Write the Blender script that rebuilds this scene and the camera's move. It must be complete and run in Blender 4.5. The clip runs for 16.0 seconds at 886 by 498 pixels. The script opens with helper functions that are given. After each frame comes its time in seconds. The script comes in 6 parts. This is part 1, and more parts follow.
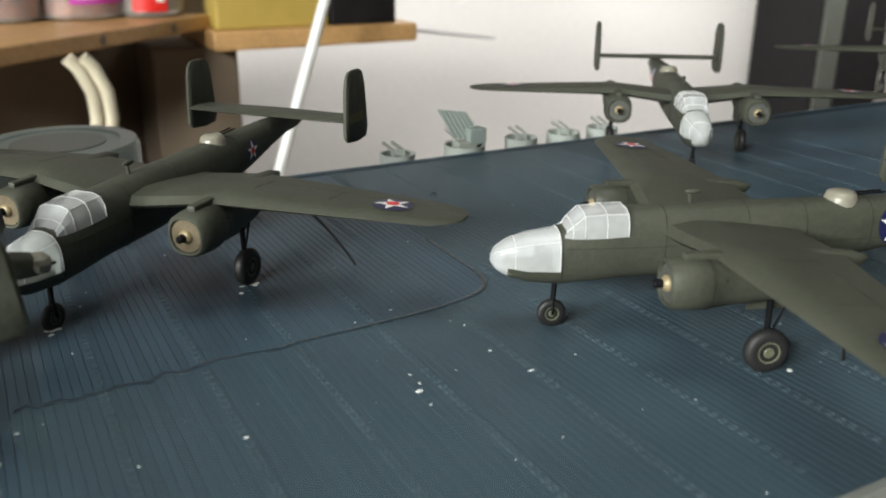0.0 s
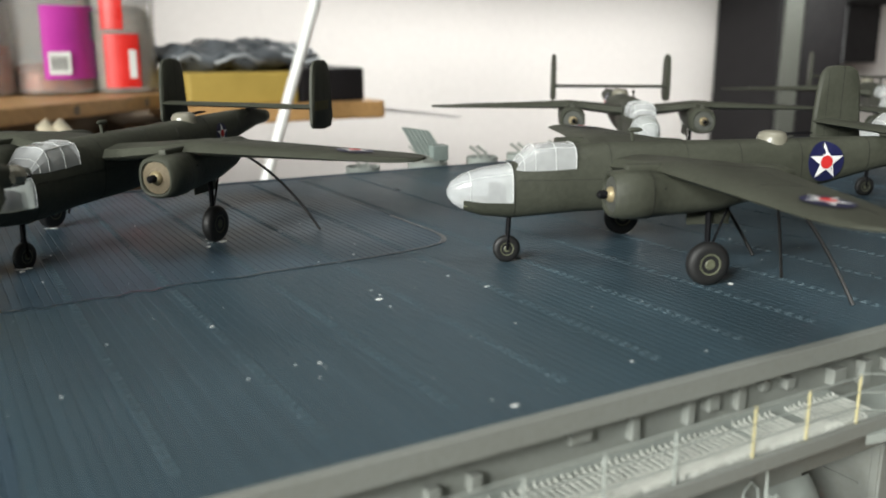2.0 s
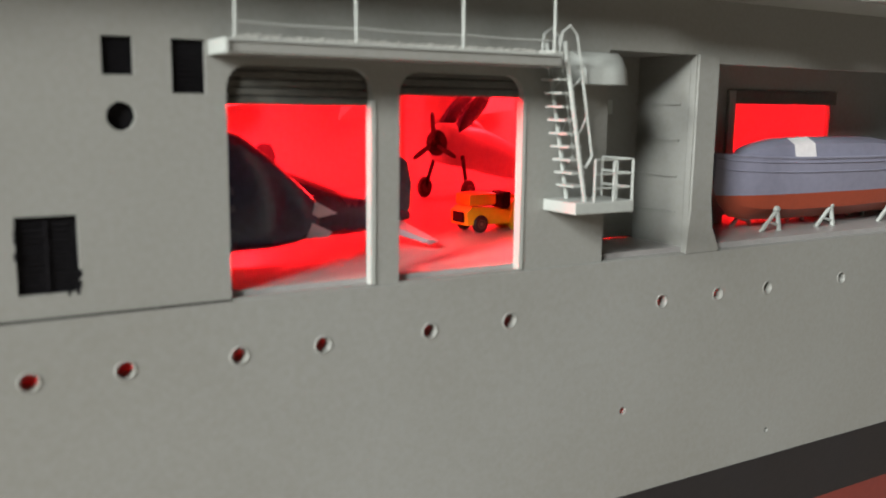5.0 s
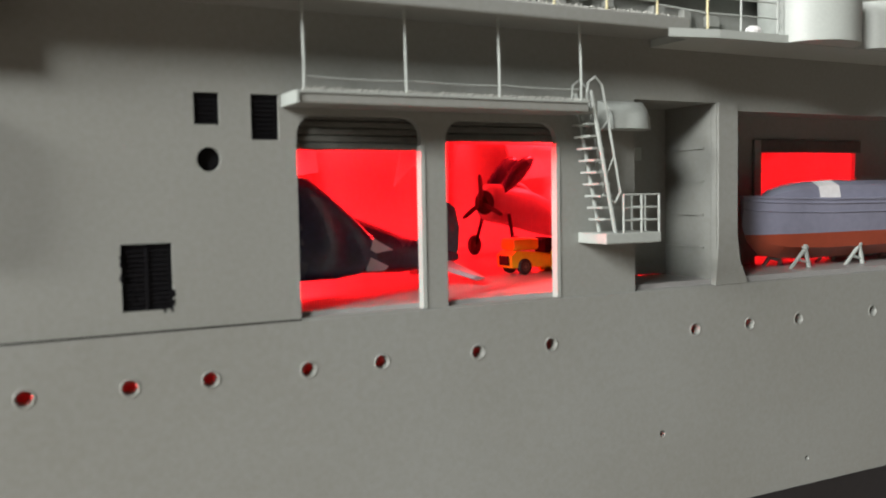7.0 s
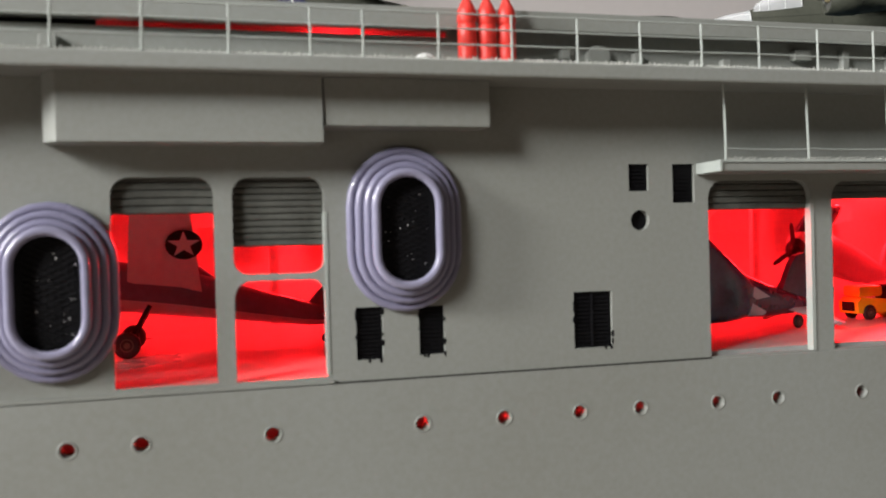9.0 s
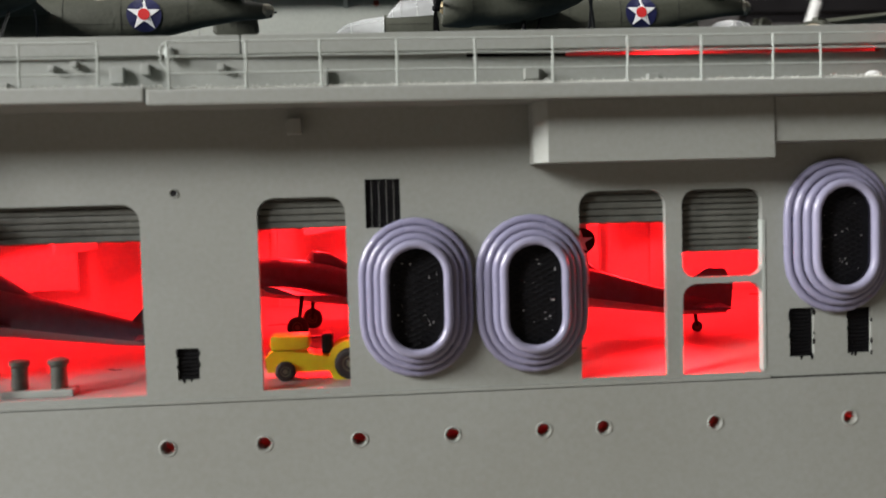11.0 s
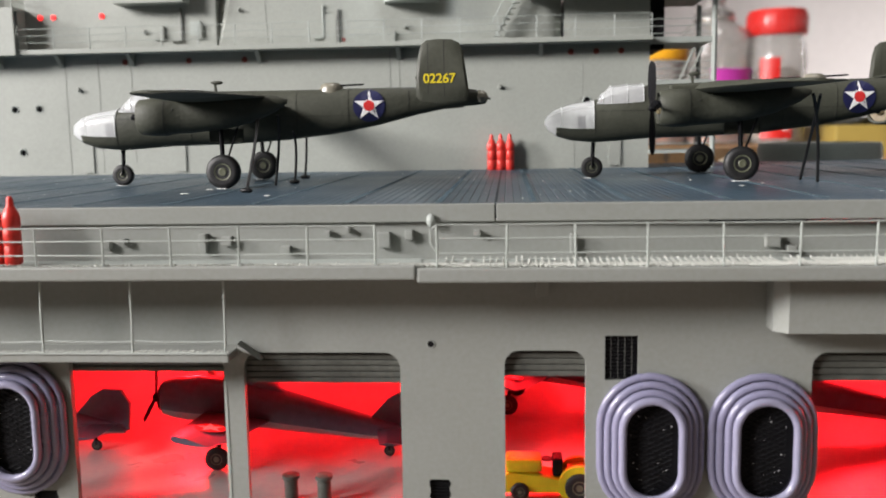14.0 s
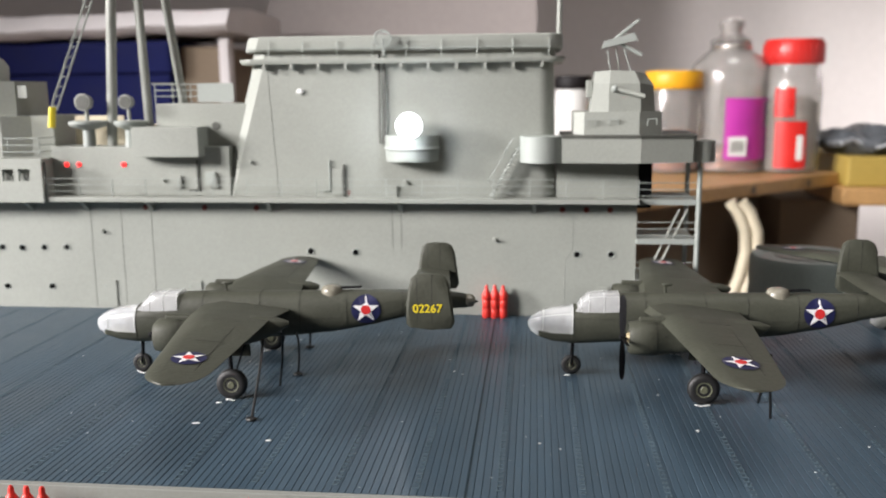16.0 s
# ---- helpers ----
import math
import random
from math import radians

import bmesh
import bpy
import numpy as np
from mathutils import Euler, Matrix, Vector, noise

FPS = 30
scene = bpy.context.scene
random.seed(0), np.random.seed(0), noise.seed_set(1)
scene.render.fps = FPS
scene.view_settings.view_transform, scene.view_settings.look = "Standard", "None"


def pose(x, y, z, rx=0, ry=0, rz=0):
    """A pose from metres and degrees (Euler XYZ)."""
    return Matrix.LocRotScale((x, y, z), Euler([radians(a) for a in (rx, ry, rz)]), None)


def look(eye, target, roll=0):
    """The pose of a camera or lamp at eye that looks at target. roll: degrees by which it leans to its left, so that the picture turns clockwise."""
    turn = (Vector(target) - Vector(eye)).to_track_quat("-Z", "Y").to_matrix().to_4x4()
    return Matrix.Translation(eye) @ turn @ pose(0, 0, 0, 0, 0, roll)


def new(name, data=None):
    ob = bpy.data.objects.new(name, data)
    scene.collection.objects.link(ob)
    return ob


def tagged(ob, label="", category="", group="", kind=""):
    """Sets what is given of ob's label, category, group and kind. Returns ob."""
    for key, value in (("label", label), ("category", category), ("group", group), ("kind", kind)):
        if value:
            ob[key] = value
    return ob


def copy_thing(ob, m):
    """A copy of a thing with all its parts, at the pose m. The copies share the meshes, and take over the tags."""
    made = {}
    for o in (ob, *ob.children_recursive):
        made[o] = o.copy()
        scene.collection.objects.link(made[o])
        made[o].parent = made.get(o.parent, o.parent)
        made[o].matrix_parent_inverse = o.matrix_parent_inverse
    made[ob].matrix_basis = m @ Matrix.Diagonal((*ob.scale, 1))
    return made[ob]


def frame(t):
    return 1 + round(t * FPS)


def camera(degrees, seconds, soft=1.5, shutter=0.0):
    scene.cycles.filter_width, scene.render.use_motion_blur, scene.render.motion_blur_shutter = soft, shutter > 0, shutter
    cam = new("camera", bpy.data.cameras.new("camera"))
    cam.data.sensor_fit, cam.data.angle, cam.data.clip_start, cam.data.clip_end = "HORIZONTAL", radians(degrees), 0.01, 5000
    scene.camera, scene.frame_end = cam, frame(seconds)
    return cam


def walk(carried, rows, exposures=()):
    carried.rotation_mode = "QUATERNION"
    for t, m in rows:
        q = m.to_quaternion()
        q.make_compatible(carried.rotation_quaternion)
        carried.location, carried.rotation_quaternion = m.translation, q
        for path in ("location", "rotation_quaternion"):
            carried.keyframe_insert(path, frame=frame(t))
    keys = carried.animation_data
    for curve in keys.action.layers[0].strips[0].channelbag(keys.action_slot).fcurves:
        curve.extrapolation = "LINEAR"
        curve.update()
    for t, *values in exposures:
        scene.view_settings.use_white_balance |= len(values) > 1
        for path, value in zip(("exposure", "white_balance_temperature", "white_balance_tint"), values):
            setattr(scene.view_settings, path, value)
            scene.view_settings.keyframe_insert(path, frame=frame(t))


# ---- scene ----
PATH = [
    (0, (0.09300, -0.04829, 0.05415), (0.18291, 0.11656, -0.01473), 0.46),
    (0.5, (0.09278, -0.04763, 0.05367), (0.18836, 0.11584, -0.01068), 0.68),
    (1, (0.09120, -0.05216, 0.04731), (0.18751, 0.11312, -0.01105), 0.16),
    (1.5, (0.09081, -0.05594, 0.03910), (0.18965, 0.11011, -0.01248), 0.21),
    (2, (0.08830, -0.06069, 0.03268), (0.18705, 0.10697, -0.01355), 0.16),
    (2.5, (0.08645, -0.06706, 0.02348), (0.18306, 0.10284, -0.01895), -0.03),
    (3, (0.08552, -0.07193, 0.01474), (0.18149, 0.09894, -0.02513), -0.31),
    (3.5, (0.08654, -0.07838, 0.00635), (0.18217, 0.09348, -0.02995), -0.82),
    (4, (0.08915, -0.08224, -0.00748), (0.18690, 0.08923, -0.03977), -0.48),
    (4.5, (0.09461, -0.08352, -0.02024), (0.19362, 0.08738, -0.05172), 0.04),
    (4.7, (0.09766, -0.08435, -0.02265), (0.19932, 0.08464, -0.05593), 0.83),
    (6.8, (0.09616, -0.09772, -0.02764), (0.19181, 0.07733, -0.04205), -0.81),
    (7, (0.09258, -0.09775, -0.03013), (0.18418, 0.07961, -0.04249), -1.05),
    (7.5, (0.08258, -0.09820, -0.03241), (0.16571, 0.08346, -0.04173), -1.19),
    (8, (0.07646, -0.10026, -0.03058), (0.14799, 0.08641, -0.03665), -1.12),
    (8.5, (0.06828, -0.10298, -0.03119), (0.12862, 0.08769, -0.03301), -1.27),
    (9, (0.05990, -0.10379, -0.02761), (0.11171, 0.08936, -0.02983), -1.49),
    (9.5, (0.05429, -0.10565, -0.02804), (0.09678, 0.08977, -0.03008), -1.91),
    (10, (0.04312, -0.10769, -0.02908), (0.07739, 0.08935, -0.03021), -1.92),
    (10.2, (0.03915, -0.10805, -0.02772), (0.07032, 0.08950, -0.02936), -1.92),
    (12.3, (0.00691, -0.10868, -0.01681), (0.00453, 0.09006, -0.03911), -1.24),
    (12.5, (0.00584, -0.10827, -0.01764), (0.00436, 0.09090, -0.03577), -1.44),
    (13, (0.00518, -0.11034, -0.00948), (-0.00312, 0.08842, -0.03017), -1.47),
    (13.5, (0.00636, -0.11320, -0.00026), (-0.00612, 0.08520, -0.02219), -1.15),
    (14, (0.01045, -0.11418, 0.00893), (-0.00445, 0.08360, -0.01685), -0.98),
    (14.5, (0.01287, -0.11456, 0.02083), (-0.00330, 0.08291, -0.00647), -1.08),
    (15, (0.01438, -0.11777, 0.03607), (-0.00287, 0.07951, 0.00806), -0.76),
    (15.5, (0.01713, -0.12078, 0.04584), (-0.00178, 0.07583, 0.01442), -0.54),
    (16, (0.01841, -0.12083, 0.05932), (-0.00183, 0.07499, 0.02405), -0.44),
]
cam = camera(53.5, 16.0, soft=1.8)
cam.data.dof.use_dof = True
cam.data.dof.focus_distance = 0.145
cam.data.dof.aperture_fstop = 34.0
walk(cam, [(t, look(e, g, r)) for t, e, g, r in PATH], exposures=((0.0, -0.10, 6500, 4), (2.0, -0.18, 6500, 4), (3.2, -0.13, 6500, 8), (4.5, 0.13, 6500, 10), (7.0, -0.04, 6500, 10), (9.0, -0.20, 6500, 10),
                                                                            (10.2, -0.24, 6500, 10), (12.5, -0.28, 6500, 8), (13.3, -0.30, 6500, 10), (14.3, -0.10, 6600, 14), (16.0, -0.02, 6600, 14)))

# ---- light ----
world = bpy.data.worlds.new("world")
scene.world = world
world.use_nodes = True
world.node_tree.nodes["Background"].inputs[0].default_value = (1.0, 0.97, 0.93, 1)
world.node_tree.nodes["Background"].inputs[1].default_value = 0.25


def lamp(name, kind, place, target, watts, colour, size):
    data = bpy.data.lights.new(name, kind)
    data.energy, data.color = watts, colour
    if kind == "AREA":
        data.size = size
    elif kind == "SPOT":
        data.shadow_soft_size, data.spot_size, data.spot_blend = size, radians(62), 0.6
    else:
        data.shadow_soft_size = size
    ob = new(name, data)
    ob.matrix_world = look(place, target) if target else Matrix.Translation(place)
    return ob


lamp("desk_lamp", "SPOT", (-0.88, -0.63, 0.50), (0.08, 0.03, 0.0), 82.0, (1.0, 0.985, 0.97), 0.15)
lamp("side_lamp", "SPOT", (-1.14, -0.295, 0.361), (0.06, 0.06, 0.0), 88.0, (1.0, 0.985, 0.97), 0.10)
# added fill light under the shelf that brightens the back wall
strip = lamp("wall_fill_light", "AREA", (0.85, 0.655, 0.129), (0.85, 0.79, -0.3), 4.0, (1.0, 0.985, 0.97), 0.96)
strip.data.shape, strip.data.size_y = "RECTANGLE", 0.05
lamp("ceiling_lamp", "AREA", (0.20, -0.10, 1.52), (0.20, 0.0, 0.0), 8.0, (1.0, 0.985, 0.97), 0.6)
for lx in (-0.062, 0.012, 0.088, 0.150, 0.225):
    lamp("hangar_led", "POINT", (lx, 0.078, -0.011), None, 0.28, (1.0, 0.010, 0.014), 0.004)
for lx in (-0.02, 0.08, 0.17):
    lamp("bilge_led", "POINT", (lx, 0.040, -0.056), None, 0.05, (1.0, 0.02, 0.02), 0.004)
lamp("searchlight_led", "POINT", (-0.0134, 0.0975, 0.0500), None, 0.008, (0.85, 0.93, 1.0), 0.002)


# ---- materials ----
def material(name, colour, rough=0.5, metal=0.0, vary=0.12, fine=900.0, coarse=60.0, bump=0.15, spec=0.5, second=None,
             glow=0.0, clear=0.0, per_object=0.0, coat=0.0, patchy=0.1):
    m = bpy.data.materials.new(name)
    m.use_nodes = True
    nt = m.node_tree
    b = nt.nodes["Principled BSDF"]
    b.inputs["Roughness"].default_value = rough
    b.inputs["Metallic"].default_value = metal
    b.inputs["Specular IOR Level"].default_value = spec
    b.inputs["Transmission Weight"].default_value = clear
    b.inputs["Coat Weight"].default_value = coat
    co = nt.nodes.new("ShaderNodeTexCoord")
    geo = nt.nodes.new("ShaderNodeNewGeometry")
    n1, n2 = nt.nodes.new("ShaderNodeTexNoise"), nt.nodes.new("ShaderNodeTexNoise")
    n1.inputs["Scale"].default_value, n1.inputs["Detail"].default_value = coarse, 4
    n2.inputs["Scale"].default_value, n2.inputs["Detail"].default_value = fine, 3
    for n in (n1, n2):
        nt.links.new(geo.outputs["Position"], n.inputs["Vector"])
    mix = nt.nodes.new("ShaderNodeMix")
    mix.data_type = "RGBA"
    low = tuple(c * (1 - vary) for c in colour)
    high = second or tuple(min(1.0, c * (1 + vary)) for c in colour)
    mix.inputs["A"].default_value, mix.inputs["B"].default_value = (*low, 1), (*high, 1)
    add = nt.nodes.new("ShaderNodeMath")
    add.operation = "MULTIPLY_ADD"
    add.inputs[1].default_value = 0.45
    nt.links.new(n2.outputs["Fac"], add.inputs[0])
    half = nt.nodes.new("ShaderNodeMath")
    half.operation = "MULTIPLY"
    half.inputs[1].default_value = 0.55
    nt.links.new(n1.outputs["Fac"], half.inputs[0])
    nt.links.new(half.outputs[0], add.inputs[2])
    fac = add.outputs[0]
    if per_object:
        info = nt.nodes.new("ShaderNodeObjectInfo")
        more = nt.nodes.new("ShaderNodeMath")
        more.operation = "MULTIPLY_ADD"
        more.inputs[1].default_value = per_object
        nt.links.new(info.outputs["Random"], more.inputs[0])
        nt.links.new(fac, more.inputs[2])
        fac = more.outputs[0]
    ramp = nt.nodes.new("ShaderNodeMapRange")
    ramp.inputs["From Min"].default_value, ramp.inputs["From Max"].default_value = 0.3, 0.7 + per_object
    nt.links.new(fac, ramp.inputs["Value"])
    nt.links.new(ramp.outputs[0], mix.inputs["Factor"])
    nt.links.new(mix.outputs["Result"], b.inputs["Base Color"])
    rr = nt.nodes.new("ShaderNodeMapRange")
    rr.inputs["To Min"].default_value, rr.inputs["To Max"].default_value = max(0.02, rough - patchy), min(1.0, rough + patchy)
    rr.inputs["From Min"].default_value, rr.inputs["From Max"].default_value = 0.25, 0.75
    nt.links.new(n1.outputs["Fac"], rr.inputs["Value"])
    nt.links.new(rr.outputs[0], b.inputs["Roughness"])
    if bump:
        bp = nt.nodes.new("ShaderNodeBump")
        bp.inputs["Strength"].default_value, bp.inputs["Distance"].default_value = bump, 0.0002
        nt.links.new(n2.outputs["Fac"], bp.inputs["Height"])
        nt.links.new(bp.outputs[0], b.inputs["Normal"])
    if glow:
        b.inputs["Emission Color"].default_value = (*colour, 1)
        b.inputs["Emission Strength"].default_value = glow
    return m


GREY = material("hull_grey_paint", (0.230, 0.238, 0.212), 0.52, vary=0.09, fine=1500, coarse=24, bump=0.12, second=(0.246, 0.262, 0.246))
PALE = material("fitting_grey_paint", (0.325, 0.355, 0.33), 0.5, vary=0.08, fine=2500, coarse=60, bump=0.10)
ISLAND = material("island_grey_paint", (0.308, 0.325, 0.293), 0.5, vary=0.10, fine=1500, coarse=32, bump=0.2)
DECK = material("deck_blue_stain", (0.046, 0.074, 0.099), 0.37, vary=0.34, fine=2600, coarse=30, bump=0.14, spec=0.22, per_object=0.12, patchy=0.11)
DECKGAP = material("deck_dark_joint", (0.016, 0.027, 0.035), 0.5, spec=0.1)
SCUFF = material("deck_scuffed_metal", (0.085, 0.120, 0.140), 0.5, vary=0.4, fine=1500, coarse=120, spec=0.12)
OLIVE = material("olive_drab_paint", (0.050, 0.053, 0.039), 0.58, spec=0.35, vary=0.22, fine=1300, coarse=110, bump=0.4)
SEAM = material("panel_line", (0.020, 0.020, 0.016), 0.7)
GLAZE = material("milky_clear_plastic", (0.84, 0.86, 0.87), 0.16, vary=0.12, fine=700, coarse=200, bump=0.1, spec=0.6, coat=0.4)
FRAME = material("clear_plastic_frame", (0.70, 0.72, 0.72), 0.3)


def see_through(m, share):
    """Lets a share of the light straight through a thin clear sheet."""
    nt = m.node_tree
    hole, mix = nt.nodes.new("ShaderNodeBsdfTransparent"), nt.nodes.new("ShaderNodeMixShader")
    mix.inputs[0].default_value = share
    nt.links.new(nt.nodes["Principled BSDF"].outputs[0], mix.inputs[1])
    nt.links.new(hole.outputs[0], mix.inputs[2])
    nt.links.new(mix.outputs[0], nt.nodes["Material Output"].inputs["Surface"])


see_through(GLAZE, 0.60)
FILM = material("satin_varnish_film", (0.095, 0.150, 0.172), 0.30, vary=0.25, fine=900, coarse=40, bump=0.12, spec=0.5, patchy=0.12)
see_through(FILM, 0.85)
DOME = material("tan_clear_plastic", (0.30, 0.285, 0.225), 0.25, vary=0.25, clear=0.3)
DIM = material("faded_yellow_paint", (0.10, 0.085, 0.02), 0.5)
BLACK = material("black_rubber", (0.012, 0.012, 0.012), 0.55, fine=3000)
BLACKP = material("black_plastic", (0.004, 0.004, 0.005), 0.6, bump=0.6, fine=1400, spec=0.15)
NET = material("black_raft_net", (0.005, 0.005, 0.006), 0.55, vary=0.5, fine=2200, coarse=300, bump=0.4, spec=0.18)
HUB = material("wheel_hub_green", (0.105, 0.11, 0.07), 0.5)
BRASS = material("engine_tan_metal", (0.32, 0.26, 0.15), 0.45, metal=0.3, vary=0.3, fine=2500)
NAVY = material("insignia_blue", (0.012, 0.014, 0.060), 0.45)
WHITE = material("insignia_white", (0.78, 0.78, 0.78), 0.45)
RED = material("insignia_red", (0.60, 0.03, 0.03), 0.45)
YELLOW = material("yellow_paint", (0.74, 0.60, 0.03), 0.4)
TUG = material("tug_yellow_plastic", (0.66, 0.64, 0.02), 0.4)
BOTTLE = material("red_bottle_paint", (0.62, 0.035, 0.025), 0.4, vary=0.12, fine=2000)
LILAC = material("lilac_grey_rubber", (0.20, 0.195, 0.285), 0.28, vary=0.08, bump=0.08, coat=0.25)
# lighter copy of the lilac rubber, with the inner ring's highlight in its colour
LITLILAC = material("lit_lilac_rubber", (0.235, 0.23, 0.32), 0.22, vary=0.1, bump=0.08, coat=0.3)
BOATGREY = material("boat_lilac_grey", (0.22, 0.23, 0.30), 0.45)
BOATRED = material("boat_red_oxide", (0.30, 0.055, 0.025), 0.45)
SHUTTER = material("shutter_dark_grey", (0.075, 0.078, 0.068), 0.5, vary=0.35, fine=1600, coarse=200)
HANGAR = material("hangar_white_paint", (0.50, 0.48, 0.46), 0.5)
HFLOOR = material("hangar_floor_grey", (0.30, 0.30, 0.29), 0.35)
GRATE = material("bare_grating_metal", (0.46, 0.47, 0.43), 0.45, vary=0.15, fine=2500)
JOINT = material("paint_filled_joint", (0.19, 0.20, 0.18), 0.6)
DARKBLUE = material("fighter_dark_blue", (0.018, 0.025, 0.060), 0.24, vary=0.4, fine=1200, coarse=120)
TANFACE = material("engine_dull_brass", (0.15, 0.12, 0.075), 0.5, metal=0.3, vary=0.4, fine=2500)
SEABLUE = material("fighter_blue_grey", (0.075, 0.088, 0.130), 0.40, vary=0.25)
LIGHTGREY = material("fighter_light_grey", (0.32, 0.34, 0.36), 0.45)
BOOT = material("boot_topping_black", (0.012, 0.012, 0.013), 0.5)
HULLRED = material("hull_red_oxide", (0.17, 0.03, 0.022), 0.55)
GLUE = material("dried_glue_white", (0.75, 0.76, 0.74), 0.35)
CABLE = material("black_cable", (0.010, 0.010, 0.010), 0.45)
BRIGHT = material("searchlight_glow", (0.90, 0.96, 1.0), 0.3, glow=3.0, vary=0.0)
REDGLOW = material("red_led_lens", (1.0, 0.02, 0.02), 0.3, glow=2.2, vary=0.0)
WOOD = material("pine_wood", (0.46, 0.27, 0.11), 0.5, vary=0.25, fine=260, coarse=22, bump=0.2)
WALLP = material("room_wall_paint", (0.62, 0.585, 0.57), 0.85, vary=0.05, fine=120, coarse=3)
# darkened wall colour for the unseen side walls, to weaken bounced light
UNSEENWALL = material("darkened_unseen_wall", (0.34, 0.31, 0.29), 0.85, vary=0.06, fine=120, coarse=3)
CLOTH = material("brown_cloth", (0.20, 0.155, 0.11), 0.95, vary=0.15, fine=500, coarse=12, bump=0.5)
TABLE = material("table_laminate", (0.25, 0.20, 0.16), 0.5, fine=300, coarse=8)
CEIL = material("ceiling_paint", (0.80, 0.78, 0.75), 0.9, fine=60, coarse=3)
CARD = material("grey_pink_card", (0.36, 0.325, 0.315), 0.8, vary=0.08, fine=200, coarse=10)
VARNISH = material("dark_varnish", (0.026, 0.042, 0.054), 0.18, vary=0.4, fine=1200, coarse=150, bump=0.6, spec=0.35)
CREAM = material("cream_plastic", (0.62, 0.56, 0.42), 0.4)
TINGREEN = material("grey_green_tin", (0.26, 0.31, 0.29), 0.4)
CLEARP = material("clear_jar_plastic", (0.85, 0.84, 0.82), 0.08, clear=0.85, vary=0.02, bump=0)
STEEL = material("bright_steel", (0.72, 0.70, 0.66), 0.22, metal=0.9)
PINK = material("magenta_label", (0.52, 0.045, 0.38), 0.45)
ORANGE = material("orange_lid", (0.85, 0.42, 0.02), 0.4)
REDLID = material("red_plastic", (0.62, 0.025, 0.020), 0.35)
BEIGE = material("beige_snack", (0.42, 0.35, 0.26), 0.7, vary=0.35, fine=300, coarse=70)
SNACK = material("orange_snack", (0.60, 0.16, 0.05), 0.6, vary=0.5, fine=300, coarse=90)
DARKCAB = material("black_cabinet", (0.011, 0.010, 0.011), 0.55, spec=0.25)
NAVYBOX = material("navy_panel", (0.011, 0.015, 0.080), 0.85, spec=0.15)
OFFWHITE = material("white_fabric", (0.60, 0.575, 0.58), 0.8, coarse=20)
TRAY = material("mustard_tray", (0.42, 0.30, 0.07), 0.5)
DARKBAG = material("dark_grey_bag", (0.085, 0.095, 0.105), 0.30, vary=0.5, coarse=60)

MM = 0.001
BASE = {}


# ---- mesh helpers, all lengths in millimetres ----
def finish(name, bm, mat, smooth):
    me = bpy.data.meshes.new(name)
    bm.to_mesh(me)
    bm.free()
    for m in mat if isinstance(mat, (list, tuple)) else (mat,):
        me.materials.append(m)
    if smooth:
        me.shade_smooth()
        me.set_sharp_from_angle(angle=radians(smooth if smooth > 1 else 35))
    return me


def thing(name, base, label, category, group="", kind=""):
    ob = new(name)
    ob.empty_display_size = 0.005
    ob.location = Vector(base) * MM
    BASE[ob.name] = Vector(base)
    return tagged(ob, label, category, group, kind)


def part(name, bm, mat, parent, label="", smooth=0, kind=""):
    base = BASE[parent.name]
    bmesh.ops.translate(bm, verts=bm.verts, vec=-base)
    bmesh.ops.scale(bm, verts=bm.verts, vec=(MM, MM, MM))
    ob = new(name, finish(name, bm, mat, smooth))
    ob.parent = parent
    BASE[ob.name] = base
    return tagged(ob, label, kind=kind)


def solid(name, bm, mat, label, category, group="", kind="", smooth=0):
    """A one-mesh thing, its origin at the middle of its underside."""
    lo = [min(v.co[i] for v in bm.verts) for i in range(3)]
    hi = [max(v.co[i] for v in bm.verts) for i in range(3)]
    base = Vector(((lo[0] + hi[0]) / 2, (lo[1] + hi[1]) / 2, lo[2]))
    bmesh.ops.translate(bm, verts=bm.verts, vec=-base)
    bmesh.ops.scale(bm, verts=bm.verts, vec=(MM, MM, MM))
    ob = new(name, finish(name, bm, mat, smooth))
    ob.location = base * MM
    BASE[ob.name] = base
    return tagged(ob, label, category, group, kind)


def box(bm, x0, x1, y0, y1, z0, z1, bevel=0.0, mi=0):
    made = bmesh.ops.create_cube(bm, size=1)["verts"]
    for v in made:
        v.co = Vector((x0 + (v.co.x + 0.5) * (x1 - x0), y0 + (v.co.y + 0.5) * (y1 - y0), z0 + (v.co.z + 0.5) * (z1 - z0)))
    faces = {f for v in made for f in v.link_faces}
    for f in faces:
        f.material_index = mi
    if bevel:
        bmesh.ops.bevel(bm, geom=list({e for v in made for e in v.link_edges}), offset=bevel, segments=2, affect="EDGES", profile=0.6)
    return bm


def B(*a, **k):
    return box(bmesh.new(), *a, **k)


def rod(bm, p, q, r, seg=8, r2=None, mi=0):
    p, q = Vector(p), Vector(q)
    d = q - p
    rot = d.to_track_quat("Z", "Y").to_matrix().to_4x4()
    made = bmesh.ops.create_cone(bm, cap_ends=True, segments=seg, radius1=r, radius2=r if r2 is None else r2, depth=d.length,
                                 matrix=Matrix.Translation((p + q) / 2) @ rot)["verts"]
    for f in {f for v in made for f in v.link_faces}:
        f.material_index = mi
    return bm


def R(*a, **k):
    return rod(bmesh.new(), *a, **k)


def ball(bm, c, r, seg=16, squash=(1, 1, 1)):
    m = Matrix.Translation(c) @ Matrix.Diagonal((r * squash[0], r * squash[1], r * squash[2], 1))
    bmesh.ops.create_uvsphere(bm, u_segments=seg, v_segments=max(6, seg // 2), radius=1, matrix=m)
    return bm


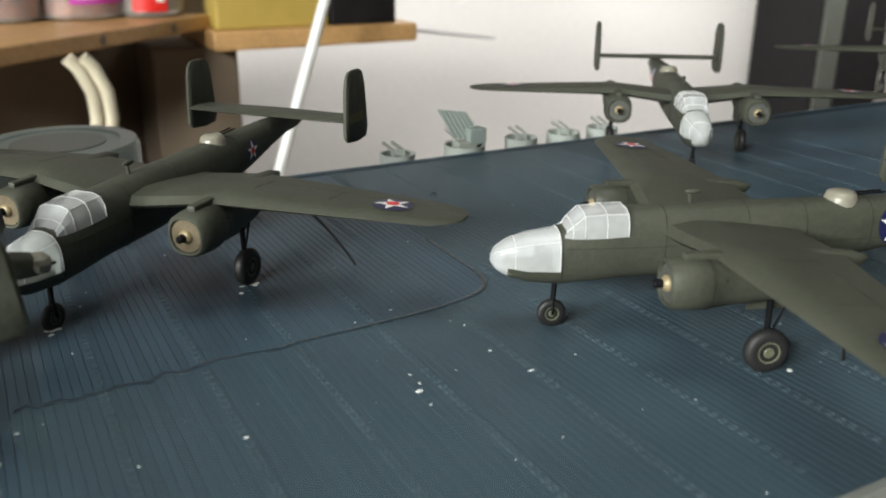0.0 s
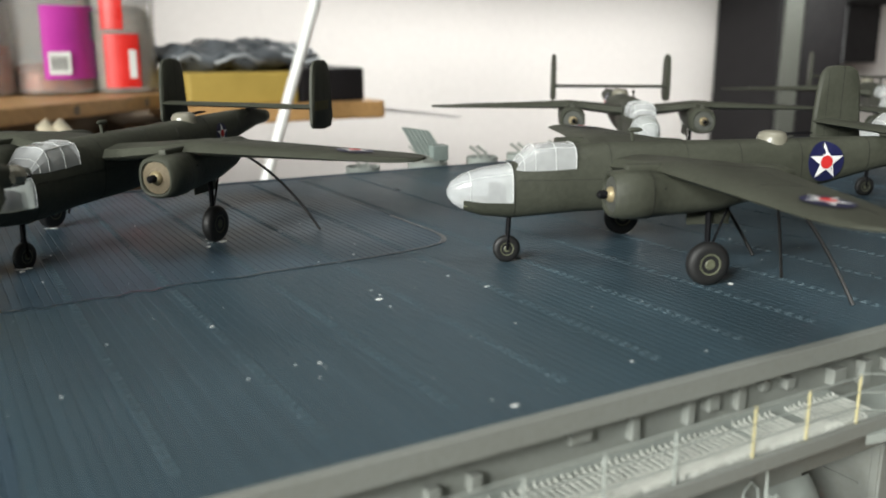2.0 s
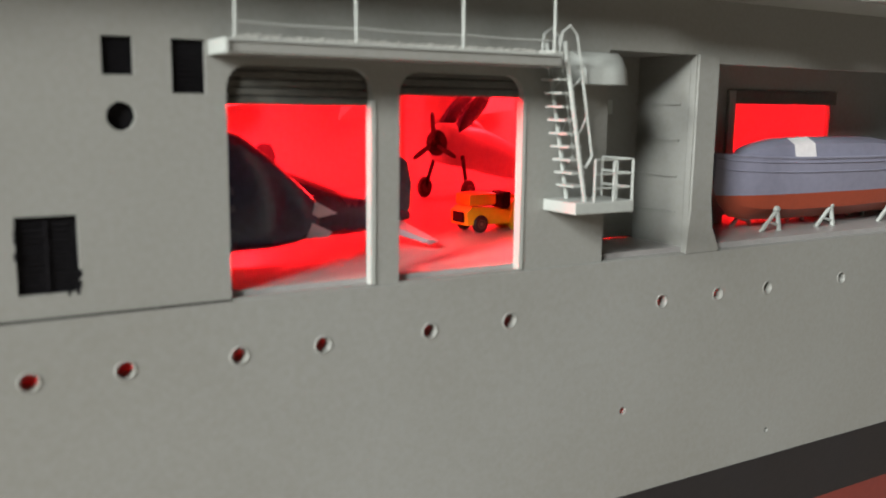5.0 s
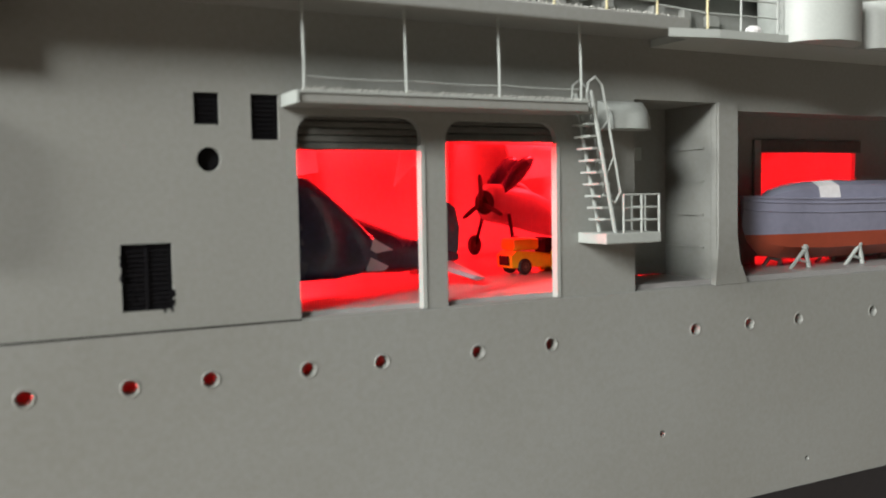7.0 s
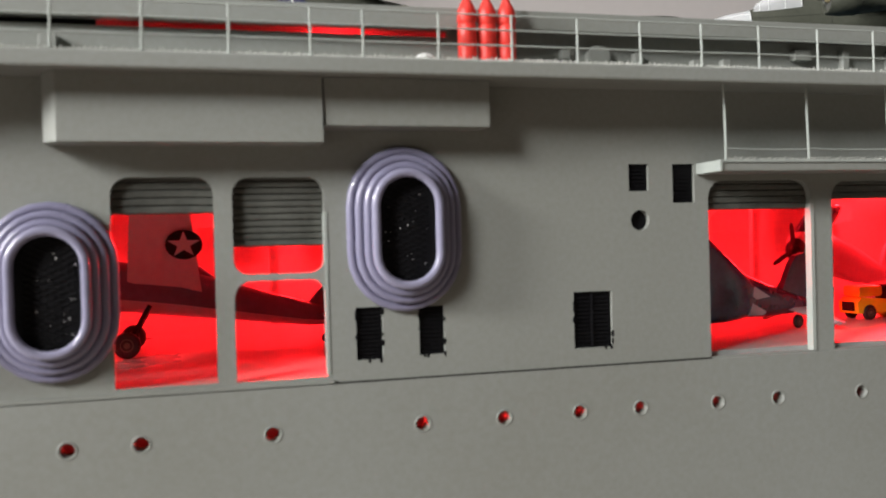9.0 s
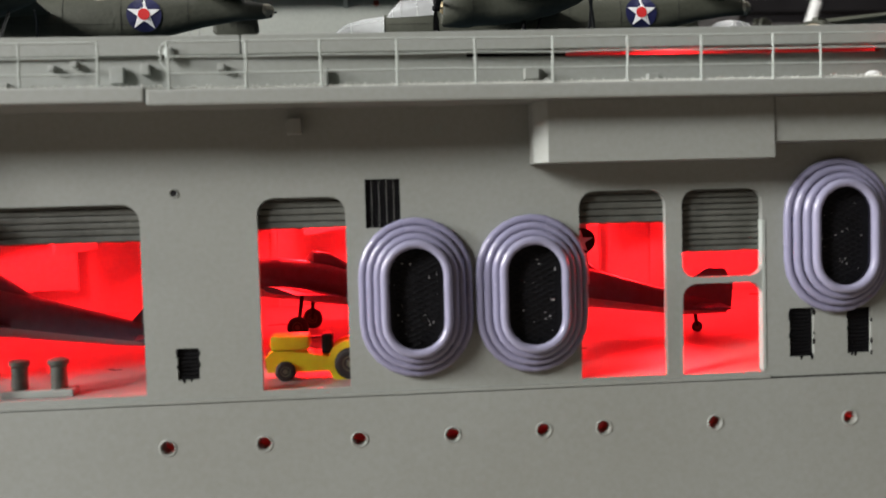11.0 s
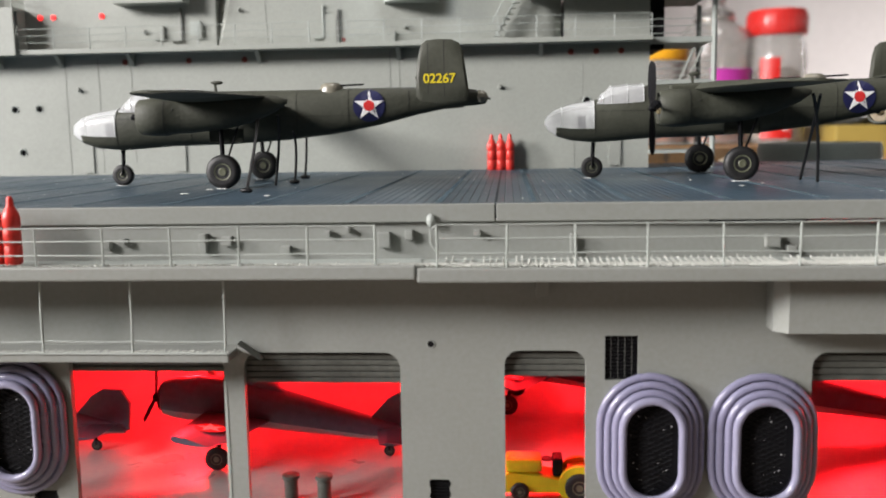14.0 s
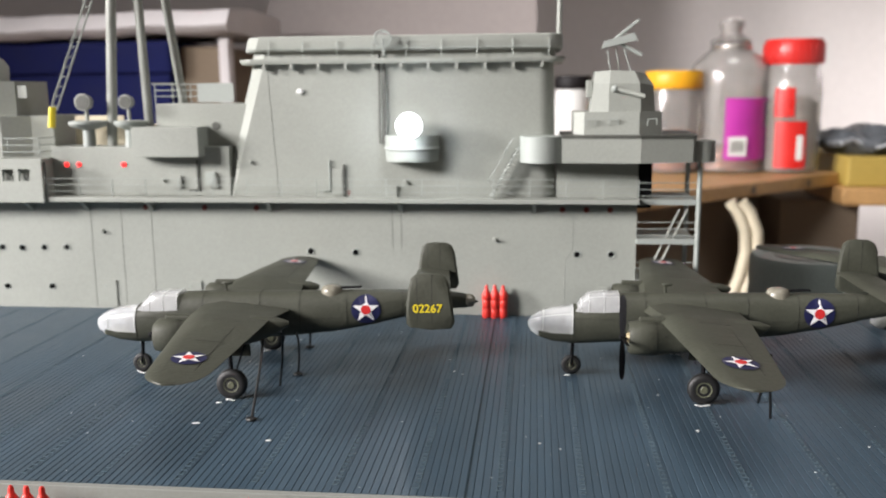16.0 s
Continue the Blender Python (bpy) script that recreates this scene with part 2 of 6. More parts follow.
def loft(bm, rings, closed=True, caps=True, mi=0):
    rows = [[bm.verts.new(p) for p in ring] for ring in rings]
    n = len(rows[0])
    for a, b in zip(rows, rows[1:]):
        for i in range(n if closed else n - 1):
            j = (i + 1) % n
            f = bm.faces.new((a[i], a[j], b[j], b[i]))
            f.material_index = mi
    if caps and closed:
        bm.faces.new(rows[0][::-1]).material_index = mi
        bm.faces.new(rows[-1]).material_index = mi
    bmesh.ops.recalc_face_normals(bm, faces=bm.faces)
    return bm


def lathe(bm, profile, c, seg=24, axis="z", mi=0):
    """Turns (radius, height) pairs about an axis through c."""
    rings = []
    for r, h in profile:
        ring = []
        for i in range(seg):
            a = 2 * math.pi * i / seg
            u, v = r * math.cos(a), r * math.sin(a)
            off = {"z": (u, v, h), "x": (h, u, v), "y": (u, h, v)}[axis]
            ring.append(Vector(c) + Vector(off))
        rings.append(ring)
    return loft(bm, rings, mi=mi)


def tube(bm, points, r, seg=6):
    """A round wire through points."""
    pts = [Vector(p) for p in points]
    rings, side = [], None
    for i, p in enumerate(pts):
        d = (pts[min(i + 1, len(pts) - 1)] - pts[max(i - 1, 0)]).normalized()
        side = d.orthogonal().normalized() if side is None else (side - d * side.dot(d)).normalized()
        up = d.cross(side)
        rings.append([p + r * (math.cos(2 * math.pi * k / seg) * side + math.sin(2 * math.pi * k / seg) * up) for k in range(seg)])
    return loft(bm, rings)


def bow(p, q, sag, n=8):
    p, q, s = Vector(p), Vector(q), Vector(sag)
    return [p.lerp(q, i / n) + s * (4 * (i / n) * (1 - i / n)) for i in range(n + 1)]


def rounded(x0, x1, z0, z1, top, bottom, seg=5):
    """An outline in x and z with rounded corners, anticlockwise."""
    out = []
    for cx, cz, r, a0 in ((x1, z0, bottom, -90), (x1, z1, top, 0), (x0, z1, top, 90), (x0, z0, bottom, 180)):
        sx, sz = (1 if cx == x1 else -1), (1 if cz == z1 else -1)
        if r <= 0:
            out.append((cx, cz))
            continue
        for k in range(seg + 1):
            a = radians(a0 + 90 * k / seg)
            out.append((cx - sx * r + r * math.cos(a), cz - sz * r + r * math.sin(a)))
    return out


def circle(cx, cz, r, seg=14):
    return [(cx + r * math.cos(2 * math.pi * k / seg), cz + r * math.sin(2 * math.pi * k / seg)) for k in range(seg)]


def plate(outline, holes, y, thick):
    """A flat plate in the x-z plane at y with real openings through it."""
    bm = bmesh.new()
    edges = []
    for loop in [outline, *holes]:
        vs = [bm.verts.new((x, y, z)) for x, z in loop]
        edges += [bm.edges.new((vs[i], vs[(i + 1) % len(vs)])) for i in range(len(vs))]
    bmesh.ops.triangle_fill(bm, use_beauty=True, use_dissolve=False, edges=edges, normal=(0, -1, 0))
    out = bmesh.ops.extrude_face_region(bm, geom=bm.faces[:])
    bmesh.ops.translate(bm, vec=(0, thick, 0), verts=[g for g in out["geom"] if isinstance(g, bmesh.types.BMVert)])
    bmesh.ops.recalc_face_normals(bm, faces=bm.faces)
    return bm


def prism(outline, y0, y1):
    bm = bmesh.new()
    return loft(bm, [[(x, y0, z) for x, z in outline], [(x, y1, z) for x, z in outline]])


def slab(outline, z0, z1):
    bm = bmesh.new()
    return loft(bm, [[(x, y, z0) for x, y in outline], [(x, y, z1) for x, y in outline]])


def letters(text, size, m, mat, parent, name="lettering"):
    cu = bpy.data.curves.new(name, "FONT")
    cu.body, cu.size, cu.extrude, cu.align_x, cu.align_y = text, size * MM, 0.00004, "CENTER", "CENTER"
    cu.offset = 0.00004
    tmp = bpy.data.objects.new("tmp", cu)
    scene.collection.objects.link(tmp)
    bpy.context.view_layer.update()
    me = bpy.data.meshes.new_from_object(tmp.evaluated_get(bpy.context.evaluated_depsgraph_get()))
    bpy.data.objects.remove(tmp)
    me.materials.clear()
    me.materials.append(mat)
    ob = new(name, me)
    ob.parent, ob.matrix_local = parent, m
    BASE[ob.name] = BASE[parent.name]
    return ob

# ---- the room ----
TABLE_Z = -127.0
ROOM = thing("wall_back", (200, 900, -850), "plain room wall out of view, darkened to cut bounced light behind the table", "wall", kind="structure")
part("wall_face", B(-1600, 1700, 900, 930, -850, 1600), WALLP, ROOM)
# walls out of view, coloured darker so that less light bounces back
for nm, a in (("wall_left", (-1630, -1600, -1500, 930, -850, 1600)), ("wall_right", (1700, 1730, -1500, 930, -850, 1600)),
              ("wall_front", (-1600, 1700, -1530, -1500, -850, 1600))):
    solid(nm, B(*a), TABLE if nm == "wall_front" else UNSEENWALL, "plain room wall out of view, darkened to cut bounced light", "wall", kind="structure")
solid("floor", B(-1600, 1700, -1500, 900, -870, -850), TABLE, "brown laminate room floor", "floor", kind="structure")
solid("ceiling", B(-1600, 1700, -1500, 900, 1600, 1620), CEIL, "plain white ceiling", "ceiling", kind="structure")
table = thing("table", (200, 100, -850), "brown laminate table that carries the model ship", "table")
part("tabletop", B(-700, 900, -420, 480, TABLE_Z - 25, TABLE_Z, bevel=3), TABLE, table)
for tx in (-660, 860):
    for ty in (-380, 440):
        part("leg", B(tx - 25, tx + 25, ty - 25, ty + 25, -850, TABLE_Z - 25), TABLE, table)

# ---- ship hull ----
X0, X1 = -260.0, 420.0
FLOOR_Z = -43.6
hull = thing("ship_hull", (80, 60, TABLE_Z), "grey-green painted plastic hull side of a model aircraft carrier", "ship hull")
OPEN = [  # x0, x1, z0, z1, top radius, bottom radius, shutter edge
    (-104.0, -70.0, -43.2, -20.2, 2.2, 0.0, -23.0),
    (-50.2, -28.4, -43.2, -20.0, 2.2, 0.0, -22.9),
    (-25.6, -4.2, -43.2, -19.9, 2.2, 0.0, -24.4),
    (9.8, 20.5, -43.2, -19.6, 2.0, 0.0, -23.4),
    (49.6, 60.7, -43.4, -19.8, 2.0, 0.0, -23.9),
    (62.8, 73.3, -31.1, -19.9, 1.9, 1.7, -27.9),
    (62.8, 73.3, -43.5, -31.9, 1.9, 0.0, None),
    (124.4, 140.3, -44.2, -20.7, 2.3, 0.0, -24.6),
    (143.7, 160.4, -44.2, -20.9, 2.3, 0.0, -23.4),
]
holes = [rounded(a, b, c, d, t, u) for a, b, c, d, t, u, s in OPEN]
holes.append([(173.6, -44.3), (189.0, -44.3), (189.0, -17.3), (173.6, -17.3)])
holes.append([(193.0, -44.4), (262.0, -44.4), (262.0, -18.4), (193.0, -18.4)])
holes.append([(36.0, -2.95), (89.0, -2.95), (89.0, -2.15), (36.0, -2.15)])
VENT = [(-0.4, 2.2, -41.5, -37.6), (23.0, 27.3, -23.6, -17.6), (76.8, 80.0, -41.8, -35.5), (84.5, 87.7, -41.6, -35.7),
        (104.8, 110.1, -42.0, -34.8), (112.9, 115.7, -22.0, -18.5), (119.2, 122.4, -23.6, -18.5), (-56.6, -53.3, -42.3, -39.9)]
holes += [[(a, c), (b, c), (b, d), (a, d)] for a, b, c, d in VENT]
holes.append(circle(114.4, -25.8, 1.35))
side = part("side_plating", plate([(X0, -44.6), (X1, -44.6), (X1, -2.0), (X0, -2.0)], holes, 0.0, 1.0), GREY, hull)
PORTS = [-73.5, -61.5, -38.0, -26.2, -1.9, 9.7, 21.4, 33.0, 44.5, 52.2, 66.7, 84.6, 95.0, 105.2, 113.7, 125.0, 134.3, 147.7, 159.0, 184.6, 195.6, 206.3, 224.0]
low_holes = [circle(px, -49.7 - max(0, px - 60) * 0.008, 0.82) for px in PORTS] + [circle(178.3, -65.4, 0.55, 8), circle(208.4, -73.7, 0.45, 8)]
part("lower_plating", plate([(X0, -78.0), (X1, -78.0), (X1, -44.45), (X0, -44.45)], low_holes, -0.35, 2.6), GREY, hull)
part("boot_topping", B(X0, X1, -0.45, 2.0, -88.0, -78.0), BOOT, hull, "black painted waterline band")
part("red_bottom", B(X0, X1, -0.35, 100.0, TABLE_Z, -88.0), HULLRED, hull, "red oxide painted lower hull")
part("far_side", B(X0, X1, 118.0, 120.0, -88.0, -2.0), GREY, hull)
part("bow_end", B(X0, X0 + 2, 2.3, 118.0, -88.0, -2.0), GREY, hull)
part("stern_end", B(X1 - 2, X1, 2.3, 118.0, -88.0, -2.0), GREY, hull)
for px in PORTS:
    z = -49.7 - max(0, px - 60) * 0.008
    bm = bmesh.new()
    rings = [[(px + r * math.cos(2 * math.pi * k / 14), y, z + r * math.sin(2 * math.pi * k / 14)) for k in range(14)]
             for r, y in ((0.80, 0.9), (0.80, -0.1), (0.98, -0.42), (1.06, -0.40), (1.10, -0.35))]
    loft(bm, rings, caps=False)
    part("porthole_rim", bm, GREY, hull, smooth=50)
part("seam_line", B(74.2, 124.4, -0.10, 0.02, -44.47, -44.22), SEAM, hull, "dark open joint between hull and side plating")
# roller shutters, each of stacked slats
for a, b, c, d, t, u, s in OPEN:
    if s is None:
        continue
    n = max(3, round((d - s) / 0.75))
    roll = part("roller_shutter", B(a - 0.5, b + 0.5, 1.5, 1.7, s, d + 0.4), SHUTTER, hull, "weathered dark grey roller shutter")
    for k in range(n):
        z = s + (d + 0.4 - s) * k / n
        part("slat", B(a - 0.5, b + 0.5, 0.95, 1.5, z + 0.06, z + (d + 0.4 - s) / n - 0.06, bevel=0.12), SHUTTER, roll)
# light jamb edges of the big openings
for x in (140.3, 160.4):
    part("opening_jamb", B(x - 0.12, x + 0.4, -0.12, 1.1, -44.2, -24.0), PALE, hull, "bare pale edge of the opening")
for x in (-28.4, 73.3):
    part("opening_jamb", B(x - 0.08, x + 0.3, -0.08, 1.1, -43.2, -24.0), PALE, hull)
part("opening_sill", B(-104, 74, -0.30, 0.0, -44.3, -43.9), GREY, hull)
# black ventilation grilles
for a, b, c, d in VENT:
    g = part("vent_grille", B(a - 0.1, b + 0.1, 0.55, 1.1, c - 0.1, d + 0.1), BLACKP, hull, "black ribbed ventilation grille")
    rows = max(6, round((d - c) / 0.5))
    for k in range(rows):
        z = c + (d - c) * (k + 0.5) / rows
        part("rib", B(a + 0.15, b - 0.15, 0.34, 0.55, z - 0.13, z + 0.13), BLACKP, g)
    if d < -34:
        smear = bmesh.new()
        for k in range(8):
            e = random.random()
            ball(smear, (a if k % 2 else b, -0.02, c + (d - c) * e) if k < 6 else (a + (b - a) * e, -0.02, c), random.uniform(0.12, 0.26), 8, (0.8, 0.12, 1.8))
        part("paint_smear", smear, BLACKP, g, "ragged black paint at the edge")
    if (a, b) == (23.0, 27.3):
        for k in range(4):
            part("wire", R((a + 0.8 + 0.9 * k, 0.25, c), (a + 0.8 + 0.9 * k, 0.25, d), 0.04, 5), SHUTTER, g, "grey upright wire")
    if b - a > 5:
        part("middle_bar", B((a + b) / 2 - 0.12, (a + b) / 2 + 0.12, 0.2, 0.55, c, d), BLACKP, g)
part("round_vent", lathe(bmesh.new(), [(1.45, 0.9), (1.45, 1.5), (0.3, 1.5)], (114.4, 0, -25.8), 18, "y"), BLACKP, hull, "round black ventilation opening")
part("small_port_rim", tube(bmesh.new(), [(0.5 * math.cos(k * math.pi / 7), -0.03, -18.7 + 0.5 * math.sin(k * math.pi / 7)) for k in range(15)], 0.1, 5), GREY, hull)
part("small_port_hole", lathe(bmesh.new(), [(0.46, -0.04), (0.46, 0.1)], (0, 0, -18.7), 12, "y"), BLACKP, hull, "small dark hole")
part("small_box", B(13.9, 15.7, -1.9, 0.0, -12.0, -10.1, bevel=0.12), GREY, hull)
part("sponson_box", slab([(43.5, -3.2), (45.0, -4.6), (72.9, -4.6), (72.9, 0.0), (43.5, 0.0)], -16.3, -8.9), GREY, hull, "long grey box under the catwalk")
part("sponson_box", B(73.1, 92.8, -4.3, 0.0, -14.4, -8.9, bevel=0.1), GREY, hull)

# walls of the lit hangar behind the side plating
hangar = thing("hangar", (80, 50, FLOOR_Z), "white painted hangar interior lit red", "interior", kind="structure")
part("hangar_floor", B(X0 + 3, 300, 1.05, 100.0, FLOOR_Z - 1.0, FLOOR_Z), HFLOOR, hangar)
part("hangar_wall", B(X0 + 3, 300, 100.0, 101.5, FLOOR_Z, -2.14), HANGAR, hangar)
part("hangar_roof", B(X0 + 3, 300, 1.05, 101.5, -2.14, -2.02), HANGAR, hangar)
# two added black blockers that keep the red light out of the slit
part("slit_light_blocker", B(21.5, 48.6, 1.05, 1.5, -4.2, -2.15), BLACKP, hangar, "added black strip that blocks the red light behind the slit")
part("slit_light_ledge", B(48.0, 90.0, 1.05, 9.0, -3.15, -3.05), BLACKP, hangar, "added black ledge that hides the red light from above")
part("hangar_end", B(300, 301.5, 2.3, 101.5, FLOOR_Z, -2.14), HANGAR, hangar)
for hx in (-90, -60, -30, 0, 30, 60, 90, 120, 150):
    part("hangar_rib", B(hx, hx + 1.2, 98.6, 100.0, FLOOR_Z, -5.0), HANGAR, hangar)
part("hangar_panel", B(-62, -44, 97.9, 98.6, -38, -22), HANGAR, hangar)
# crumpled card sheets and ducts along the back of the hangar
for hx, w, zt, zb, lean in ((-66, 15, -8, -26, 3), (-47, 9, -6, -30, -5), (-36, 13, -7, -24, 6), (-20, 11, -6, -29, -4), (-6, 8, -8, -25, 5), (8, 10, -6, -27, -3), (22, 12, -7, -30, 5), (48, 14, -6, -25, -6), (66, 10, -8, -28, 4), (84, 12, -6, -26, -4),
                            (128, 13, -8, -30, 5), (150, 10, -6, -26, -5), (178, 16, -7, -28, 6), (212, 14, -6, -27, -5)):
    part("card_sheet", loft(bmesh.new(), [[(hx, 92.0, zb), (hx + w, 94.0, zb + 1.5), (hx + w, 94.6, zb + 1.5), (hx, 92.6, zb)], [(hx + lean, 95.5, zt), (hx + w + lean * 0.6, 90.5, zt - 1.0), (hx + w + lean * 0.6, 91.1, zt - 1.0), (hx + lean, 96.1, zt)]]), HANGAR, hangar)
for hx, hy in ((-56, 70), (-12, 78), (30, 74), (72, 76), (138, 72), (186, 80)):
    part("hangar_post", B(hx, hx + 1.6, hy, hy + 1.6, FLOOR_Z, -5.0), HANGAR, hangar)
for z in (-12.0, -17.5):
    part("hangar_duct", R((X0 + 20, 88.0, z), (290, 88.0, z), 0.7, 8), HANGAR, hangar)
# recessed bays towards the stern
bay = thing("boat_bay", (215, 8, -44.4), "grey recessed boat bay in the hull side", "interior", kind="structure")
part("bay_floor", B(173.6, 262, 0.2, 17.0, -45.6, -44.4), GREY, bay)
part("bay_roof", B(173.6, 262, 1.05, 17.0, -17.3, -16.3), GREY, bay)
part("bay_partition", B(172.4, 173.6, 1.05, 17.0, -44.4, -17.3), GREY, bay)
part("bay_partition", B(189.0, 193.0, 1.05, 17.0, -44.4, -17.3), GREY, bay)
part("bay_end", B(262, 263.2, 2.3, 17.0, -44.4, -17.3), GREY, bay)
part("bay_back", B(173.6, 189.0, 11.0, 12.0, -43.4, -17.3), GREY, bay)
part("bay_back", plate([(193.0, -44.4), (262, -44.4), (262, -17.3), (193.0, -17.3)],
                       [[(215.5, -36.0), (241.0, -36.0), (241.0, -23.6), (215.5, -23.6)], [(214.5, -43.7), (234.0, -43.7), (234.0, -42.2), (214.5, -42.2)]], 16.4, 0.9), GREY, bay)
part("window_frame", B(214.6, 241.9, 15.9, 16.4, -23.6, -21.4, bevel=0.1), SHUTTER, bay, "dark roller housing over the window")
part("window_jamb", B(213.8, 215.4, 15.8, 16.4, -36.4, -21.4, bevel=0.1), GREY, bay)
part("bay_door", B(176.0, 181.5, 10.4, 11.0, -40.0, -26.0, bevel=0.15), GREY, bay, "plain grey door in the recess")
part("bay_lintel", B(175.5, 183.0, 9.6, 11.0, -25.4, -23.4, bevel=0.15), PALE, bay)
for z in (-39, -34, -29, -24):
    part("bay_rib", B(188.75, 189.05, 2.5, 11.0, z, z + 0.25), GREY, bay)
part("bay_pillar", prism([(188.6, -44.4), (195.2, -44.4), (193.6, -41.0), (193.0, -37.0), (193.0, -17.3), (189.2, -17.3), (189.2, -38.0)], -0.35, 0.0), GREY, bay, "grey pillar that flares at its foot")
part("scoop_hood", loft(bmesh.new(), [[(x, 0.0, -21.7), (x, -r, -21.7), (x, -r * 0.92, -20.0), (x, -r * 0.6, -18.5), (x, 0.0, -17.7)] for x, r in ((167.2, 3.6), (170.6, 4.2), (172.6, 4.0), (174.2, 2.8), (175.0, 1.2))]), PALE, hull, "rounded pale scoop", smooth=50)

# hung galleries and their hangers
def gallery(x0, x1, posts, label):
    g = thing("side_gallery", ((x0 + x1) / 2, -3, -19.3), label, "gallery", "side galleries")
    part("walkway", B(x0, x1, -5.6, 0.0, -19.9, -18.8, bevel=0.15), GREY, g)
    part("kerb", B(x0, x1, -5.8, -5.5, -18.8, -18.5, bevel=0.06), PALE, g)
    part("end_plate", B(x0 - 0.3, x0, -5.8, 0.0, -19.9, -18.5), PALE, g)
    edge = bmesh.new()
    for k in range(int((x1 - x0) / 0.55)):
        gx = x0 + 0.55 * k + random.uniform(0, 0.15)
        rod(edge, (gx, -5.66, -18.6), (gx + random.uniform(0.5, 0.8), -5.66, -18.15 + random.uniform(-0.2, 0.05)), 0.06, 4)
    part("mesh_edge", edge, GRATE, g, "ragged metal mesh along the walkway", kind="stuff")
    for px in posts:
        part("hanger", tube(bmesh.new(), bow((px, -5.6, -18.7), (px, -5.2, -8.6), (random.uniform(-0.15, 0.15), 0, 0), 5), 0.17), PALE, g)
    for a, b in zip(posts, posts[1:]):
        part("guard_wire", tube(bmesh.new(), bow((a, -5.5, -17.0), (b, -5.5, -17.1), (0, 0, -0.12), 5), 0.10, 5), PALE, g)
    return g


gallery(123.0, 161.6, (123.6, 135.9, 148.3, 160.4), "narrow grey walkway hung under the catwalk over openings")
gallery(-66.0, -25.8, (-62.0, -50.5, -38.5, -26.2), "narrow grey walkway hung under the catwalk over openings")
part("bracket", prism([(-25.8, -19.3), (-24.0, -19.6), (-22.6, -20.6), (-25.8, -18.3)], -2.0, 0.0), GREY, hull)

# ladder stair with its landing
stair = thing("ladder_stair", (168, -4, -37), "pale grey steep ladder stair with a railed landing", "stair")
for y in (-1.2, -4.6):
    part("stringer", tube(bmesh.new(), [(162.7, y, -17.0), (166.5, y, -35.6)], 0.28), PALE, stair)
for k in range(11):
    f = (k + 0.7) / 11.5
    part("tread", B(161.2 + 3.8 * f, 163.2 + 3.8 * f, -4.6, -1.2, -17.2 - 18 * f, -16.95 - 18 * f), PALE, stair)
for y in (-1.2, -4.6):
    part("handrail", tube(bmesh.new(), [(162.0, y, -18.4), (162.3, y, -16.0), (163.4, y, -15.2), (164.5, y, -16.2), (167.4, y, -30.2), (166.5, y, -31.6), (165.5, y, -31.0)], 0.17), PALE, stair)
    for f in (0.3, 0.62):
        part("rail_stay", tube(bmesh.new(), [(162.7 + 3.8 * f, y, -17.0 - 18 * f), (164.4 + 3.0 * f, y, -16.6 - 14.6 * f)], 0.10, 5), PALE, stair)
part("landing", B(163.8, 173.0, -6.2, 0.0, -37.0, -35.6, bevel=0.12), PALE, stair)
for px, py in ((166.8, -6.0), (169.8, -6.0), (172.8, -6.0), (172.8, -3.2), (172.8, -0.4)):
    part("rail_post", R((px, py, -35.6), (px, py, -30.6), 0.16), PALE, stair)
for z in (-34.0, -32.3, -30.6):
    part("rail", tube(bmesh.new(), [(166.8, -6.0, z), (172.8, -6.0, z), (172.8, -0.4, z)], 0.13), PALE, stair)

# ---- flight deck ----
deck = thing("flight_deck", (80, 70, -2), "blue-stained plank flight deck of the model carrier", "deck", kind="structure")
def deck_edge(x):
    """How far the deck's edge stands out past the hull side."""
    return -2.0 * min(1.0, max(0.0, (x - 9.0) / 90.0))


part("deck_core", slab([(X0, 0.4), (9.0, 0.4), (99.0, -1.6), (X1, -1.6), (X1, 141.0), (58, 139.0), (52, 136.0), (X0, 136.0)], -2.0, -0.08), DECKGAP, deck)
part("deck_edge_strip", B(X0, 8.7, -0.7, 0.55, -2.3, 0.02, bevel=0.12), GREY, deck, "grey painted deck edge strip")
strip_bm = slab([(8.9, -0.75), (99.0, -2.75), (X1, -2.75), (X1, -1.45), (99.0, -1.45), (8.9, 0.55)], -2.3, 0.02)
bmesh.ops.bevel(strip_bm, geom=strip_bm.edges[:], offset=0.12, segments=2, affect="EDGES", profile=0.6)
part("deck_edge_strip", strip_bm, GREY, deck)
part("starboard_strip", B(60, X1, 139.4, 140.6, -2.1, 0.06, bevel=0.1), DECK, deck)
PITCH = 1.2
STRIPS = [13.8 + 12.6 * k for k in range(-19, 31)]

# ---- catwalk along the deck edge ----
walkway = thing("catwalk", (80, -4, -9), "pale grey catwalk with rails along the deck edge", "catwalk")
part("walk_floor", B(X0, -0.9, -7.5, 0.0, -7.9, -7.2), PALE, walkway)
part("walk_floor", B(-0.9, 176.5, -7.5, 0.0, -8.1, -7.3), PALE, walkway)
part("outer_kerb", B(X0, -1.0, -8.1, -7.3, -8.7, -6.9, bevel=0.25), GREY, walkway)
part("outer_kerb", B(-0.8, 176.5, -8.1, -7.3, -9.1, -7.3, bevel=0.25), GREY, walkway)
part("underside", prism([(X0, -8.7), (176.5, -8.9), (176.5, -8.0), (X0, -7.9)], -7.3, 0.0), GREY, walkway)
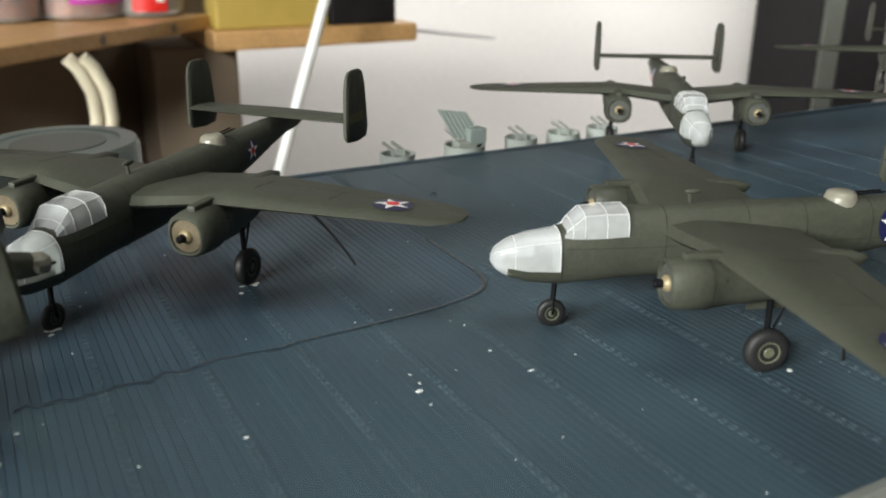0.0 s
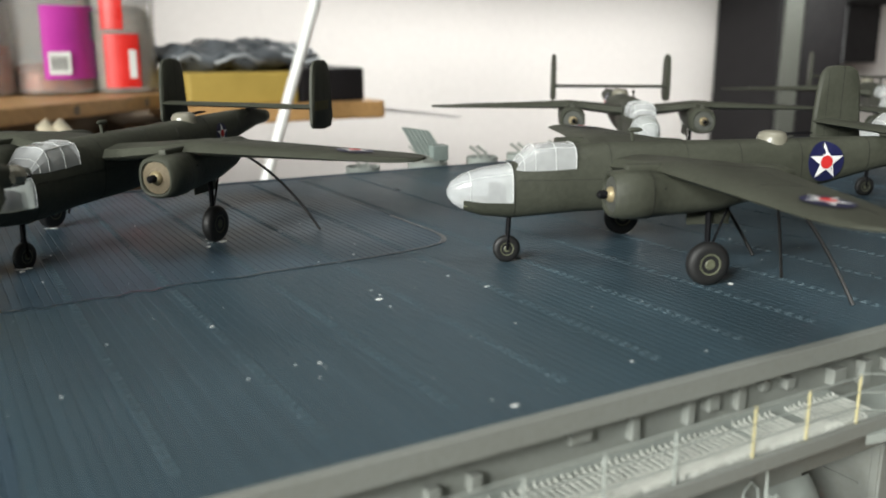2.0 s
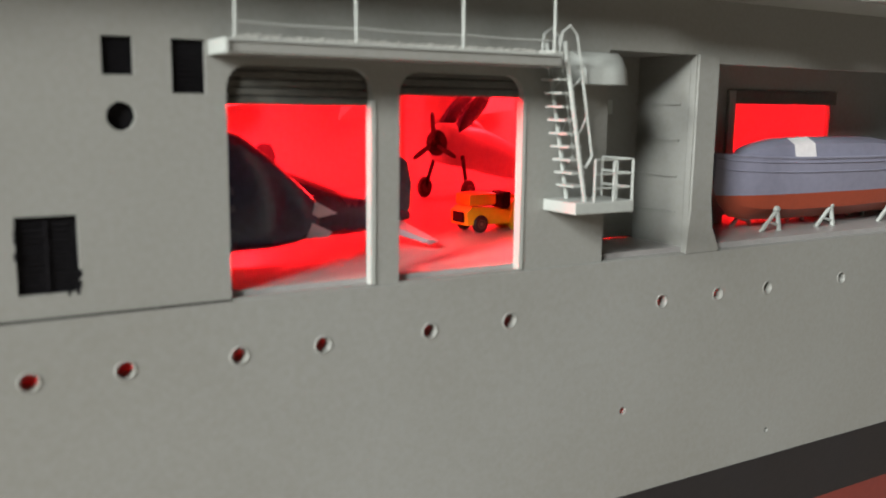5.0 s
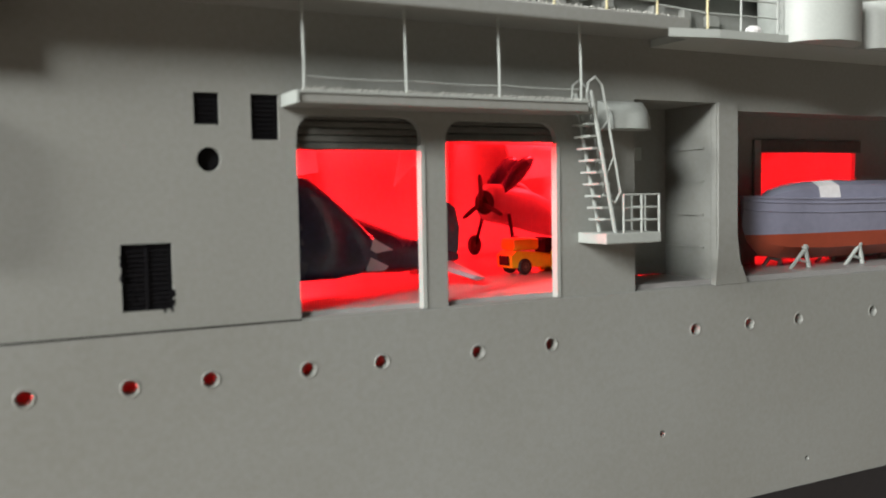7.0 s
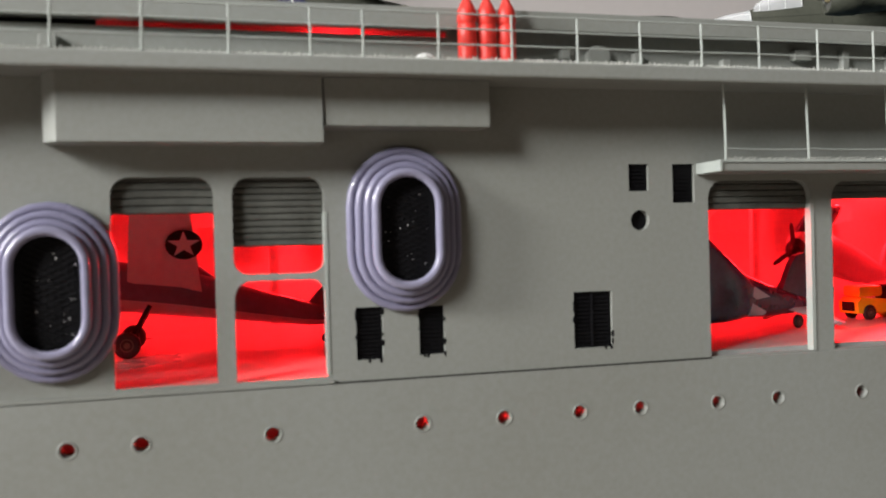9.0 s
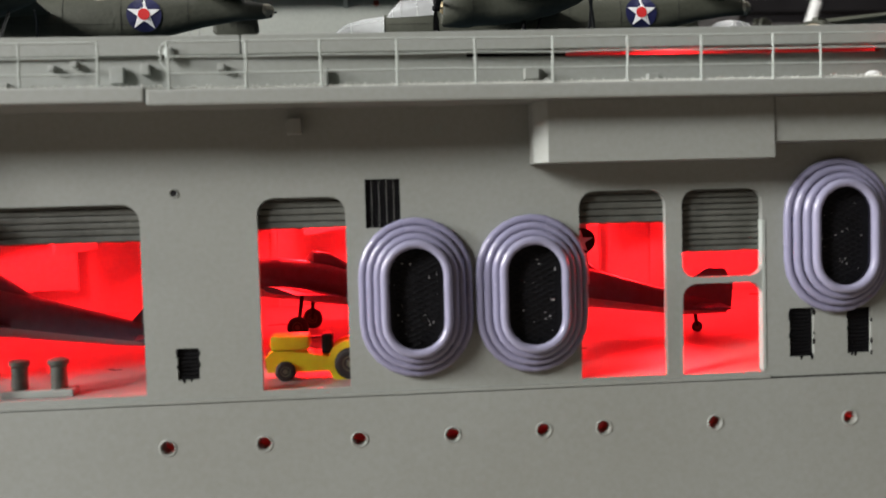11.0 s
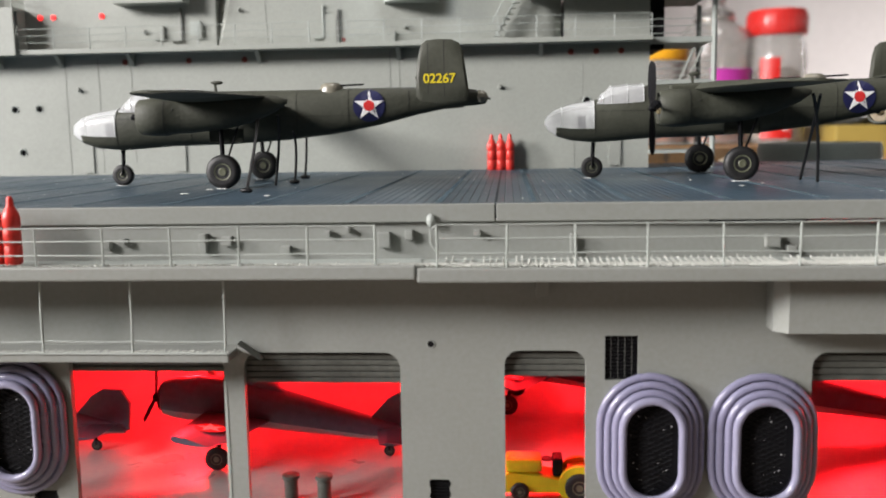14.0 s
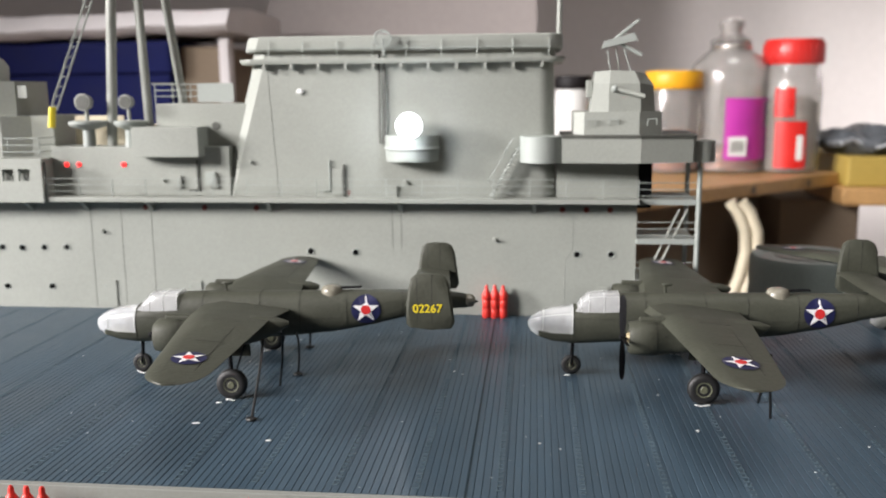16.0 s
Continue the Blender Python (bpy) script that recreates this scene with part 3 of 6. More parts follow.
part("gun_platform", slab([(172.6, -8.15), (180, -9.8), (192, -10.2), (X1, -10.2), (X1, 0.0), (176.6, 0.0), (176.6, -7.4)], -10.0, -8.9), PALE, walkway)
POSTS = [-102.5 + 8.8 * k for k in range(6)] + [-49.5, -40.7, -31.9, -23.2, -14.5, -6.0, 1.7, 10.2, 18.6, 27.2, 36.2, 45.1, 53.9, 62.7, 71.4, 77.2,
                                                85.8, 94.6, 102.8, 111.0, 119.3, 127.4, 136.0, 144.5, 155.0, 163.0, 171.2]
OLD = {155.0, 163.0, 171.2}
CREAMR = material("bare_cream_brass", (0.50, 0.45, 0.24), 0.45)
for px in POSTS:
    part("rail_post", R((px, -7.6, -7.3), (px + random.uniform(-0.1, 0.1), -7.6, -1.9), 0.15, 6), CREAMR if px in OLD else PALE, walkway)
for z in (-5.5, -3.7, -2.0):
    part("rail", tube(bmesh.new(), [(px, -7.6, z + random.uniform(-0.06, 0.06)) for px in POSTS if px < 1], 0.11, 5), PALE, walkway)
    part("rail", tube(bmesh.new(), [(px, -7.6, z + random.uniform(-0.06, 0.06)) for px in POSTS if px > 1], 0.11, 5), PALE, walkway)
AFT = [(178.4, -9.2), (184.0, -9.6), (190.6, -9.9)]
for px, py in AFT:
    part("rail_post", R((px, py, -8.9), (px + random.uniform(-0.15, 0.15), py, -2.6), 0.16, 6), CREAMR if px < 180 else PALE, walkway)
for z in (-6.8, -4.7, -2.6):
    part("rail", tube(bmesh.new(), [(171.2, -7.6, z + 0.9)] + [(px, py, z) for px, py in AFT], 0.11, 5), PALE, walkway)
for px, w, z, h in ((176.0, 2.2, -6.4, 2.0), (181.6, 1.4, -7.4, 3.0), (186.4, 2.0, -6.6, 1.6)):
    part("junction_box", B(px, px + w, -1.3, 0.0, z, z + h, bevel=0.12), GREY, hull)
part("rail_loop", tube(bmesh.new(), [(1.7, -7.6, -5.5), (0.9, -7.6, -4.2), (0.9, -7.6, -2.6), (1.7, -7.6, -2.0)], 0.13, 5), PALE, walkway)
bm = bmesh.new()
for k in range(520):
    x = -100 + 0.52 * k
    a, b = (x, -7.2), (x + 1.6, -4.9)
    if x > 168:
        break
    for s in (1, -1):
        p, q = (a, b) if s > 0 else ((b[0], a[1]), (a[0], b[1]))
        rod(bm, (p[0], p[1], -7.15), (q[0], q[1], -7.15), 0.115, 4)
teeth = bmesh.new()
for k in range(330):
    x = 2.0 + 0.52 * k
    h = random.uniform(0.18, 0.42)
    rod(teeth, (x, -7.45, -7.3), (x + random.uniform(-0.1, 0.3), -7.5, -7.25 + h), 0.10, 4)
for k in range(150):
    x = -62.0 + 0.42 * k + random.uniform(0, 0.3)
    rod(teeth, (x, -7.3, -6.95), (x + random.uniform(-0.2, 0.3), -7.35, -6.9 + random.uniform(0.05, 0.3)), 0.12, 4)
for k in range(212):
    x = 2.4 + 0.82 * k + random.uniform(-0.06, 0.06)
    if random.random() < 0.94:
        rod(teeth, (x, -7.1, -7.16), (x + random.uniform(-0.05, 0.05), -1.6, -7.12), 0.13, 4)
        rod(teeth, (x, -1.7, -7.1), (x + random.uniform(-0.1, 0.1), -1.6, -6.75 + random.uniform(-0.2, 0.12)), 0.10, 4)
part("grating_edge", teeth, GRATE, walkway, "ragged cut edge of the metal grating", kind="stuff")
part("grating", bm, GRATE, walkway, "pale expanded metal floor grating", kind="stuff")
BOXES = [(-44.0, 1.2, -5.6, 1.0), (-41.6, 0.9, -5.0, 0.8), (-30.6, 1.0, -6.2, 2.6), (-27.5, 1.3, -5.2, 1.2), (-19.5, 1.2, -6.3, 1.0), (-13.6, 0.7, -4.0, 0.7),
         (-11.0, 0.7, -3.6, 0.7), (-6.6, 1.6, -5.6, 2.0), (-3.0, 1.0, -4.6, 1.3), (6.0, 0.8, -4.2, 0.8), (18.4, 0.6, -6.6, 2.6), (43.0, 1.8, -5.9, 1.6), (45.6, 1.2, -6.6, 0.9),
         (58.5, 1.4, -6.8, 1.4), (64.0, 1.0, -6.8, 0.8), (103.5, 1.2, -5.4, 1.2), (113.6, 1.2, -5.9, 1.6), (122.0, 1.3, -6.5, 1.5), (126.4, 1.2, -6.5, 1.7),
         (137.5, 2.6, -4.6, 1.4), (145.2, 1.0, -6.0, 3.2), (152.8, 1.0, -6.0, 3.0), (155.8, 1.6, -5.2, 1.8), (160.2, 1.2, -6.0, 3.0), (164.0, 1.0, -4.6, 1.2), (168.0, 1.4, -5.2, 1.2),
         (-60, 1.2, -5.6, 1.2), (-68, 1.0, -6.0, 1.8), (-80, 1.2, -5.0, 1.2)]
for x, w, z, h in BOXES:
    part("junction_box", B(x, x + w, -1.1, 0.0, z, z + h, bevel=0.12), GREY, hull)
part("round_box", lathe(bmesh.new(), [(1.5, -1.2), (1.55, -1.0), (1.55, 0.0)], (108.6, 0, -5.0), 18, "y"), GREY, hull)
part("rail_knob", ball(bmesh.new(), (0.4, -1.0, -2.1), 0.75, 12, (0.8, 0.8, 1.2)), PALE, hull)
part("glue_blob", ball(bmesh.new(), (84.6, -6.0, -6.8), 0.8, 10, (1.3, 0.7, 0.7)), GLUE, walkway)
part("glue_blob", ball(bmesh.new(), (187.0, -9.0, -8.5), 1.0, 10, (1.4, 0.8, 0.7)), GLUE, walkway)

# red gas bottles in threes
def bottle():
    ob = solid("gas_bottle", lathe(bmesh.new(), [(0.0, 0), (1.0, 0.0), (1.12, 0.25), (1.12, 2.3), (1.02, 2.45), (1.12, 2.6), (1.12, 4.6), (1.0, 4.8), (1.16, 5.1), (1.16, 6.1), (1.02, 6.6), (0.78, 7.1),
                                                 (0.55, 7.5), (0.46, 7.7), (0.46, 8.35), (0.28, 8.8), (0.0, 8.9)], (0, 0, 0), 18), BOTTLE, "glossy red gas bottle standing upright in a row of three", "gas bottle", "red gas bottles", smooth=40)
    return ob


first = bottle()
spots = [(95.0 - 2.45 * k, -4.7, -7.25) for k in range(3)] + [(-53.8 - 2.45 * k, -5.2, -6.85) for k in range(3)] + [(6.4 + 2.25 * k, 106.6, 0.0) for k in range(3)]
first.location = Vector(spots[0]) * MM
for s in spots[1:]:
    copy_thing(first, Matrix.Translation(Vector(s) * MM))

# life rafts on the side
def raft(x, z):
    t = thing("life_raft", (x, 0, z - 9.7), "stepped oval lilac-grey life raft with a black mesh floor", "life raft", "life rafts on the hull")
    half = 2.85

    def stadium(rad, y, n=12):
        out = []
        for k in range(n + 1):
            a = math.pi * k / n
            out.append((x + rad * math.cos(a), y, z + half + rad * math.sin(a)))
        for k in range(n + 1):
            a = math.pi + math.pi * k / n
            out.append((x + rad * math.cos(a), y, z - half + rad * math.sin(a)))
        return out

    for c, rr, y in ((6.52, 0.54, -0.55), (5.58, 0.54, -1.25), (4.66, 0.54, -1.95), (3.84, 0.56, -2.75)):
        bm = bmesh.new()
        rings = []
        for k in range(13):
            a = 2 * math.pi * k / 12
            rings.append(stadium(c + rr * math.cos(a), y + rr * math.sin(a)))
        loft(bm, rings, caps=False)
        bmesh.ops.remove_doubles(bm, verts=bm.verts, dist=0.001)
        # innermost ring gets the lightened lilac in place of a highlight
        part("ring", bm, LILAC if c > 4 else LITLILAC, t, "inner ring with its highlight put into a lighter lilac" if c < 4 else "", smooth=60)
    bm = bmesh.new()
    loft(bm, [stadium(6.4, 0.0), stadium(6.4, -0.45)])
    part("backing", bm, LILAC, t)
    bm = bmesh.new()
    loft(bm, [stadium(3.6, -0.5), stadium(3.6, -1.5)])
    part("mesh_floor", bm, NET, t, "black mesh floor")
    bm = bmesh.new()
    for k in range(-9, 10):
        for s in (1, -1):
            zc = z + k * 0.72
            h = 2.7 if abs(k * 0.72) < 3.6 else max(0.4, 2.7 - (abs(k * 0.72) - 3.6) * 0.9)
            rod(bm, (x - h, -1.54, zc - h * 0.5 * s), (x + h, -1.60, zc + h * 0.5 * s), 0.085, 4)
    part("netting", bm, NET, t)
    bm = bmesh.new()
    for k in range(18):
        u, v = random.uniform(-2.7, 2.7), random.uniform(-4.6, 4.6)
        ball(bm, (x + u, -1.56, z + v), random.choice((0.04, 0.05, 0.07)), 6, (1.0, 0.6, random.uniform(0.6, 2.0)))
    part("dust_specks", bm, GLUE, t, "pale specks of dust", kind="stuff")
    return t


for rx, rz in ((-57.9, -30.4), (28.9, -32.3), (43.4, -32.3), (82.9, -26.3)):
    raft(rx, rz)

# ---- island ----
isl = thing("island", (-40, 122, 0), "grey painted carrier island superstructure with its funnel", "superstructure")
IY = 109.0
wall_ports = [circle(x, z, 0.85, 12) for x, z in ((-29.0, 16.7), (-41.4, 16.9), (30.1, 16.8), (39.0, 16.9), (-129.6, 5.9), (-116.2, 6.1), (-124.1, 17.1), (-130.0, 17.1), (-117.6, 17.2), (-111.0, 17.3))]
part("lower_wall", plate([(-150, 0.02), (45.3, 0.02), (45.3, 31.0), (-150, 31.0)], wall_ports, IY, 1.5), ISLAND, isl)
part("lower_block", B(-150, 45.3, IY + 2.6, 134.0, 0.02, 31.0), ISLAND, isl)
part("end_wall", B(43.8, 45.3, IY + 1.5, IY + 2.6, 0.02, 31.0), ISLAND, isl)
for x, z in ((-29.0, 16.7), (-41.4, 16.9), (30.1, 16.8), (39.0, 16.9), (-129.6, 5.9), (-116.2, 6.1), (-124.1, 17.1), (-130.0, 17.1), (-117.6, 17.2), (-111.0, 17.3)):
    part("porthole", tube(bmesh.new(), [(x + 0.95 * math.cos(k * math.pi / 8), IY - 0.04, z + 0.95 * math.sin(k * math.pi / 8)) for k in range(17)], 0.14, 5), PALE, isl, smooth=60)
    part("porthole_dark", lathe(bmesh.new(), [(0.9, 0.5), (0.9, 0.9)], (x, IY, z), 12, "y"), BLACKP, isl)
# panel joints standing proud
for x, z0, z1 in ((-103.4, 0.5, 30), (-94.6, 0.5, 30), (-85.9, 3, 30), (-19.0, 18, 30), (-16.6, 18, 30)):
    part("panel_joint", B(x, x + 0.18, IY - 0.05, IY, z0, z1), JOINT, isl)
part("pipe", tube(bmesh.new(), [(27.0, IY - 0.02, 0.2), (27.0, IY - 0.02, 16.0), (29.0, IY - 0.02, 18.0), (29.0, IY - 0.02, 29.5)], 0.06, 5), ISLAND, isl)
def hatch(x, z, y, w=3.0, h=7.6):
    d = part("hatch_door", B(x - w / 2, x + w / 2, y - 0.35, y, z, z + h, bevel=0.1), ISLAND, isl)
    for k in (0.25, 0.75):
        part("hinge", B(x - w / 2 - 0.4, x - w / 2, y - 0.45, y, z + h * k, z + h * k + 0.5), PALE, d)
for hx in (-98.6, -74.0, 37.0):
    hatch(hx, 0.6, IY)
part("gallery_floor", B(-113.0, 45.3, 104.0, IY, 30.7, 31.9, bevel=0.12), ISLAND, isl)
for x in (-103.9, -85.2, -16.5, 18.7, -52.0, -120.0):
    part("bracket", loft(bmesh.new(), [[(x - 0.5, IY, 30.7), (x - 0.5, 105.0, 30.7), (x - 0.5, IY, 27.6)], [(x + 0.5, IY, 30.7), (x + 0.5, 105.0, 30.7), (x + 0.5, IY, 27.6)]]), ISLAND, isl)
GP = [-112.6 + 9.3 * k for k in range(17)] + [45.0]
for px in GP:
    part("rail_post", R((px, 104.2, 31.9), (px, 104.2, 37.0), 0.14, 6), PALE, isl)
for z in (33.6, 35.3, 37.0):
    part("rail", tube(bmesh.new(), [(px, 104.2, z) for px in GP], 0.09, 5), PALE, isl)
for px in (-87.2, -70.5, -56.0, 26.1, 32.3, 38.4):
    part("red_lens", lathe(bmesh.new(), [(0.75, -0.25), (0.75, 0.0)], (px, IY, 28.7), 12, "y"), HULLRED, isl, "small red light lens")
part("mid_house", B(-113.0, -62.9, IY, 133.0, 31.9, 45.2, bevel=0.2), ISLAND, isl)
for px in (-108.9, -105.4, -92.6):
    part("red_lens", lathe(bmesh.new(), [(0.62, -0.3), (0.62, 0.0)], (px, IY, 40.4), 12, "y"), REDGLOW, isl, "small glowing red light lens")
for x, z in ((-79.0, 36.0), (-69.0, 36.2), (-20.0, 33.4)):
    part("locker", B(x, x + 2.6, IY - 0.8, IY, z - 2.0, z + 1.4, bevel=0.1), ISLAND, isl)
part("upper_house", B(-84.0, -58.0, 112.0, 133.0, 45.2, 56.6, bevel=0.2), ISLAND, isl)
part("signal_box", B(-87.8, -69.6, 104.4, IY + 3, 42.7, 50.6, bevel=0.15), ISLAND, isl, "plain grey box platform")
def fring(z, grow):
    f = (z - 31.0) / 36.0
    xa, xb = -66.6 + 10.3 * f - grow, 24.2 - 0.8 * f + grow
    y0, y1 = IY - grow, 134.0 + grow
    out = []
    for cx, cy, a0 in ((xa + 4, y0 + 4, 180), (xb - 4, y0 + 4, 270), (xb - 4, y1 - 4, 0), (xa + 4, y1 - 4, 90)):
        for k in (0, 5) if a0 == 180 else range(6):
            a = radians(a0 + 18 * k)
            out.append((cx + (4 + grow * 0) * math.cos(a), cy + 4 * math.sin(a), z))
    return out
part("funnel", loft(bmesh.new(), [fring(31.0, 0.0), fring(67.0, 0.0)]), ISLAND, isl, "broad grey funnel", smooth=40)
part("funnel_cap", loft(bmesh.new(), [fring(69.8, 2.0), fring(70.2, 2.3), fring(73.3, 2.3), fring(73.6, 2.0)]), ISLAND, isl, smooth=40)
part("funnel_platform", loft(bmesh.new(), [fring(66.6, 2.4), fring(67.3, 2.9), fring(67.9, 2.9)]), ISLAND, isl, smooth=40)
part("funnel_neck", loft(bmesh.new(), [fring(67.9, 0.4), fring(69.8, 0.4)]), ISLAND, isl, smooth=40)
for k in range(11):
    x = -52.0 + 7.2 * k
    part("funnel_bracket", B(x, x + 0.7, IY - 2.4, IY, 65.2, 66.6), ISLAND, isl)
for k in range(9):
    x = -50.0 + 9.0 * k
    part("rail_post", R((x, IY - 2.8, 67.9), (x, IY - 2.8, 72.4), 0.13, 5), PALE, isl)
part("rail", tube(bmesh.new(), [(-56, IY - 2.8, 70.4), (22, IY - 2.8, 70.4)], 0.09, 5), PALE, isl)
part("steam_pipe", R((-49.6, IY - 0.02, 31.5), (-51.5, IY - 0.02, 66), 0.07, 5), JOINT, isl)
for x in (-21.6, -20.2):
    part("steam_pipe", R((x, IY - 0.6, 46.0), (x, IY - 0.6, 69), 0.28, 6), SHUTTER, isl)
hatch(-33.6, 32.2, IY, 3.0, 7.0)
part("glue_blob", ball(bmesh.new(), (-42.7, IY - 0.3, 59.6), 0.8, 10, (1.3, 0.6, 0.9)), GLUE, isl, "white lump of glue")
dish = part("radar_dish", tube(bmesh.new(), [(-19.9 + 2.1 * math.cos(k * math.pi / 10), 104.6, 72.6 + 2.1 * math.sin(k * math.pi / 10)) for k in range(21)], 0.2, 6), PALE, isl, "round lattice radar dish")
for k in range(-2, 3):
    hw = math.sqrt(max(0.1, 4.2 - (0.8 * k) ** 2))
    part("dish_wire", R((-19.9 + 0.8 * k, 104.6, 72.6 - hw), (-19.9 + 0.8 * k, 104.6, 72.6 + hw), 0.12, 5), PALE, dish)
    part("dish_wire", R((-19.9 - hw, 104.6, 72.6 + 0.8 * k), (-19.9 + hw, 104.6, 72.6 + 0.8 * k), 0.12, 5), PALE, dish)
part("dish_arm", R((-19.9, 104.8, 72.6), (-19.9, IY - 2.4, 68.4), 0.35, 6), PALE, isl)
for px, m in ((-71.8, SHUTTER), (-35.5, PALE)):
    part("wall_pipe", tube(bmesh.new(), [(px, IY - 0.4, 41.7), (px, IY - 0.4, 33.6), (px - 2.4, IY - 0.4, 33.4)], 0.28, 6), m, isl)
for px, z in ((-57.0, 41.1), (-81.7, 36.2), (-15.1, 35.8), (-100.0, 22.0), (8.5, 20.6)):
    part("wall_lamp", lathe(bmesh.new(), [(0.45, -0.9), (0.5, -0.2), (0.6, 0.0)], (px, IY, z), 10, "y"), ISLAND, isl)
part("locker", B(-69.4, -66.8, IY - 0.9, IY, 35.0, 38.4, bevel=0.12), PALE, isl)
part("red_lens", lathe(bmesh.new(), [(0.5, -0.25), (0.5, 0.0)], (-30.4, IY - 0.1, 33.0), 10, "y"), HULLRED, isl, "small red light lens")
part("vent_pipe", R((-31.6, IY - 0.4, 32), (-31.6, IY - 0.4, 40.5), 0.3, 6), SHUTTER, isl)
# searchlight tub on the funnel
bm = bmesh.new()
rings = []
for z, r in ((41.4, 5.6), (41.6, 6.0), (44.4, 6.15), (44.6, 6.45), (45.0, 6.45), (45.2, 6.15), (48.2, 6.2), (48.2, 5.8), (42.2, 5.6)):
    rings.append([(-13.2 + r * 1.15 * math.cos(math.pi + math.pi * k / 16), IY - 0.0 + r * 1.1 * math.sin(math.pi + math.pi * k / 16), z) for k in range(17)])
loft(bm, rings, closed=False)
tub = part("searchlight_tub", bm, PALE, isl, "pale half-round searchlight tub", smooth=40)
part("tub_floor", slab([(-13.2 + 5.9 * 1.15 * math.cos(math.pi + math.pi * k / 16), IY + 5.9 * 1.1 * math.sin(math.pi + math.pi * k / 16)) for k in range(17)], 41.5, 42.3), PALE, tub)
part("searchlight_lens", ball(bmesh.new(), (-13.2, 102.9, 50.7), 3.5, 20), BRIGHT, isl, "glowing round white searchlight lens")
part("searchlight_base", R((-13.4, 105.2, 42.0), (-13.4, 104.8, 48.0), 1.2, 10), PALE, isl)
# ladder stair up to the gun platform
for y in (105.0, 107.4):
    part("stair_rail", tube(bmesh.new(), [(7.4, y, 32.0), (14.8, y, 45.0)], 0.18, 5), PALE, isl)
    part("stair_rail", tube(bmesh.new(), [(6.8, y, 36.0), (13.2, y, 47.5)], 0.12, 5), PALE, isl)
for k in range(10):
    f = k / 10
    part("tread", B(7.2 + 7.4 * f, 9.0 + 7.4 * f, 105.0, 107.4, 32.6 + 13 * f, 32.9 + 13 * f), ISLAND, isl)
# gun platform abaft the funnel
def ring_pts(cx, cy, r, n=24):
    return [(cx + r * math.cos(2 * math.pi * k / n), cy + r * math.sin(2 * math.pi * k / n)) for k in range(n)]
part("platform_house", B(24.5, 45.3, IY + 0.02, 133.0, 31.0, 41.4), ISLAND, isl)
part("gun_tub", slab(ring_pts(20.6, 106.0, 5.6), 41.4, 48.0), PALE, isl, smooth=40)
part("gun_platform", slab([(25.5, 101.6), (44.8, 100.6), (58.0, 103.8), (59.5, 108.0), (59.5, 128), (25.5, 128)], 41.4, 48.0), ISLAND, isl)
part("gun_tub", slab(ring_pts(60.5, 110.0, 4.0), 41.2, 46.6), ISLAND, isl, smooth=40)
part("platform_rim", slab([(25.4, 101.4), (44.9, 100.4), (58.2, 103.6), (59.7, 108.0), (59.7, 128.1), (25.4, 128.1)], 47.6, 48.3), SHUTTER, isl)
part("director_base", slab([(28.6, 107.0), (31.0, 104.6), (44.6, 104.0), (50.6, 107.4), (50.6, 120), (28.6, 120)], 48.3, 54.0), ISLAND, isl)
part("director_house", loft(bmesh.new(), [[(32.6, 106, 54.0), (37.0, 104.6, 54.0), (45.0, 105.0, 54.0), (49.0, 109, 54.0), (49.0, 118, 54.0), (32.6, 118, 54.0)],
                                          [(33.2, 106, 61.0), (37.0, 104.8, 61.0), (44.6, 105.2, 61.0), (48.4, 109, 60.6), (48.4, 118, 60.6), (33.2, 118, 61.0)],
                                          [(33.8, 107, 64.0), (37.4, 106.0, 64.2), (43.4, 106.2, 64.0), (46.4, 110, 63.4), (46.4, 117, 63.4), (33.8, 117, 64.0)]]), ISLAND, isl)
part("director_arm", R((39.0, 104.2, 59.6), (45.6, 103.0, 57.8), 0.55, 8), ISLAND, isl)
part("director_knob", ball(bmesh.new(), (38.4, 104.2, 59.7), 0.9, 10), PALE, isl)
part("director_ear", B(31.6, 33.0, 106.5, 110.5, 57.6, 61.8, bevel=0.2), ISLAND, isl)
for x in (31.5, 37.0, 46.6):
    part("grab_rail", tube(bmesh.new(), [(x, 103.9, 50.6), (x, 103.5, 52.2), (x + 2.2, 103.5, 52.3), (x + 2.2, 103.9, 50.8)], 0.14, 5), PALE, isl)
for a, b in (((37.5, 108, 64), (36.4, 108, 70.5)), ((39.8, 109, 64), (38.6, 108, 70.5)), ((42.5, 108, 64), (40.6, 108, 70.0))):
    part("radar_leg", tube(bmesh.new(), [a, b], 0.16, 5), PALE, isl)
part("radar_frame", loft(bmesh.new(), [[(35.2, 107, 69.6), (44.0, 107, 71.6), (44.0, 110, 71.6), (35.2, 110, 69.6)], [(35.8, 107, 71.4), (43.0, 107, 73.4), (43.0, 110, 73.4), (35.8, 110, 71.4)]]), PALE, isl)
part("radar_boom", R((38.5, 108.2, 72), (44.2, 108.2, 76.4), 0.4, 6), PALE, isl)
part("radar_boom", R((39.5, 108.2, 71), (45.2, 108.2, 68.0), 0.5, 6), PALE, isl)
part("whip_mast", R((24.6, 111.0, 72.0), (24.8, 111.0, 100.0), 0.7, 8), ISLAND, isl)
# open frame abaft the island
for x, y in ((60.6, 108.0), (60.6, 126.0)):
    part("frame_post", R((x, y, 0.0), (x, y, 41.4), 0.65, 8), PALE, isl)
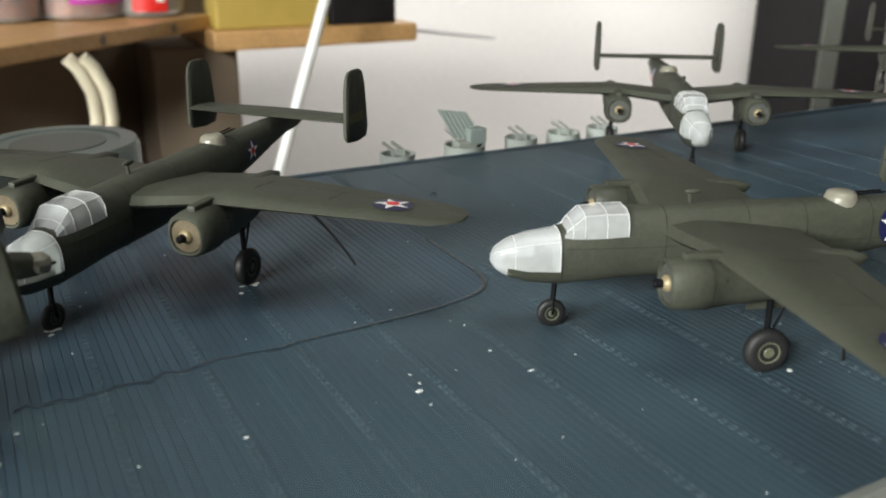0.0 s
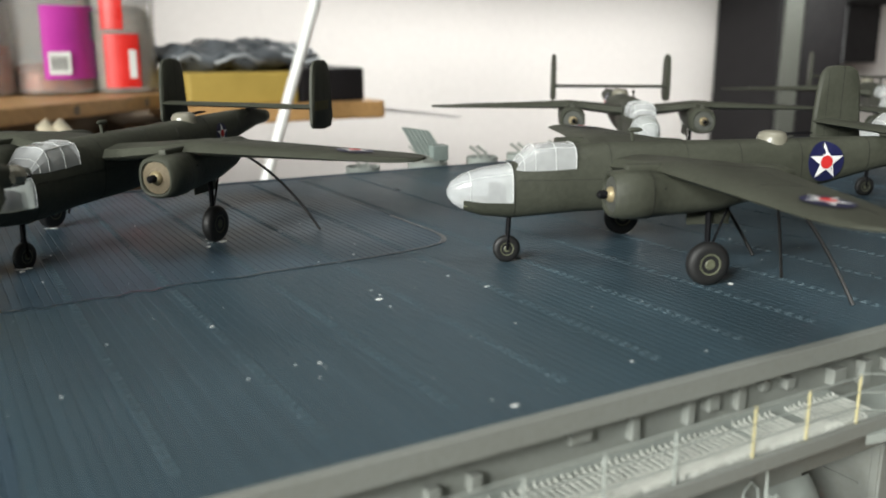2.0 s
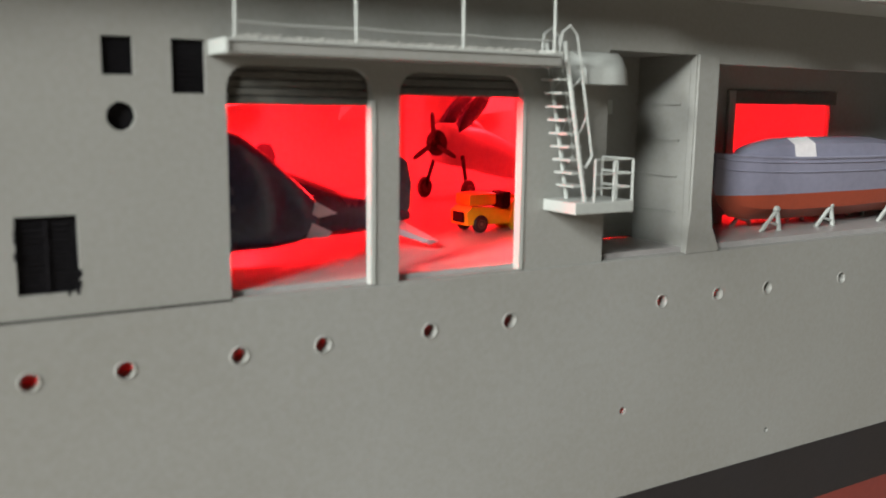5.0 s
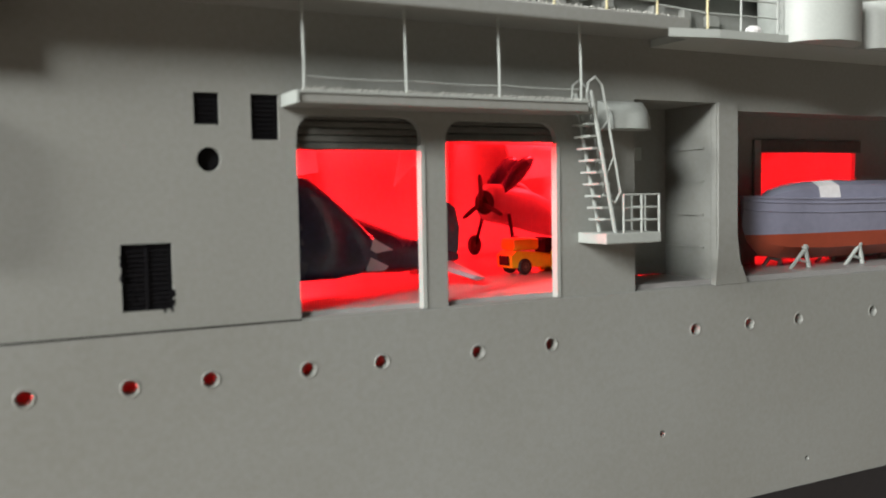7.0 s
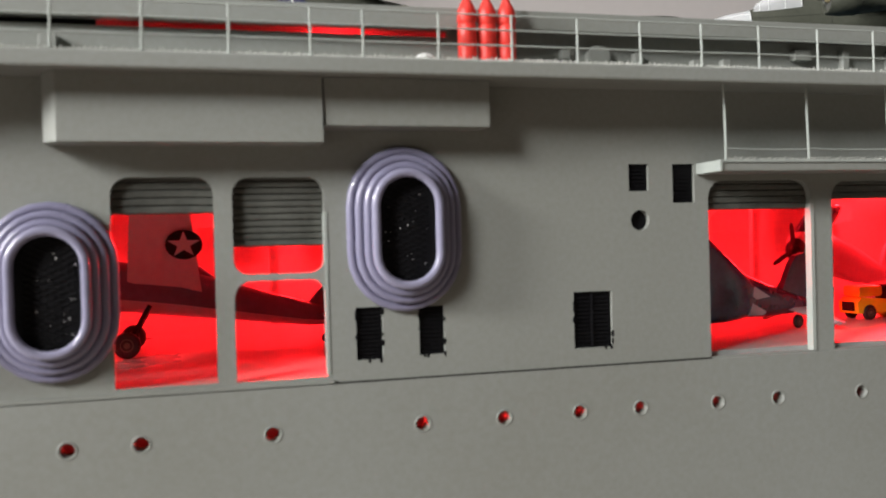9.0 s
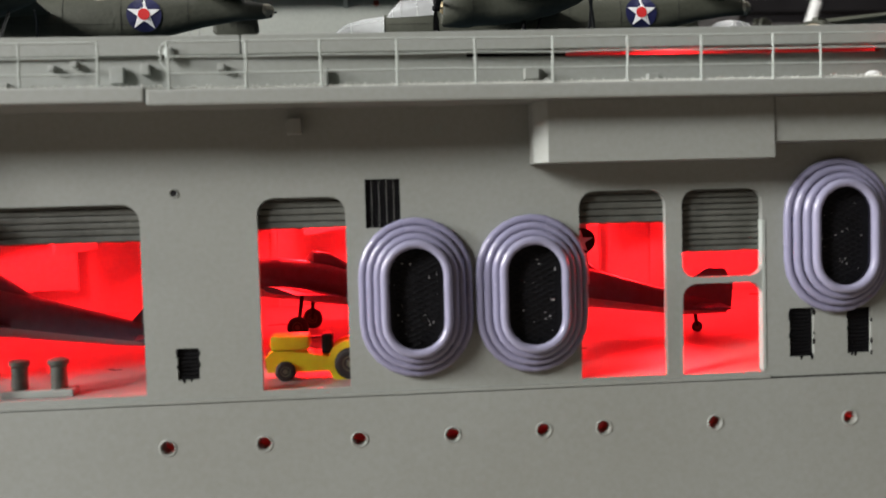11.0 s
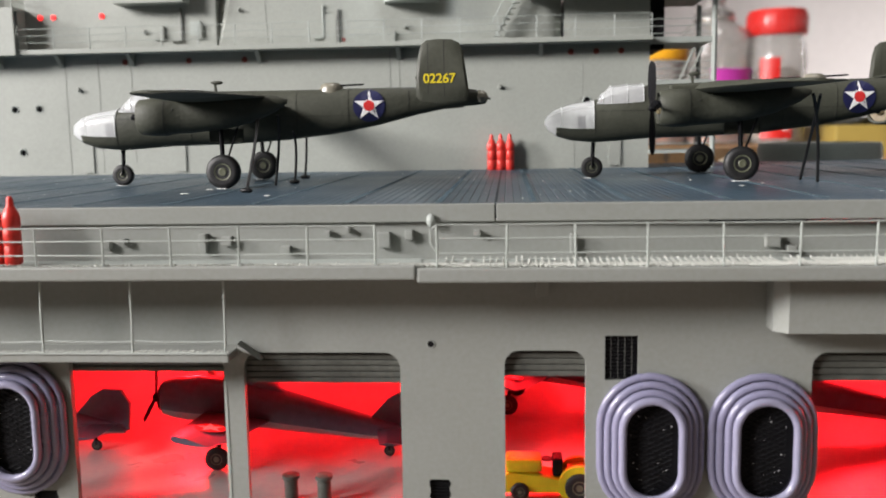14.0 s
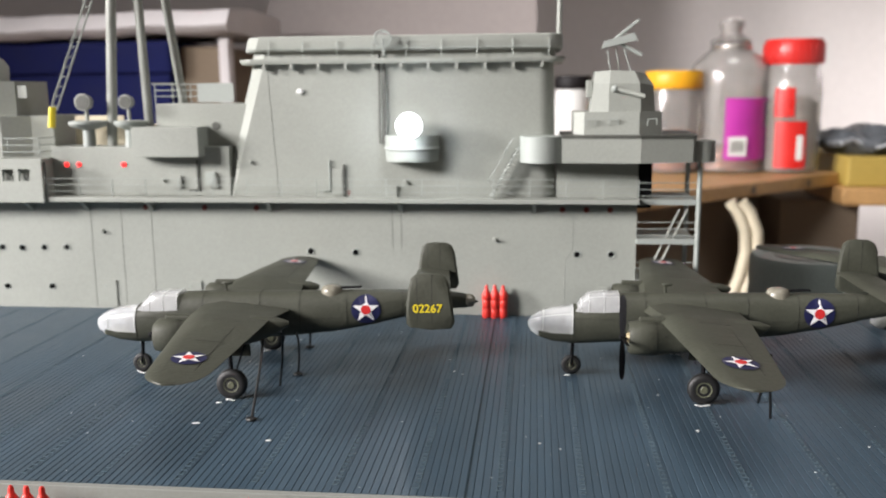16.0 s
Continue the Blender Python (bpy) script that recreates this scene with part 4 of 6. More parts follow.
for z in (3.5, 9.5, 20.0, 30.2):
    part("frame_floor", B(45.3, 60.0, 107.6, 126.0, z, z + (1.4 if z > 15 else 0.8)), PALE, isl)
    for dz in (1.9, 3.6, 5.3):
        part("frame_rail", tube(bmesh.new(), [(45.3, 107.8, z + dz + 0.4), (60.4, 107.8, z + dz + 0.4)], 0.12, 5), PALE, isl)
part("frame_ladder", tube(bmesh.new(), [(47.5, 108.6, 10.0), (56.0, 108.6, 29.0)], 0.3, 6), ISLAND, isl)
part("frame_ladder", tube(bmesh.new(), [(49.5, 108.6, 10.0), (58.0, 108.6, 29.0)], 0.3, 6), ISLAND, isl)
# solid black block stands in for the deep shade beneath the platform
part("recess_shade_block", B(45.35, 49.0, 110.5, 134.0, 29.0, 41.4), BLACKP, isl)
# bridge towards the bow
bridge = part("bridge", plate([(-150, 30.6), (-113.0, 30.6), (-113.0, 41.6), (-150, 41.6)], [[(a, 36.4), (a + 3.2, 36.4), (a + 3.2, 39.6), (a, 39.6)] for a in (-139.6, -134.4, -129.2, -124.2, -119.6)], 103.0, 0.8), ISLAND, isl, "bridge front with open square windows")
part("bridge_block", B(-150, -113.0, 105.2, 133.0, 30.6, 41.6), ISLAND, isl)
part("bridge_roof", B(-150, -112.8, 103.0, 133.0, 41.6, 42.4), ISLAND, isl)
part("pilot_house", slab([(-150, 107.0), (-126.0, 107.0), (-119.4, 111.0), (-113.6, 112.0), (-113.6, 130), (-150, 130)], 42.4, 53.6), ISLAND, isl)
part("pilot_top", slab([(-150, 108.0), (-131.0, 108.0), (-123.6, 111.5), (-123.6, 128), (-150, 128)], 53.6, 63.0), ISLAND, isl)
part("pilot_side_box", B(-123.4, -120.6, 112.0, 118.0, 58.4, 61.8), ISLAND, isl)
part("director_head", lathe(bmesh.new(), [(5.0, 63.0), (5.2, 67.0), (4.0, 69.0), (1.0, 71.0)], (-134.0, 117, 0), 16), ISLAND, isl, smooth=40)
for z in (44.2, 46.0, 47.8):
    part("rail", tube(bmesh.new(), [(-150, 103.4, z), (-113.2, 103.4, z), (-113.2, 112, z)], 0.12, 5), PALE, isl)
for x in (-146, -140, -134, -128, -122, -113.2):
    part("rail_post", R((x, 103.4, 42.4), (x, 103.4, 47.8), 0.14, 5), PALE, isl)
for dz in (2.0, 3.6, 5.2):
    part("rail", tube(bmesh.new(), [(-84, 112.4, 56.6 + dz), (-62, 112.4, 56.6 + dz)], 0.14, 5), PALE, isl)
for x in (-84, -79, -74, -69, -64):
    part("rail_post", R((x, 112.4, 56.6), (x, 112.4, 61.8), 0.14, 5), PALE, isl)
part("screen_panel", B(-72, -62, 112.2, 112.6, 57.0, 62.0), PALE, isl)
part("house_port", lathe(bmesh.new(), [(1.1, -0.2), (1.1, 0.1)], (-67.2, 112.0, 50.6), 12, "y"), SHUTTER, isl)
# tripod mast and two signal lamps
for a, b, r in (((-97.2, 112.5, 45.2), (-92.6, 115.5, 140.0), 1.35), ((-87.6, 116.0, 45.2), (-90.4, 116.0, 140.0), 1.2), ((-80.2, 126.0, 45.2), (-88.6, 117.5, 140.0), 1.2)):
    part("mast_leg", R(a, b, r, 12), ISLAND, isl, smooth=40)
part("mast_brace", R((-86.5, 116, 62), (-83.0, 124, 62), 0.3, 6), ISLAND, isl)
for x, big in ((-102.6, 1.0), (-90.6, 0.85)):
    lampob = part("signal_lamp", lathe(bmesh.new(), [(0.6, 2.4), (2.0 * big, 1.2), (2.3 * big, -0.4), (2.3 * big, -1.0), (2.0 * big, -1.1)], (x, 109.0, 57.2), 18, "y"), GREY, isl, "round grey signal lamp", smooth=40)
    part("lens", lathe(bmesh.new(), [(1.9 * big, -1.15), (1.9 * big, -1.0)], (x, 109.0, 57.2), 18, "y"), SHUTTER, lampob)
    part("lamp_yoke", R((x, 110, 52.0), (x, 110, 55.2), 0.5, 8), ISLAND, isl)
    part("lamp_tub", lathe(bmesh.new(), [(1.7, 45.2), (1.6, 49.8), (4.4 * big, 50.6), (5.1 * big, 51.4), (5.1 * big, 52.1), (2.2, 52.3)], (x, 110.5, 0), 22), PALE, isl, smooth=40)
for a, b, z0, z1 in ((-110.5, -96.0, 46.0, 53.4), (-88.5, -84.5, 46.0, 51.0)):
    part("canvas_screen", B(a, b, 118.0, 118.5, 45.2, z1, bevel=0.1), CREAM, isl, "cream canvas screen")
boom = part("crane_boom", tube(bmesh.new(), [(-111.5, 108, 56), (-96.0, 108, 92)], 0.25, 5), PALE, isl)
part("crane_boom", tube(bmesh.new(), [(-110.0, 108, 55), (-94.5, 108, 91)], 0.25, 5), PALE, isl)
for k in range(14):
    f = k / 14
    part("boom_lacing", R((-111.5 + 15.5 * f, 108, 56 + 36 * f), (-110 + 15.5 * f, 108, 55 + 36 * f + 1.5), 0.14, 5), PALE, isl)
part("yellow_tip", R((-111.8, 108.0, 50.5), (-111.2, 108.0, 56.0), 1.0, 8), YELLOW, isl, "yellow painted boom foot")

# ---- twin-engine bombers ----
FUS = [(0.0, 10.9, 0.5, 0.5), (0.7, 10.9, 1.6, 1.4), (2.2, 10.9, 2.6, 2.2), (5.0, 10.9, 3.5, 2.95), (9.4, 11.0, 4.05, 3.4), (14.0, 11.7, 4.5, 3.55), (20.0, 12.7, 5.1, 3.6),
       (30.0, 12.9, 5.15, 3.6), (42.0, 13.2, 4.8, 3.5), (52.0, 13.8, 4.3, 3.3), (60.0, 14.6, 3.6, 2.9), (68.0, 15.6, 2.6, 2.3), (75.0, 16.2, 1.9, 1.7), (79.0, 16.0, 1.5, 1.3), (80.9, 15.6, 0.8, 0.8)]


def fus_at(d):
    for a, b in zip(FUS, FUS[1:]):
        if a[0] <= d <= b[0]:
            f = (d - a[0]) / (b[0] - a[0])
            return [a[i] + (b[i] - a[i]) * f for i in (1, 2, 3)]
    return FUS[-1][1:]


def fus_y(d, z):
    zc, hh, hw = fus_at(d)
    u = min(1.0, abs(z - zc) / hh)
    return hw * (1 - u ** 2.6) ** (1 / 2.6)


def oval(d, zc, hh, hw, n=24, y0=0.0):
    out = []
    for k in range(n):
        a = 2 * math.pi * k / n
        c, s = math.cos(a), math.sin(a)
        out.append((d, y0 + hw * math.copysign(abs(c) ** 0.77, c), zc + hh * math.copysign(abs(s) ** 0.77, s)))
    return out


def star(r, turn=90.0):
    return [((r if k % 2 == 0 else r * 0.39) * math.cos(radians(turn + 36 * k)), (r if k % 2 == 0 else r * 0.39) * math.sin(radians(turn + 36 * k))) for k in range(10)]


def decal(shape, put, lift):
    """A thin flat mark laid on a surface: put() turns its (u, v) into a place."""
    bm = bmesh.new()
    c = bm.verts.new(put(0, 0, lift))
    ring = [bm.verts.new(put(u, v, lift)) for u, v in shape]
    mid = [bm.verts.new(put(u / 2, v / 2, lift)) for u, v in shape]
    n = len(ring)
    for i in range(n):
        j = (i + 1) % n
        bm.faces.new((ring[i], ring[j], mid[j], mid[i]))
        bm.faces.new((mid[i], mid[j], c))
    bmesh.ops.recalc_face_normals(bm, faces=bm.faces)
    return bm


def wing_z(s):
    return 14.6 + 1.5 * min(1.0, max(0.0, (s - 3) / 13.4)) + (-0.8 * (s - 16.4) / 36 if s > 16.4 else 0)


def wing_edge(s):
    """Leading edge, trailing edge and thickness at a distance from the centre line."""
    f = max(0.0, (s - 3.0) / 49.0)
    le, te = 23.4 + 6.0 * f, 42.6 - 3.6 * f
    tip = max(0.0, (s - 47.0) / 5.6)
    if tip > 0:
        k = 1 - math.sqrt(max(0.0, 1 - tip * tip))
        mid = le * 0.45 + te * 0.55
        le, te = le + (mid - le) * k * 0.96, te + (mid - te) * k * 0.96
    return le, te, 2.3 * (1 - f) + 0.55


def reach(s):
    """Outer wing panels stretched a little in span."""
    return s if s < 16.4 else 16.4 + (s - 16.4) * 1.02


def wing_mesh(sign):
    rings = []
    for s in (1.5, 6, 11, 16.4, 22, 30, 38, 44, 47, 49, 50.6, 51.8, 52.4):
        le, te, th = wing_edge(s)
        zc, ch = wing_z(s), te - le
        th = min(th, ch * 0.16)
        prof = [(0, 0), (0.06, 0.42), (0.25, 0.62), (0.55, 0.45), (1.0, 0.04), (1.0, -0.04), (0.55, -0.30), (0.25, -0.38), (0.06, -0.30)]
        rings.append([(le + ch * u, -sign * reach(s), zc + th * v) for u, v in prof])
    return loft(bmesh.new(), rings)


def roundel(owner, put, r, name="roundel"):
    disc = part(name, decal(circle(0, 0, r, 24), put, 0.16), NAVY, owner, "blue disc with a white star and red centre")
    part("star", decal(star(r * 0.97), put, 0.27), WHITE, disc)
    part("red_centre", decal(circle(0, 0, r * 0.34, 14), put, 0.33), RED, disc)


def wheel(owner, name, x, y, r, w):
    tyre = part(name, lathe(bmesh.new(), [(r * 0.50, -w * 0.46), (r * 0.66, -w / 2), (r * 0.88, -w * 0.46), (r, -w * 0.22), (r, w * 0.22), (r * 0.88, w * 0.46), (r * 0.66, w / 2), (r * 0.50, w * 0.46)], (x, y, r), 20, "y"), BLACK, owner, "black tyre", smooth=50)
    part("rim", lathe(bmesh.new(), [(0.12, -w * 0.50), (r * 0.20, -w * 0.52), (r * 0.26, -w * 0.44), (r * 0.42, -w * 0.46), (r * 0.50, -w * 0.50), (r * 0.51, -w * 0.40), (r * 0.51, w * 0.40), (r * 0.50, w * 0.50), (r * 0.42, w * 0.46), (r * 0.26, w * 0.44), (r * 0.20, w * 0.52), (0.12, w * 0.50)], (x, y, r), 16, "y"), HUB, tyre, "dull green wheel rim")


def bomber(label, blades=False, digits="", tan=False, fin_top=27.3):
    t = thing("bomber_plane", (0, 0, 0), label, "model plane", "bombers parked on deck")
    rings = []
    for d, zc, hh, hw in FUS:
        rings.append(oval(d, zc, hh, hw))
    body = loft(bmesh.new(), rings)
    glass = body.copy()
    def is_nose(f):
        c = f.calc_center_median()
        return c.x < 9.3 and (c.z > 9.6 or c.x < 2.0)
    bmesh.ops.delete(body, geom=[f for f in body.faces if is_nose(f)], context="FACES")
    bmesh.ops.delete(glass, geom=[f for f in glass.faces if not is_nose(f)], context="FACES")
    part("fuselage", body, OLIVE, t, "olive drab fuselage with engraved panel lines", smooth=40)
    nose = part("nose_glazing", glass, GLAZE, t, "milky clear glazed nose", smooth=40)
    part("nose_floor", B(2.2, 9.0, -2.0, 2.0, 8.9, 9.5, bevel=0.2), HUB, t, "dull green nose floor")
    part("bomb_aimer_seat", B(6.4, 8.0, -0.9, 0.9, 9.5, 12.2, bevel=0.3), SEAM, t)
    part("nose_bulkhead", loft(bmesh.new(), [oval(9.0, 11.0, 3.9, 3.25), oval(9.4, 11.0, 3.95, 3.3)]), PALE, t)
    for d in (3.2, 9.3):
        zc, hh, hw = fus_at(d)
        pts = [(d, (hw + 0.03) * math.cos(a), zc + (hh + 0.03) * math.sin(a)) for a in [radians(-18 + 216 * k / 14) for k in range(15)]]
        pts = [(d, math.copysign(fus_y(d, p[2]) + 0.03, p[1]) if abs(p[1]) > 0.3 else p[1], p[2]) for p in pts]
        part("glazing_bar", tube(bmesh.new(), pts, 0.05, 4), FRAME, nose)
    for a in (38, 142):
        pts = []
        for d in (0.6, 2.2, 5.0, 7.4, 9.3):
            zc, hh, hw = fus_at(d)
            c, s = math.cos(radians(a)), math.sin(radians(a))
            pts.append((d, hw * math.copysign(abs(c) ** 0.77, c), zc + hh * abs(s) ** 0.77 + 0.03))
        part("glazing_bar", tube(bmesh.new(), pts, 0.045, 4), FRAME, nose)
    # cockpit canopy
    rings = []
    for d, top, w, low in ((9.9, 14.8, 1.9, 14.3), (11.0, 16.2, 2.7, 14.2), (12.6, 17.7, 3.0, 14.2), (15.6, 17.95, 3.2, 14.3), (18.6, 17.95, 3.3, 14.5)):
        zc, hh, hw = fus_at(d)
        w2 = max(w, fus_y(d, low) + 0.12)
        rings.append([(d, -w2, low), (d, -w2 * 0.97, (top + low) / 2), (d, -w * 0.84, top - 0.45), (d, -w * 0.45, top), (d, w * 0.45, top), (d, w * 0.84, top - 0.45), (d, w2 * 0.97, (top + low) / 2), (d, w2, low)])
    canopy = part("cockpit_canopy", loft(bmesh.new(), rings), GLAZE, t, "milky clear cockpit canopy", smooth=30)
    for i in (1, 2, 3, 4):
        part("canopy_bar", tube(bmesh.new(), [Vector(p) * 1.0 + Vector((0, 0.03 if p[1] > 0 else -0.03, 0.03)) for p in rings[i]], 0.05, 4), FRAME, canopy)
    for j in (2, 5):
        part("canopy_bar", tube(bmesh.new(), [Vector(r[j]) + Vector((0, 0.03 if r[j][1] > 0 else -0.03, 0.03)) for r in rings], 0.05, 4), FRAME, canopy)
    # panel lines round the fuselage
    for d in (9.6, 24.0, 36.0, 44.5, 54.4, 66.0):
        zc, hh, hw = fus_at(d)
        ring = [p for p in oval(d, zc, hh + 0.02, hw + 0.02, 32)]
        part("panel_line", tube(bmesh.new(), ring + ring[:1], 0.045, 4), SEAM, t)
    for sign in (1, -1):
        part("wing", wing_mesh(sign), OLIVE, t, "olive drab gull wing", smooth=35)
        y = -sign * 16.4
        nac = [(19.5, 12.9, 2.35), (19.1, 12.9, 2.5), (19.05, 12.9, 2.75), (19.4, 12.9, 3.08), (21.5, 12.9, 3.3), (24.0, 12.9, 3.3), (24.2, 12.9, 3.15), (28.0, 13.2, 3.2), (34.0, 13.6, 3.1), (39.0, 14.2, 2.5), (43.0, 14.9, 1.5), (45.2, 15.3, 0.4)]
        nb = bmesh.new()
        loft(nb, [oval(d, zc, r, r * (1.0 if d < 25 else 0.86), 20, y) for d, zc, r in nac], caps=False)
        na = part("engine_nacelle", nb, OLIVE, t, "olive drab engine nacelle", smooth=45)
        part("engine_face", lathe(bmesh.new(), [(2.45, 0.4), (2.45, 0.9), (1.2, 0.8), (0.2, 0.6)], (19.0, y, 12.9), 18, "x"), TANFACE if tan else SHUTTER, na, "tan radial engine face" if tan else "dark radial engine face")
        part("gear_case", lathe(bmesh.new(), [(1.1, 0.7), (1.05, 0.1), (0.7, -0.3), (0.2, -0.4)], (19.0, y, 12.9), 14, "x"), BRASS, na, "brass gear case", smooth=40)
        for k in range(9):
            a = 2 * math.pi * k / 9
            part("cylinder", R((19.65, y + 1.1 * math.cos(a), 12.9 + 1.1 * math.sin(a)), (19.65, y + 2.4 * math.cos(a), 12.9 + 2.4 * math.sin(a)), 0.28, 6), BRASS, na)
        part("propeller_hub", lathe(bmesh.new(), [(0.25, -1.6), (0.55, -1.3), (0.6, -0.5), (0.75, 0.6)], (19.0, y, 12.9), 12, "x"), BLACKP, na, "black propeller hub", smooth=40)
        part("air_scoop", B(21.0, 27.5, y - 0.7, y + 0.7, 15.8, 16.9, bevel=0.35), OLIVE, na)
        for k in range(3):
            part("exhaust_stub", R((24.6, y + 2.6 * math.cos(radians(20 + 70 * k)), 12.9 + 2.9 * math.sin(radians(20 + 70 * k))), (25.8, y + 3.1 * math.cos(radians(20 + 70 * k)), 12.9 + 3.3 * math.sin(radians(20 + 70 * k))), 0.16, 5), SEAM, na)
        if blades and sign > 0:
            for a in (87, 262, 174):
                bd = bmesh.new()
                c, s = math.cos(radians(a)), math.sin(radians(a))
                rows = []
                for r, w in ((0.5, 0.35), (2.2, 0.62), (5.0, 0.72), (7.4, 0.6), (8.2, 0.2)):
                    rows.append([(18.0 + sx * w, y + r * c - sy * w * s, 12.9 + r * s + sy * w * c) for sx, sy in ((0.9, 0.8), (-0.3, 0.35), (-0.9, -0.8), (0.3, -0.35))])
                part("propeller_blade", loft(bd, rows), BLACKP, na, "black propeller blade")
        # undercarriage
        part("main_strut", R((33.5, y, 3.0), (33.2, y, 11.0), 0.42, 8), BLACKP, t, "dark main gear strut")
        part("drag_strut", R((33.7, y + 0.4, 4.0), (36.4, y + 0.2, 11.4), 0.18, 6), BLACKP, t)
        wheel(t, "main_wheel", 33.5, y - sign * 0.3, 3.05, 1.9)
        part("gear_door", B(30.8, 37.0, y + 1.3, y + 1.5, 8.2, 10.6), OLIVE, t)
        # roundels
        roundel(t, lambda u, v, l, sg=sign: (58.4 + u, -sg * (fus_y(58.4 + u, 14.7 + v) + l), 14.7 + v), 2.0 if tan else 3.05)
        def on_wing(u, v, l, sg=sign):
            s = 41.5 + u
            le, te, th = wing_edge(s)
            f = (34.0 - v - le) / (te - le)
            top = 0.42 + (0.62 - 0.42) * (f - 0.06) / 0.19 if f < 0.25 else 0.62 - 0.17 * (f - 0.25) / 0.3 if f < 0.55 else 0.45 - 0.41 * (f - 0.55) / 0.45
            return (34.0 - v, -sg * reach(s), wing_z(s) + min(th, (te - le) * 0.16) * max(0.05, top) + l)
        roundel(t, on_wing, 2.9)
        # wing panel lines
        part("panel_line", tube(bmesh.new(), [on_wing(k, -2.6, 0.02, sign) for k in (-18, -12, -6, 0, 5)], 0.05, 4), SEAM, t)
        for u in (-21.0, -9.0):
            part("panel_line", tube(bmesh.new(), [on_wing(u, v, 0.02, sign) for v in (2.8, 1.0, -1.0, -3.2)], 0.045, 4), SEAM, t)
        part("panel_line", tube(bmesh.new(), [(d, -sign * (fus_y(d, 12.9) + 0.02), 12.9) for d in (10, 14, 20, 26, 32, 38, 44, 50, 56, 62)], 0.04, 4), SEAM, t)
        ring = oval(24.1, 12.9, 3.2, 3.2, 24, y)
        part("cowl_line", tube(bmesh.new(), ring + ring[:1], 0.07, 4), SEAM, na)
        # fin and rudder
        fy = -sign * 17.4
        outl = [(68.9, 14.9), (68.1, 15.8), (68.2, 19.6), (68.6, 24.2), (69.1, 26.2), (70.1, 27.1), (72.0, 27.3), (74.4, 27.2), (75.7, 26.5), (76.4, 24.7), (77.0, 19.6), (77.4, 16.1), (76.7, 14.7), (73.0, 14.4)]
        outl = [(x, 14.4 + (z - 14.4) * (fin_top - 14.4) / 12.9) for x, z in outl]
        fb = bmesh.new()
        mid = (72.7, (14.4 + fin_top) / 2)
        loft(fb, [[(mid[0] + (x - mid[0]) * k, fy + yy, mid[1] + (z - mid[1]) * k) for x, z in outl] for k, yy in ((0.90, -0.55), (1.0, -0.25), (1.0, 0.25), (0.90, 0.55))])
        fin = part("tail_fin", fb, OLIVE, t, "olive drab rounded tail fin", smooth=30)
        part("rudder_line", B(73.0, 73.12, fy - 0.56, fy + 0.56, 15.6, fin_top - 0.2), SEAM, fin)
        part("rudder_line", B(70.2, 70.3, fy - 0.56, fy + 0.56, 16.0, fin_top - 0.7), SEAM, fin)
        if sign > 0 and digits:
            letters(digits, 2.25, Matrix.Translation((72.2 * MM, (fy - 0.58) * MM, 18.6 * MM)) @ Matrix.Rotation(radians(90), 4, "X"), YELLOW, fin, "serial_number")
        elif sign > 0:
            for k in range(5):
                part("serial_bar", B(69.1 + 1.2 * k, 69.9 + 1.2 * k, fy - 0.62, fy - 0.56, 18.4, 20.2), DIM, fin)
    # tailplane
    rings = []
    for s in (-17.4, -9, 0, 9, 17.4):
        ch = 8.4 - abs(s) * 0.07
        rings.append([(67.6 + abs(s) * 0.02 + ch * u, s, 19.0 + 0.9 * v) for u, v in ((0, 0), (0.12, 0.45), (0.4, 0.55), (1.0, 0.05), (1.0, -0.05), (0.4, -0.5), (0.12, -0.4))])
    part("tailplane", loft(bmesh.new(), rings), OLIVE, t, smooth=35)
    # turret, aerial mast, tail cone, nose gear
    part("turret_dome", lathe(bmesh.new(), [(2.35, 17.0), (2.3, 18.3), (1.95, 18.95), (1.3, 19.25), (0.1, 19.3)], (50.9, 0, 0), 18), DOME, t, "tan clear dorsal turret dome", smooth=40)
    for s in (-0.5, 0.5):
        part("turret_gun", R((52.6, s, 18.7), (57.2, s, 18.9), 0.16, 5), BLACKP, t)
    part("aerial_mast", R((28.4, 0, 17.8), (28.2, 0, 19.4), 0.28, 6), OLIVE, t)
    part("loop_aerial", ball(bmesh.new(), (28.6, 0, 19.7), 0.75, 10, (1.7, 0.6, 0.5)), OLIVE, t)
    part("tail_gun", R((80.2, 0, 15.7), (81.8, 0, 15.8), 0.2, 6), BLACKP, t)
    part("tail_cap", ball(bmesh.new(), (79.8, 0, 16.0), 1.6, 12, (1.0, 0.9, 0.9)), DOME, t)
    part("nose_strut", R((9.2, 0, 2.0), (9.6, 0, 8.6), 0.4, 8), BLACKP, t, "dark nose gear strut")
    part("nose_fork", R((9.2, 0.75, 2.0), (9.4, 0.3, 4.6), 0.2, 6), BLACKP, t)
    part("nose_fork", R((9.2, -0.75, 2.0), (9.4, -0.3, 4.6), 0.2, 6), BLACKP, t)
    wheel(t, "nose_wheel", 9.2, 0.0, 2.1, 1.1)
    return t


def park(x, y, deg, pitch=0.0):
    return pose(x * MM, y * MM, -33.5 * MM * math.sin(radians(pitch)), 0, -pitch, deg)


lead = bomber("olive drab twin-engine model bomber with yellow digits on its fin", digits="02267", fin_top=25.4)
lead.matrix_basis = park(-74.5, 54.3, 3.4)
second = bomber("olive drab twin-engine model bomber with one black propeller fitted", blades=True, fin_top=26.6)
second.matrix_basis = park(17.6, 60.4, 0.3)
third = bomber("olive drab twin-engine model bomber with tan engine faces", tan=True, fin_top=28.2)
third.matrix_basis = park(92.0, 71.9, 41.1, 0.9)
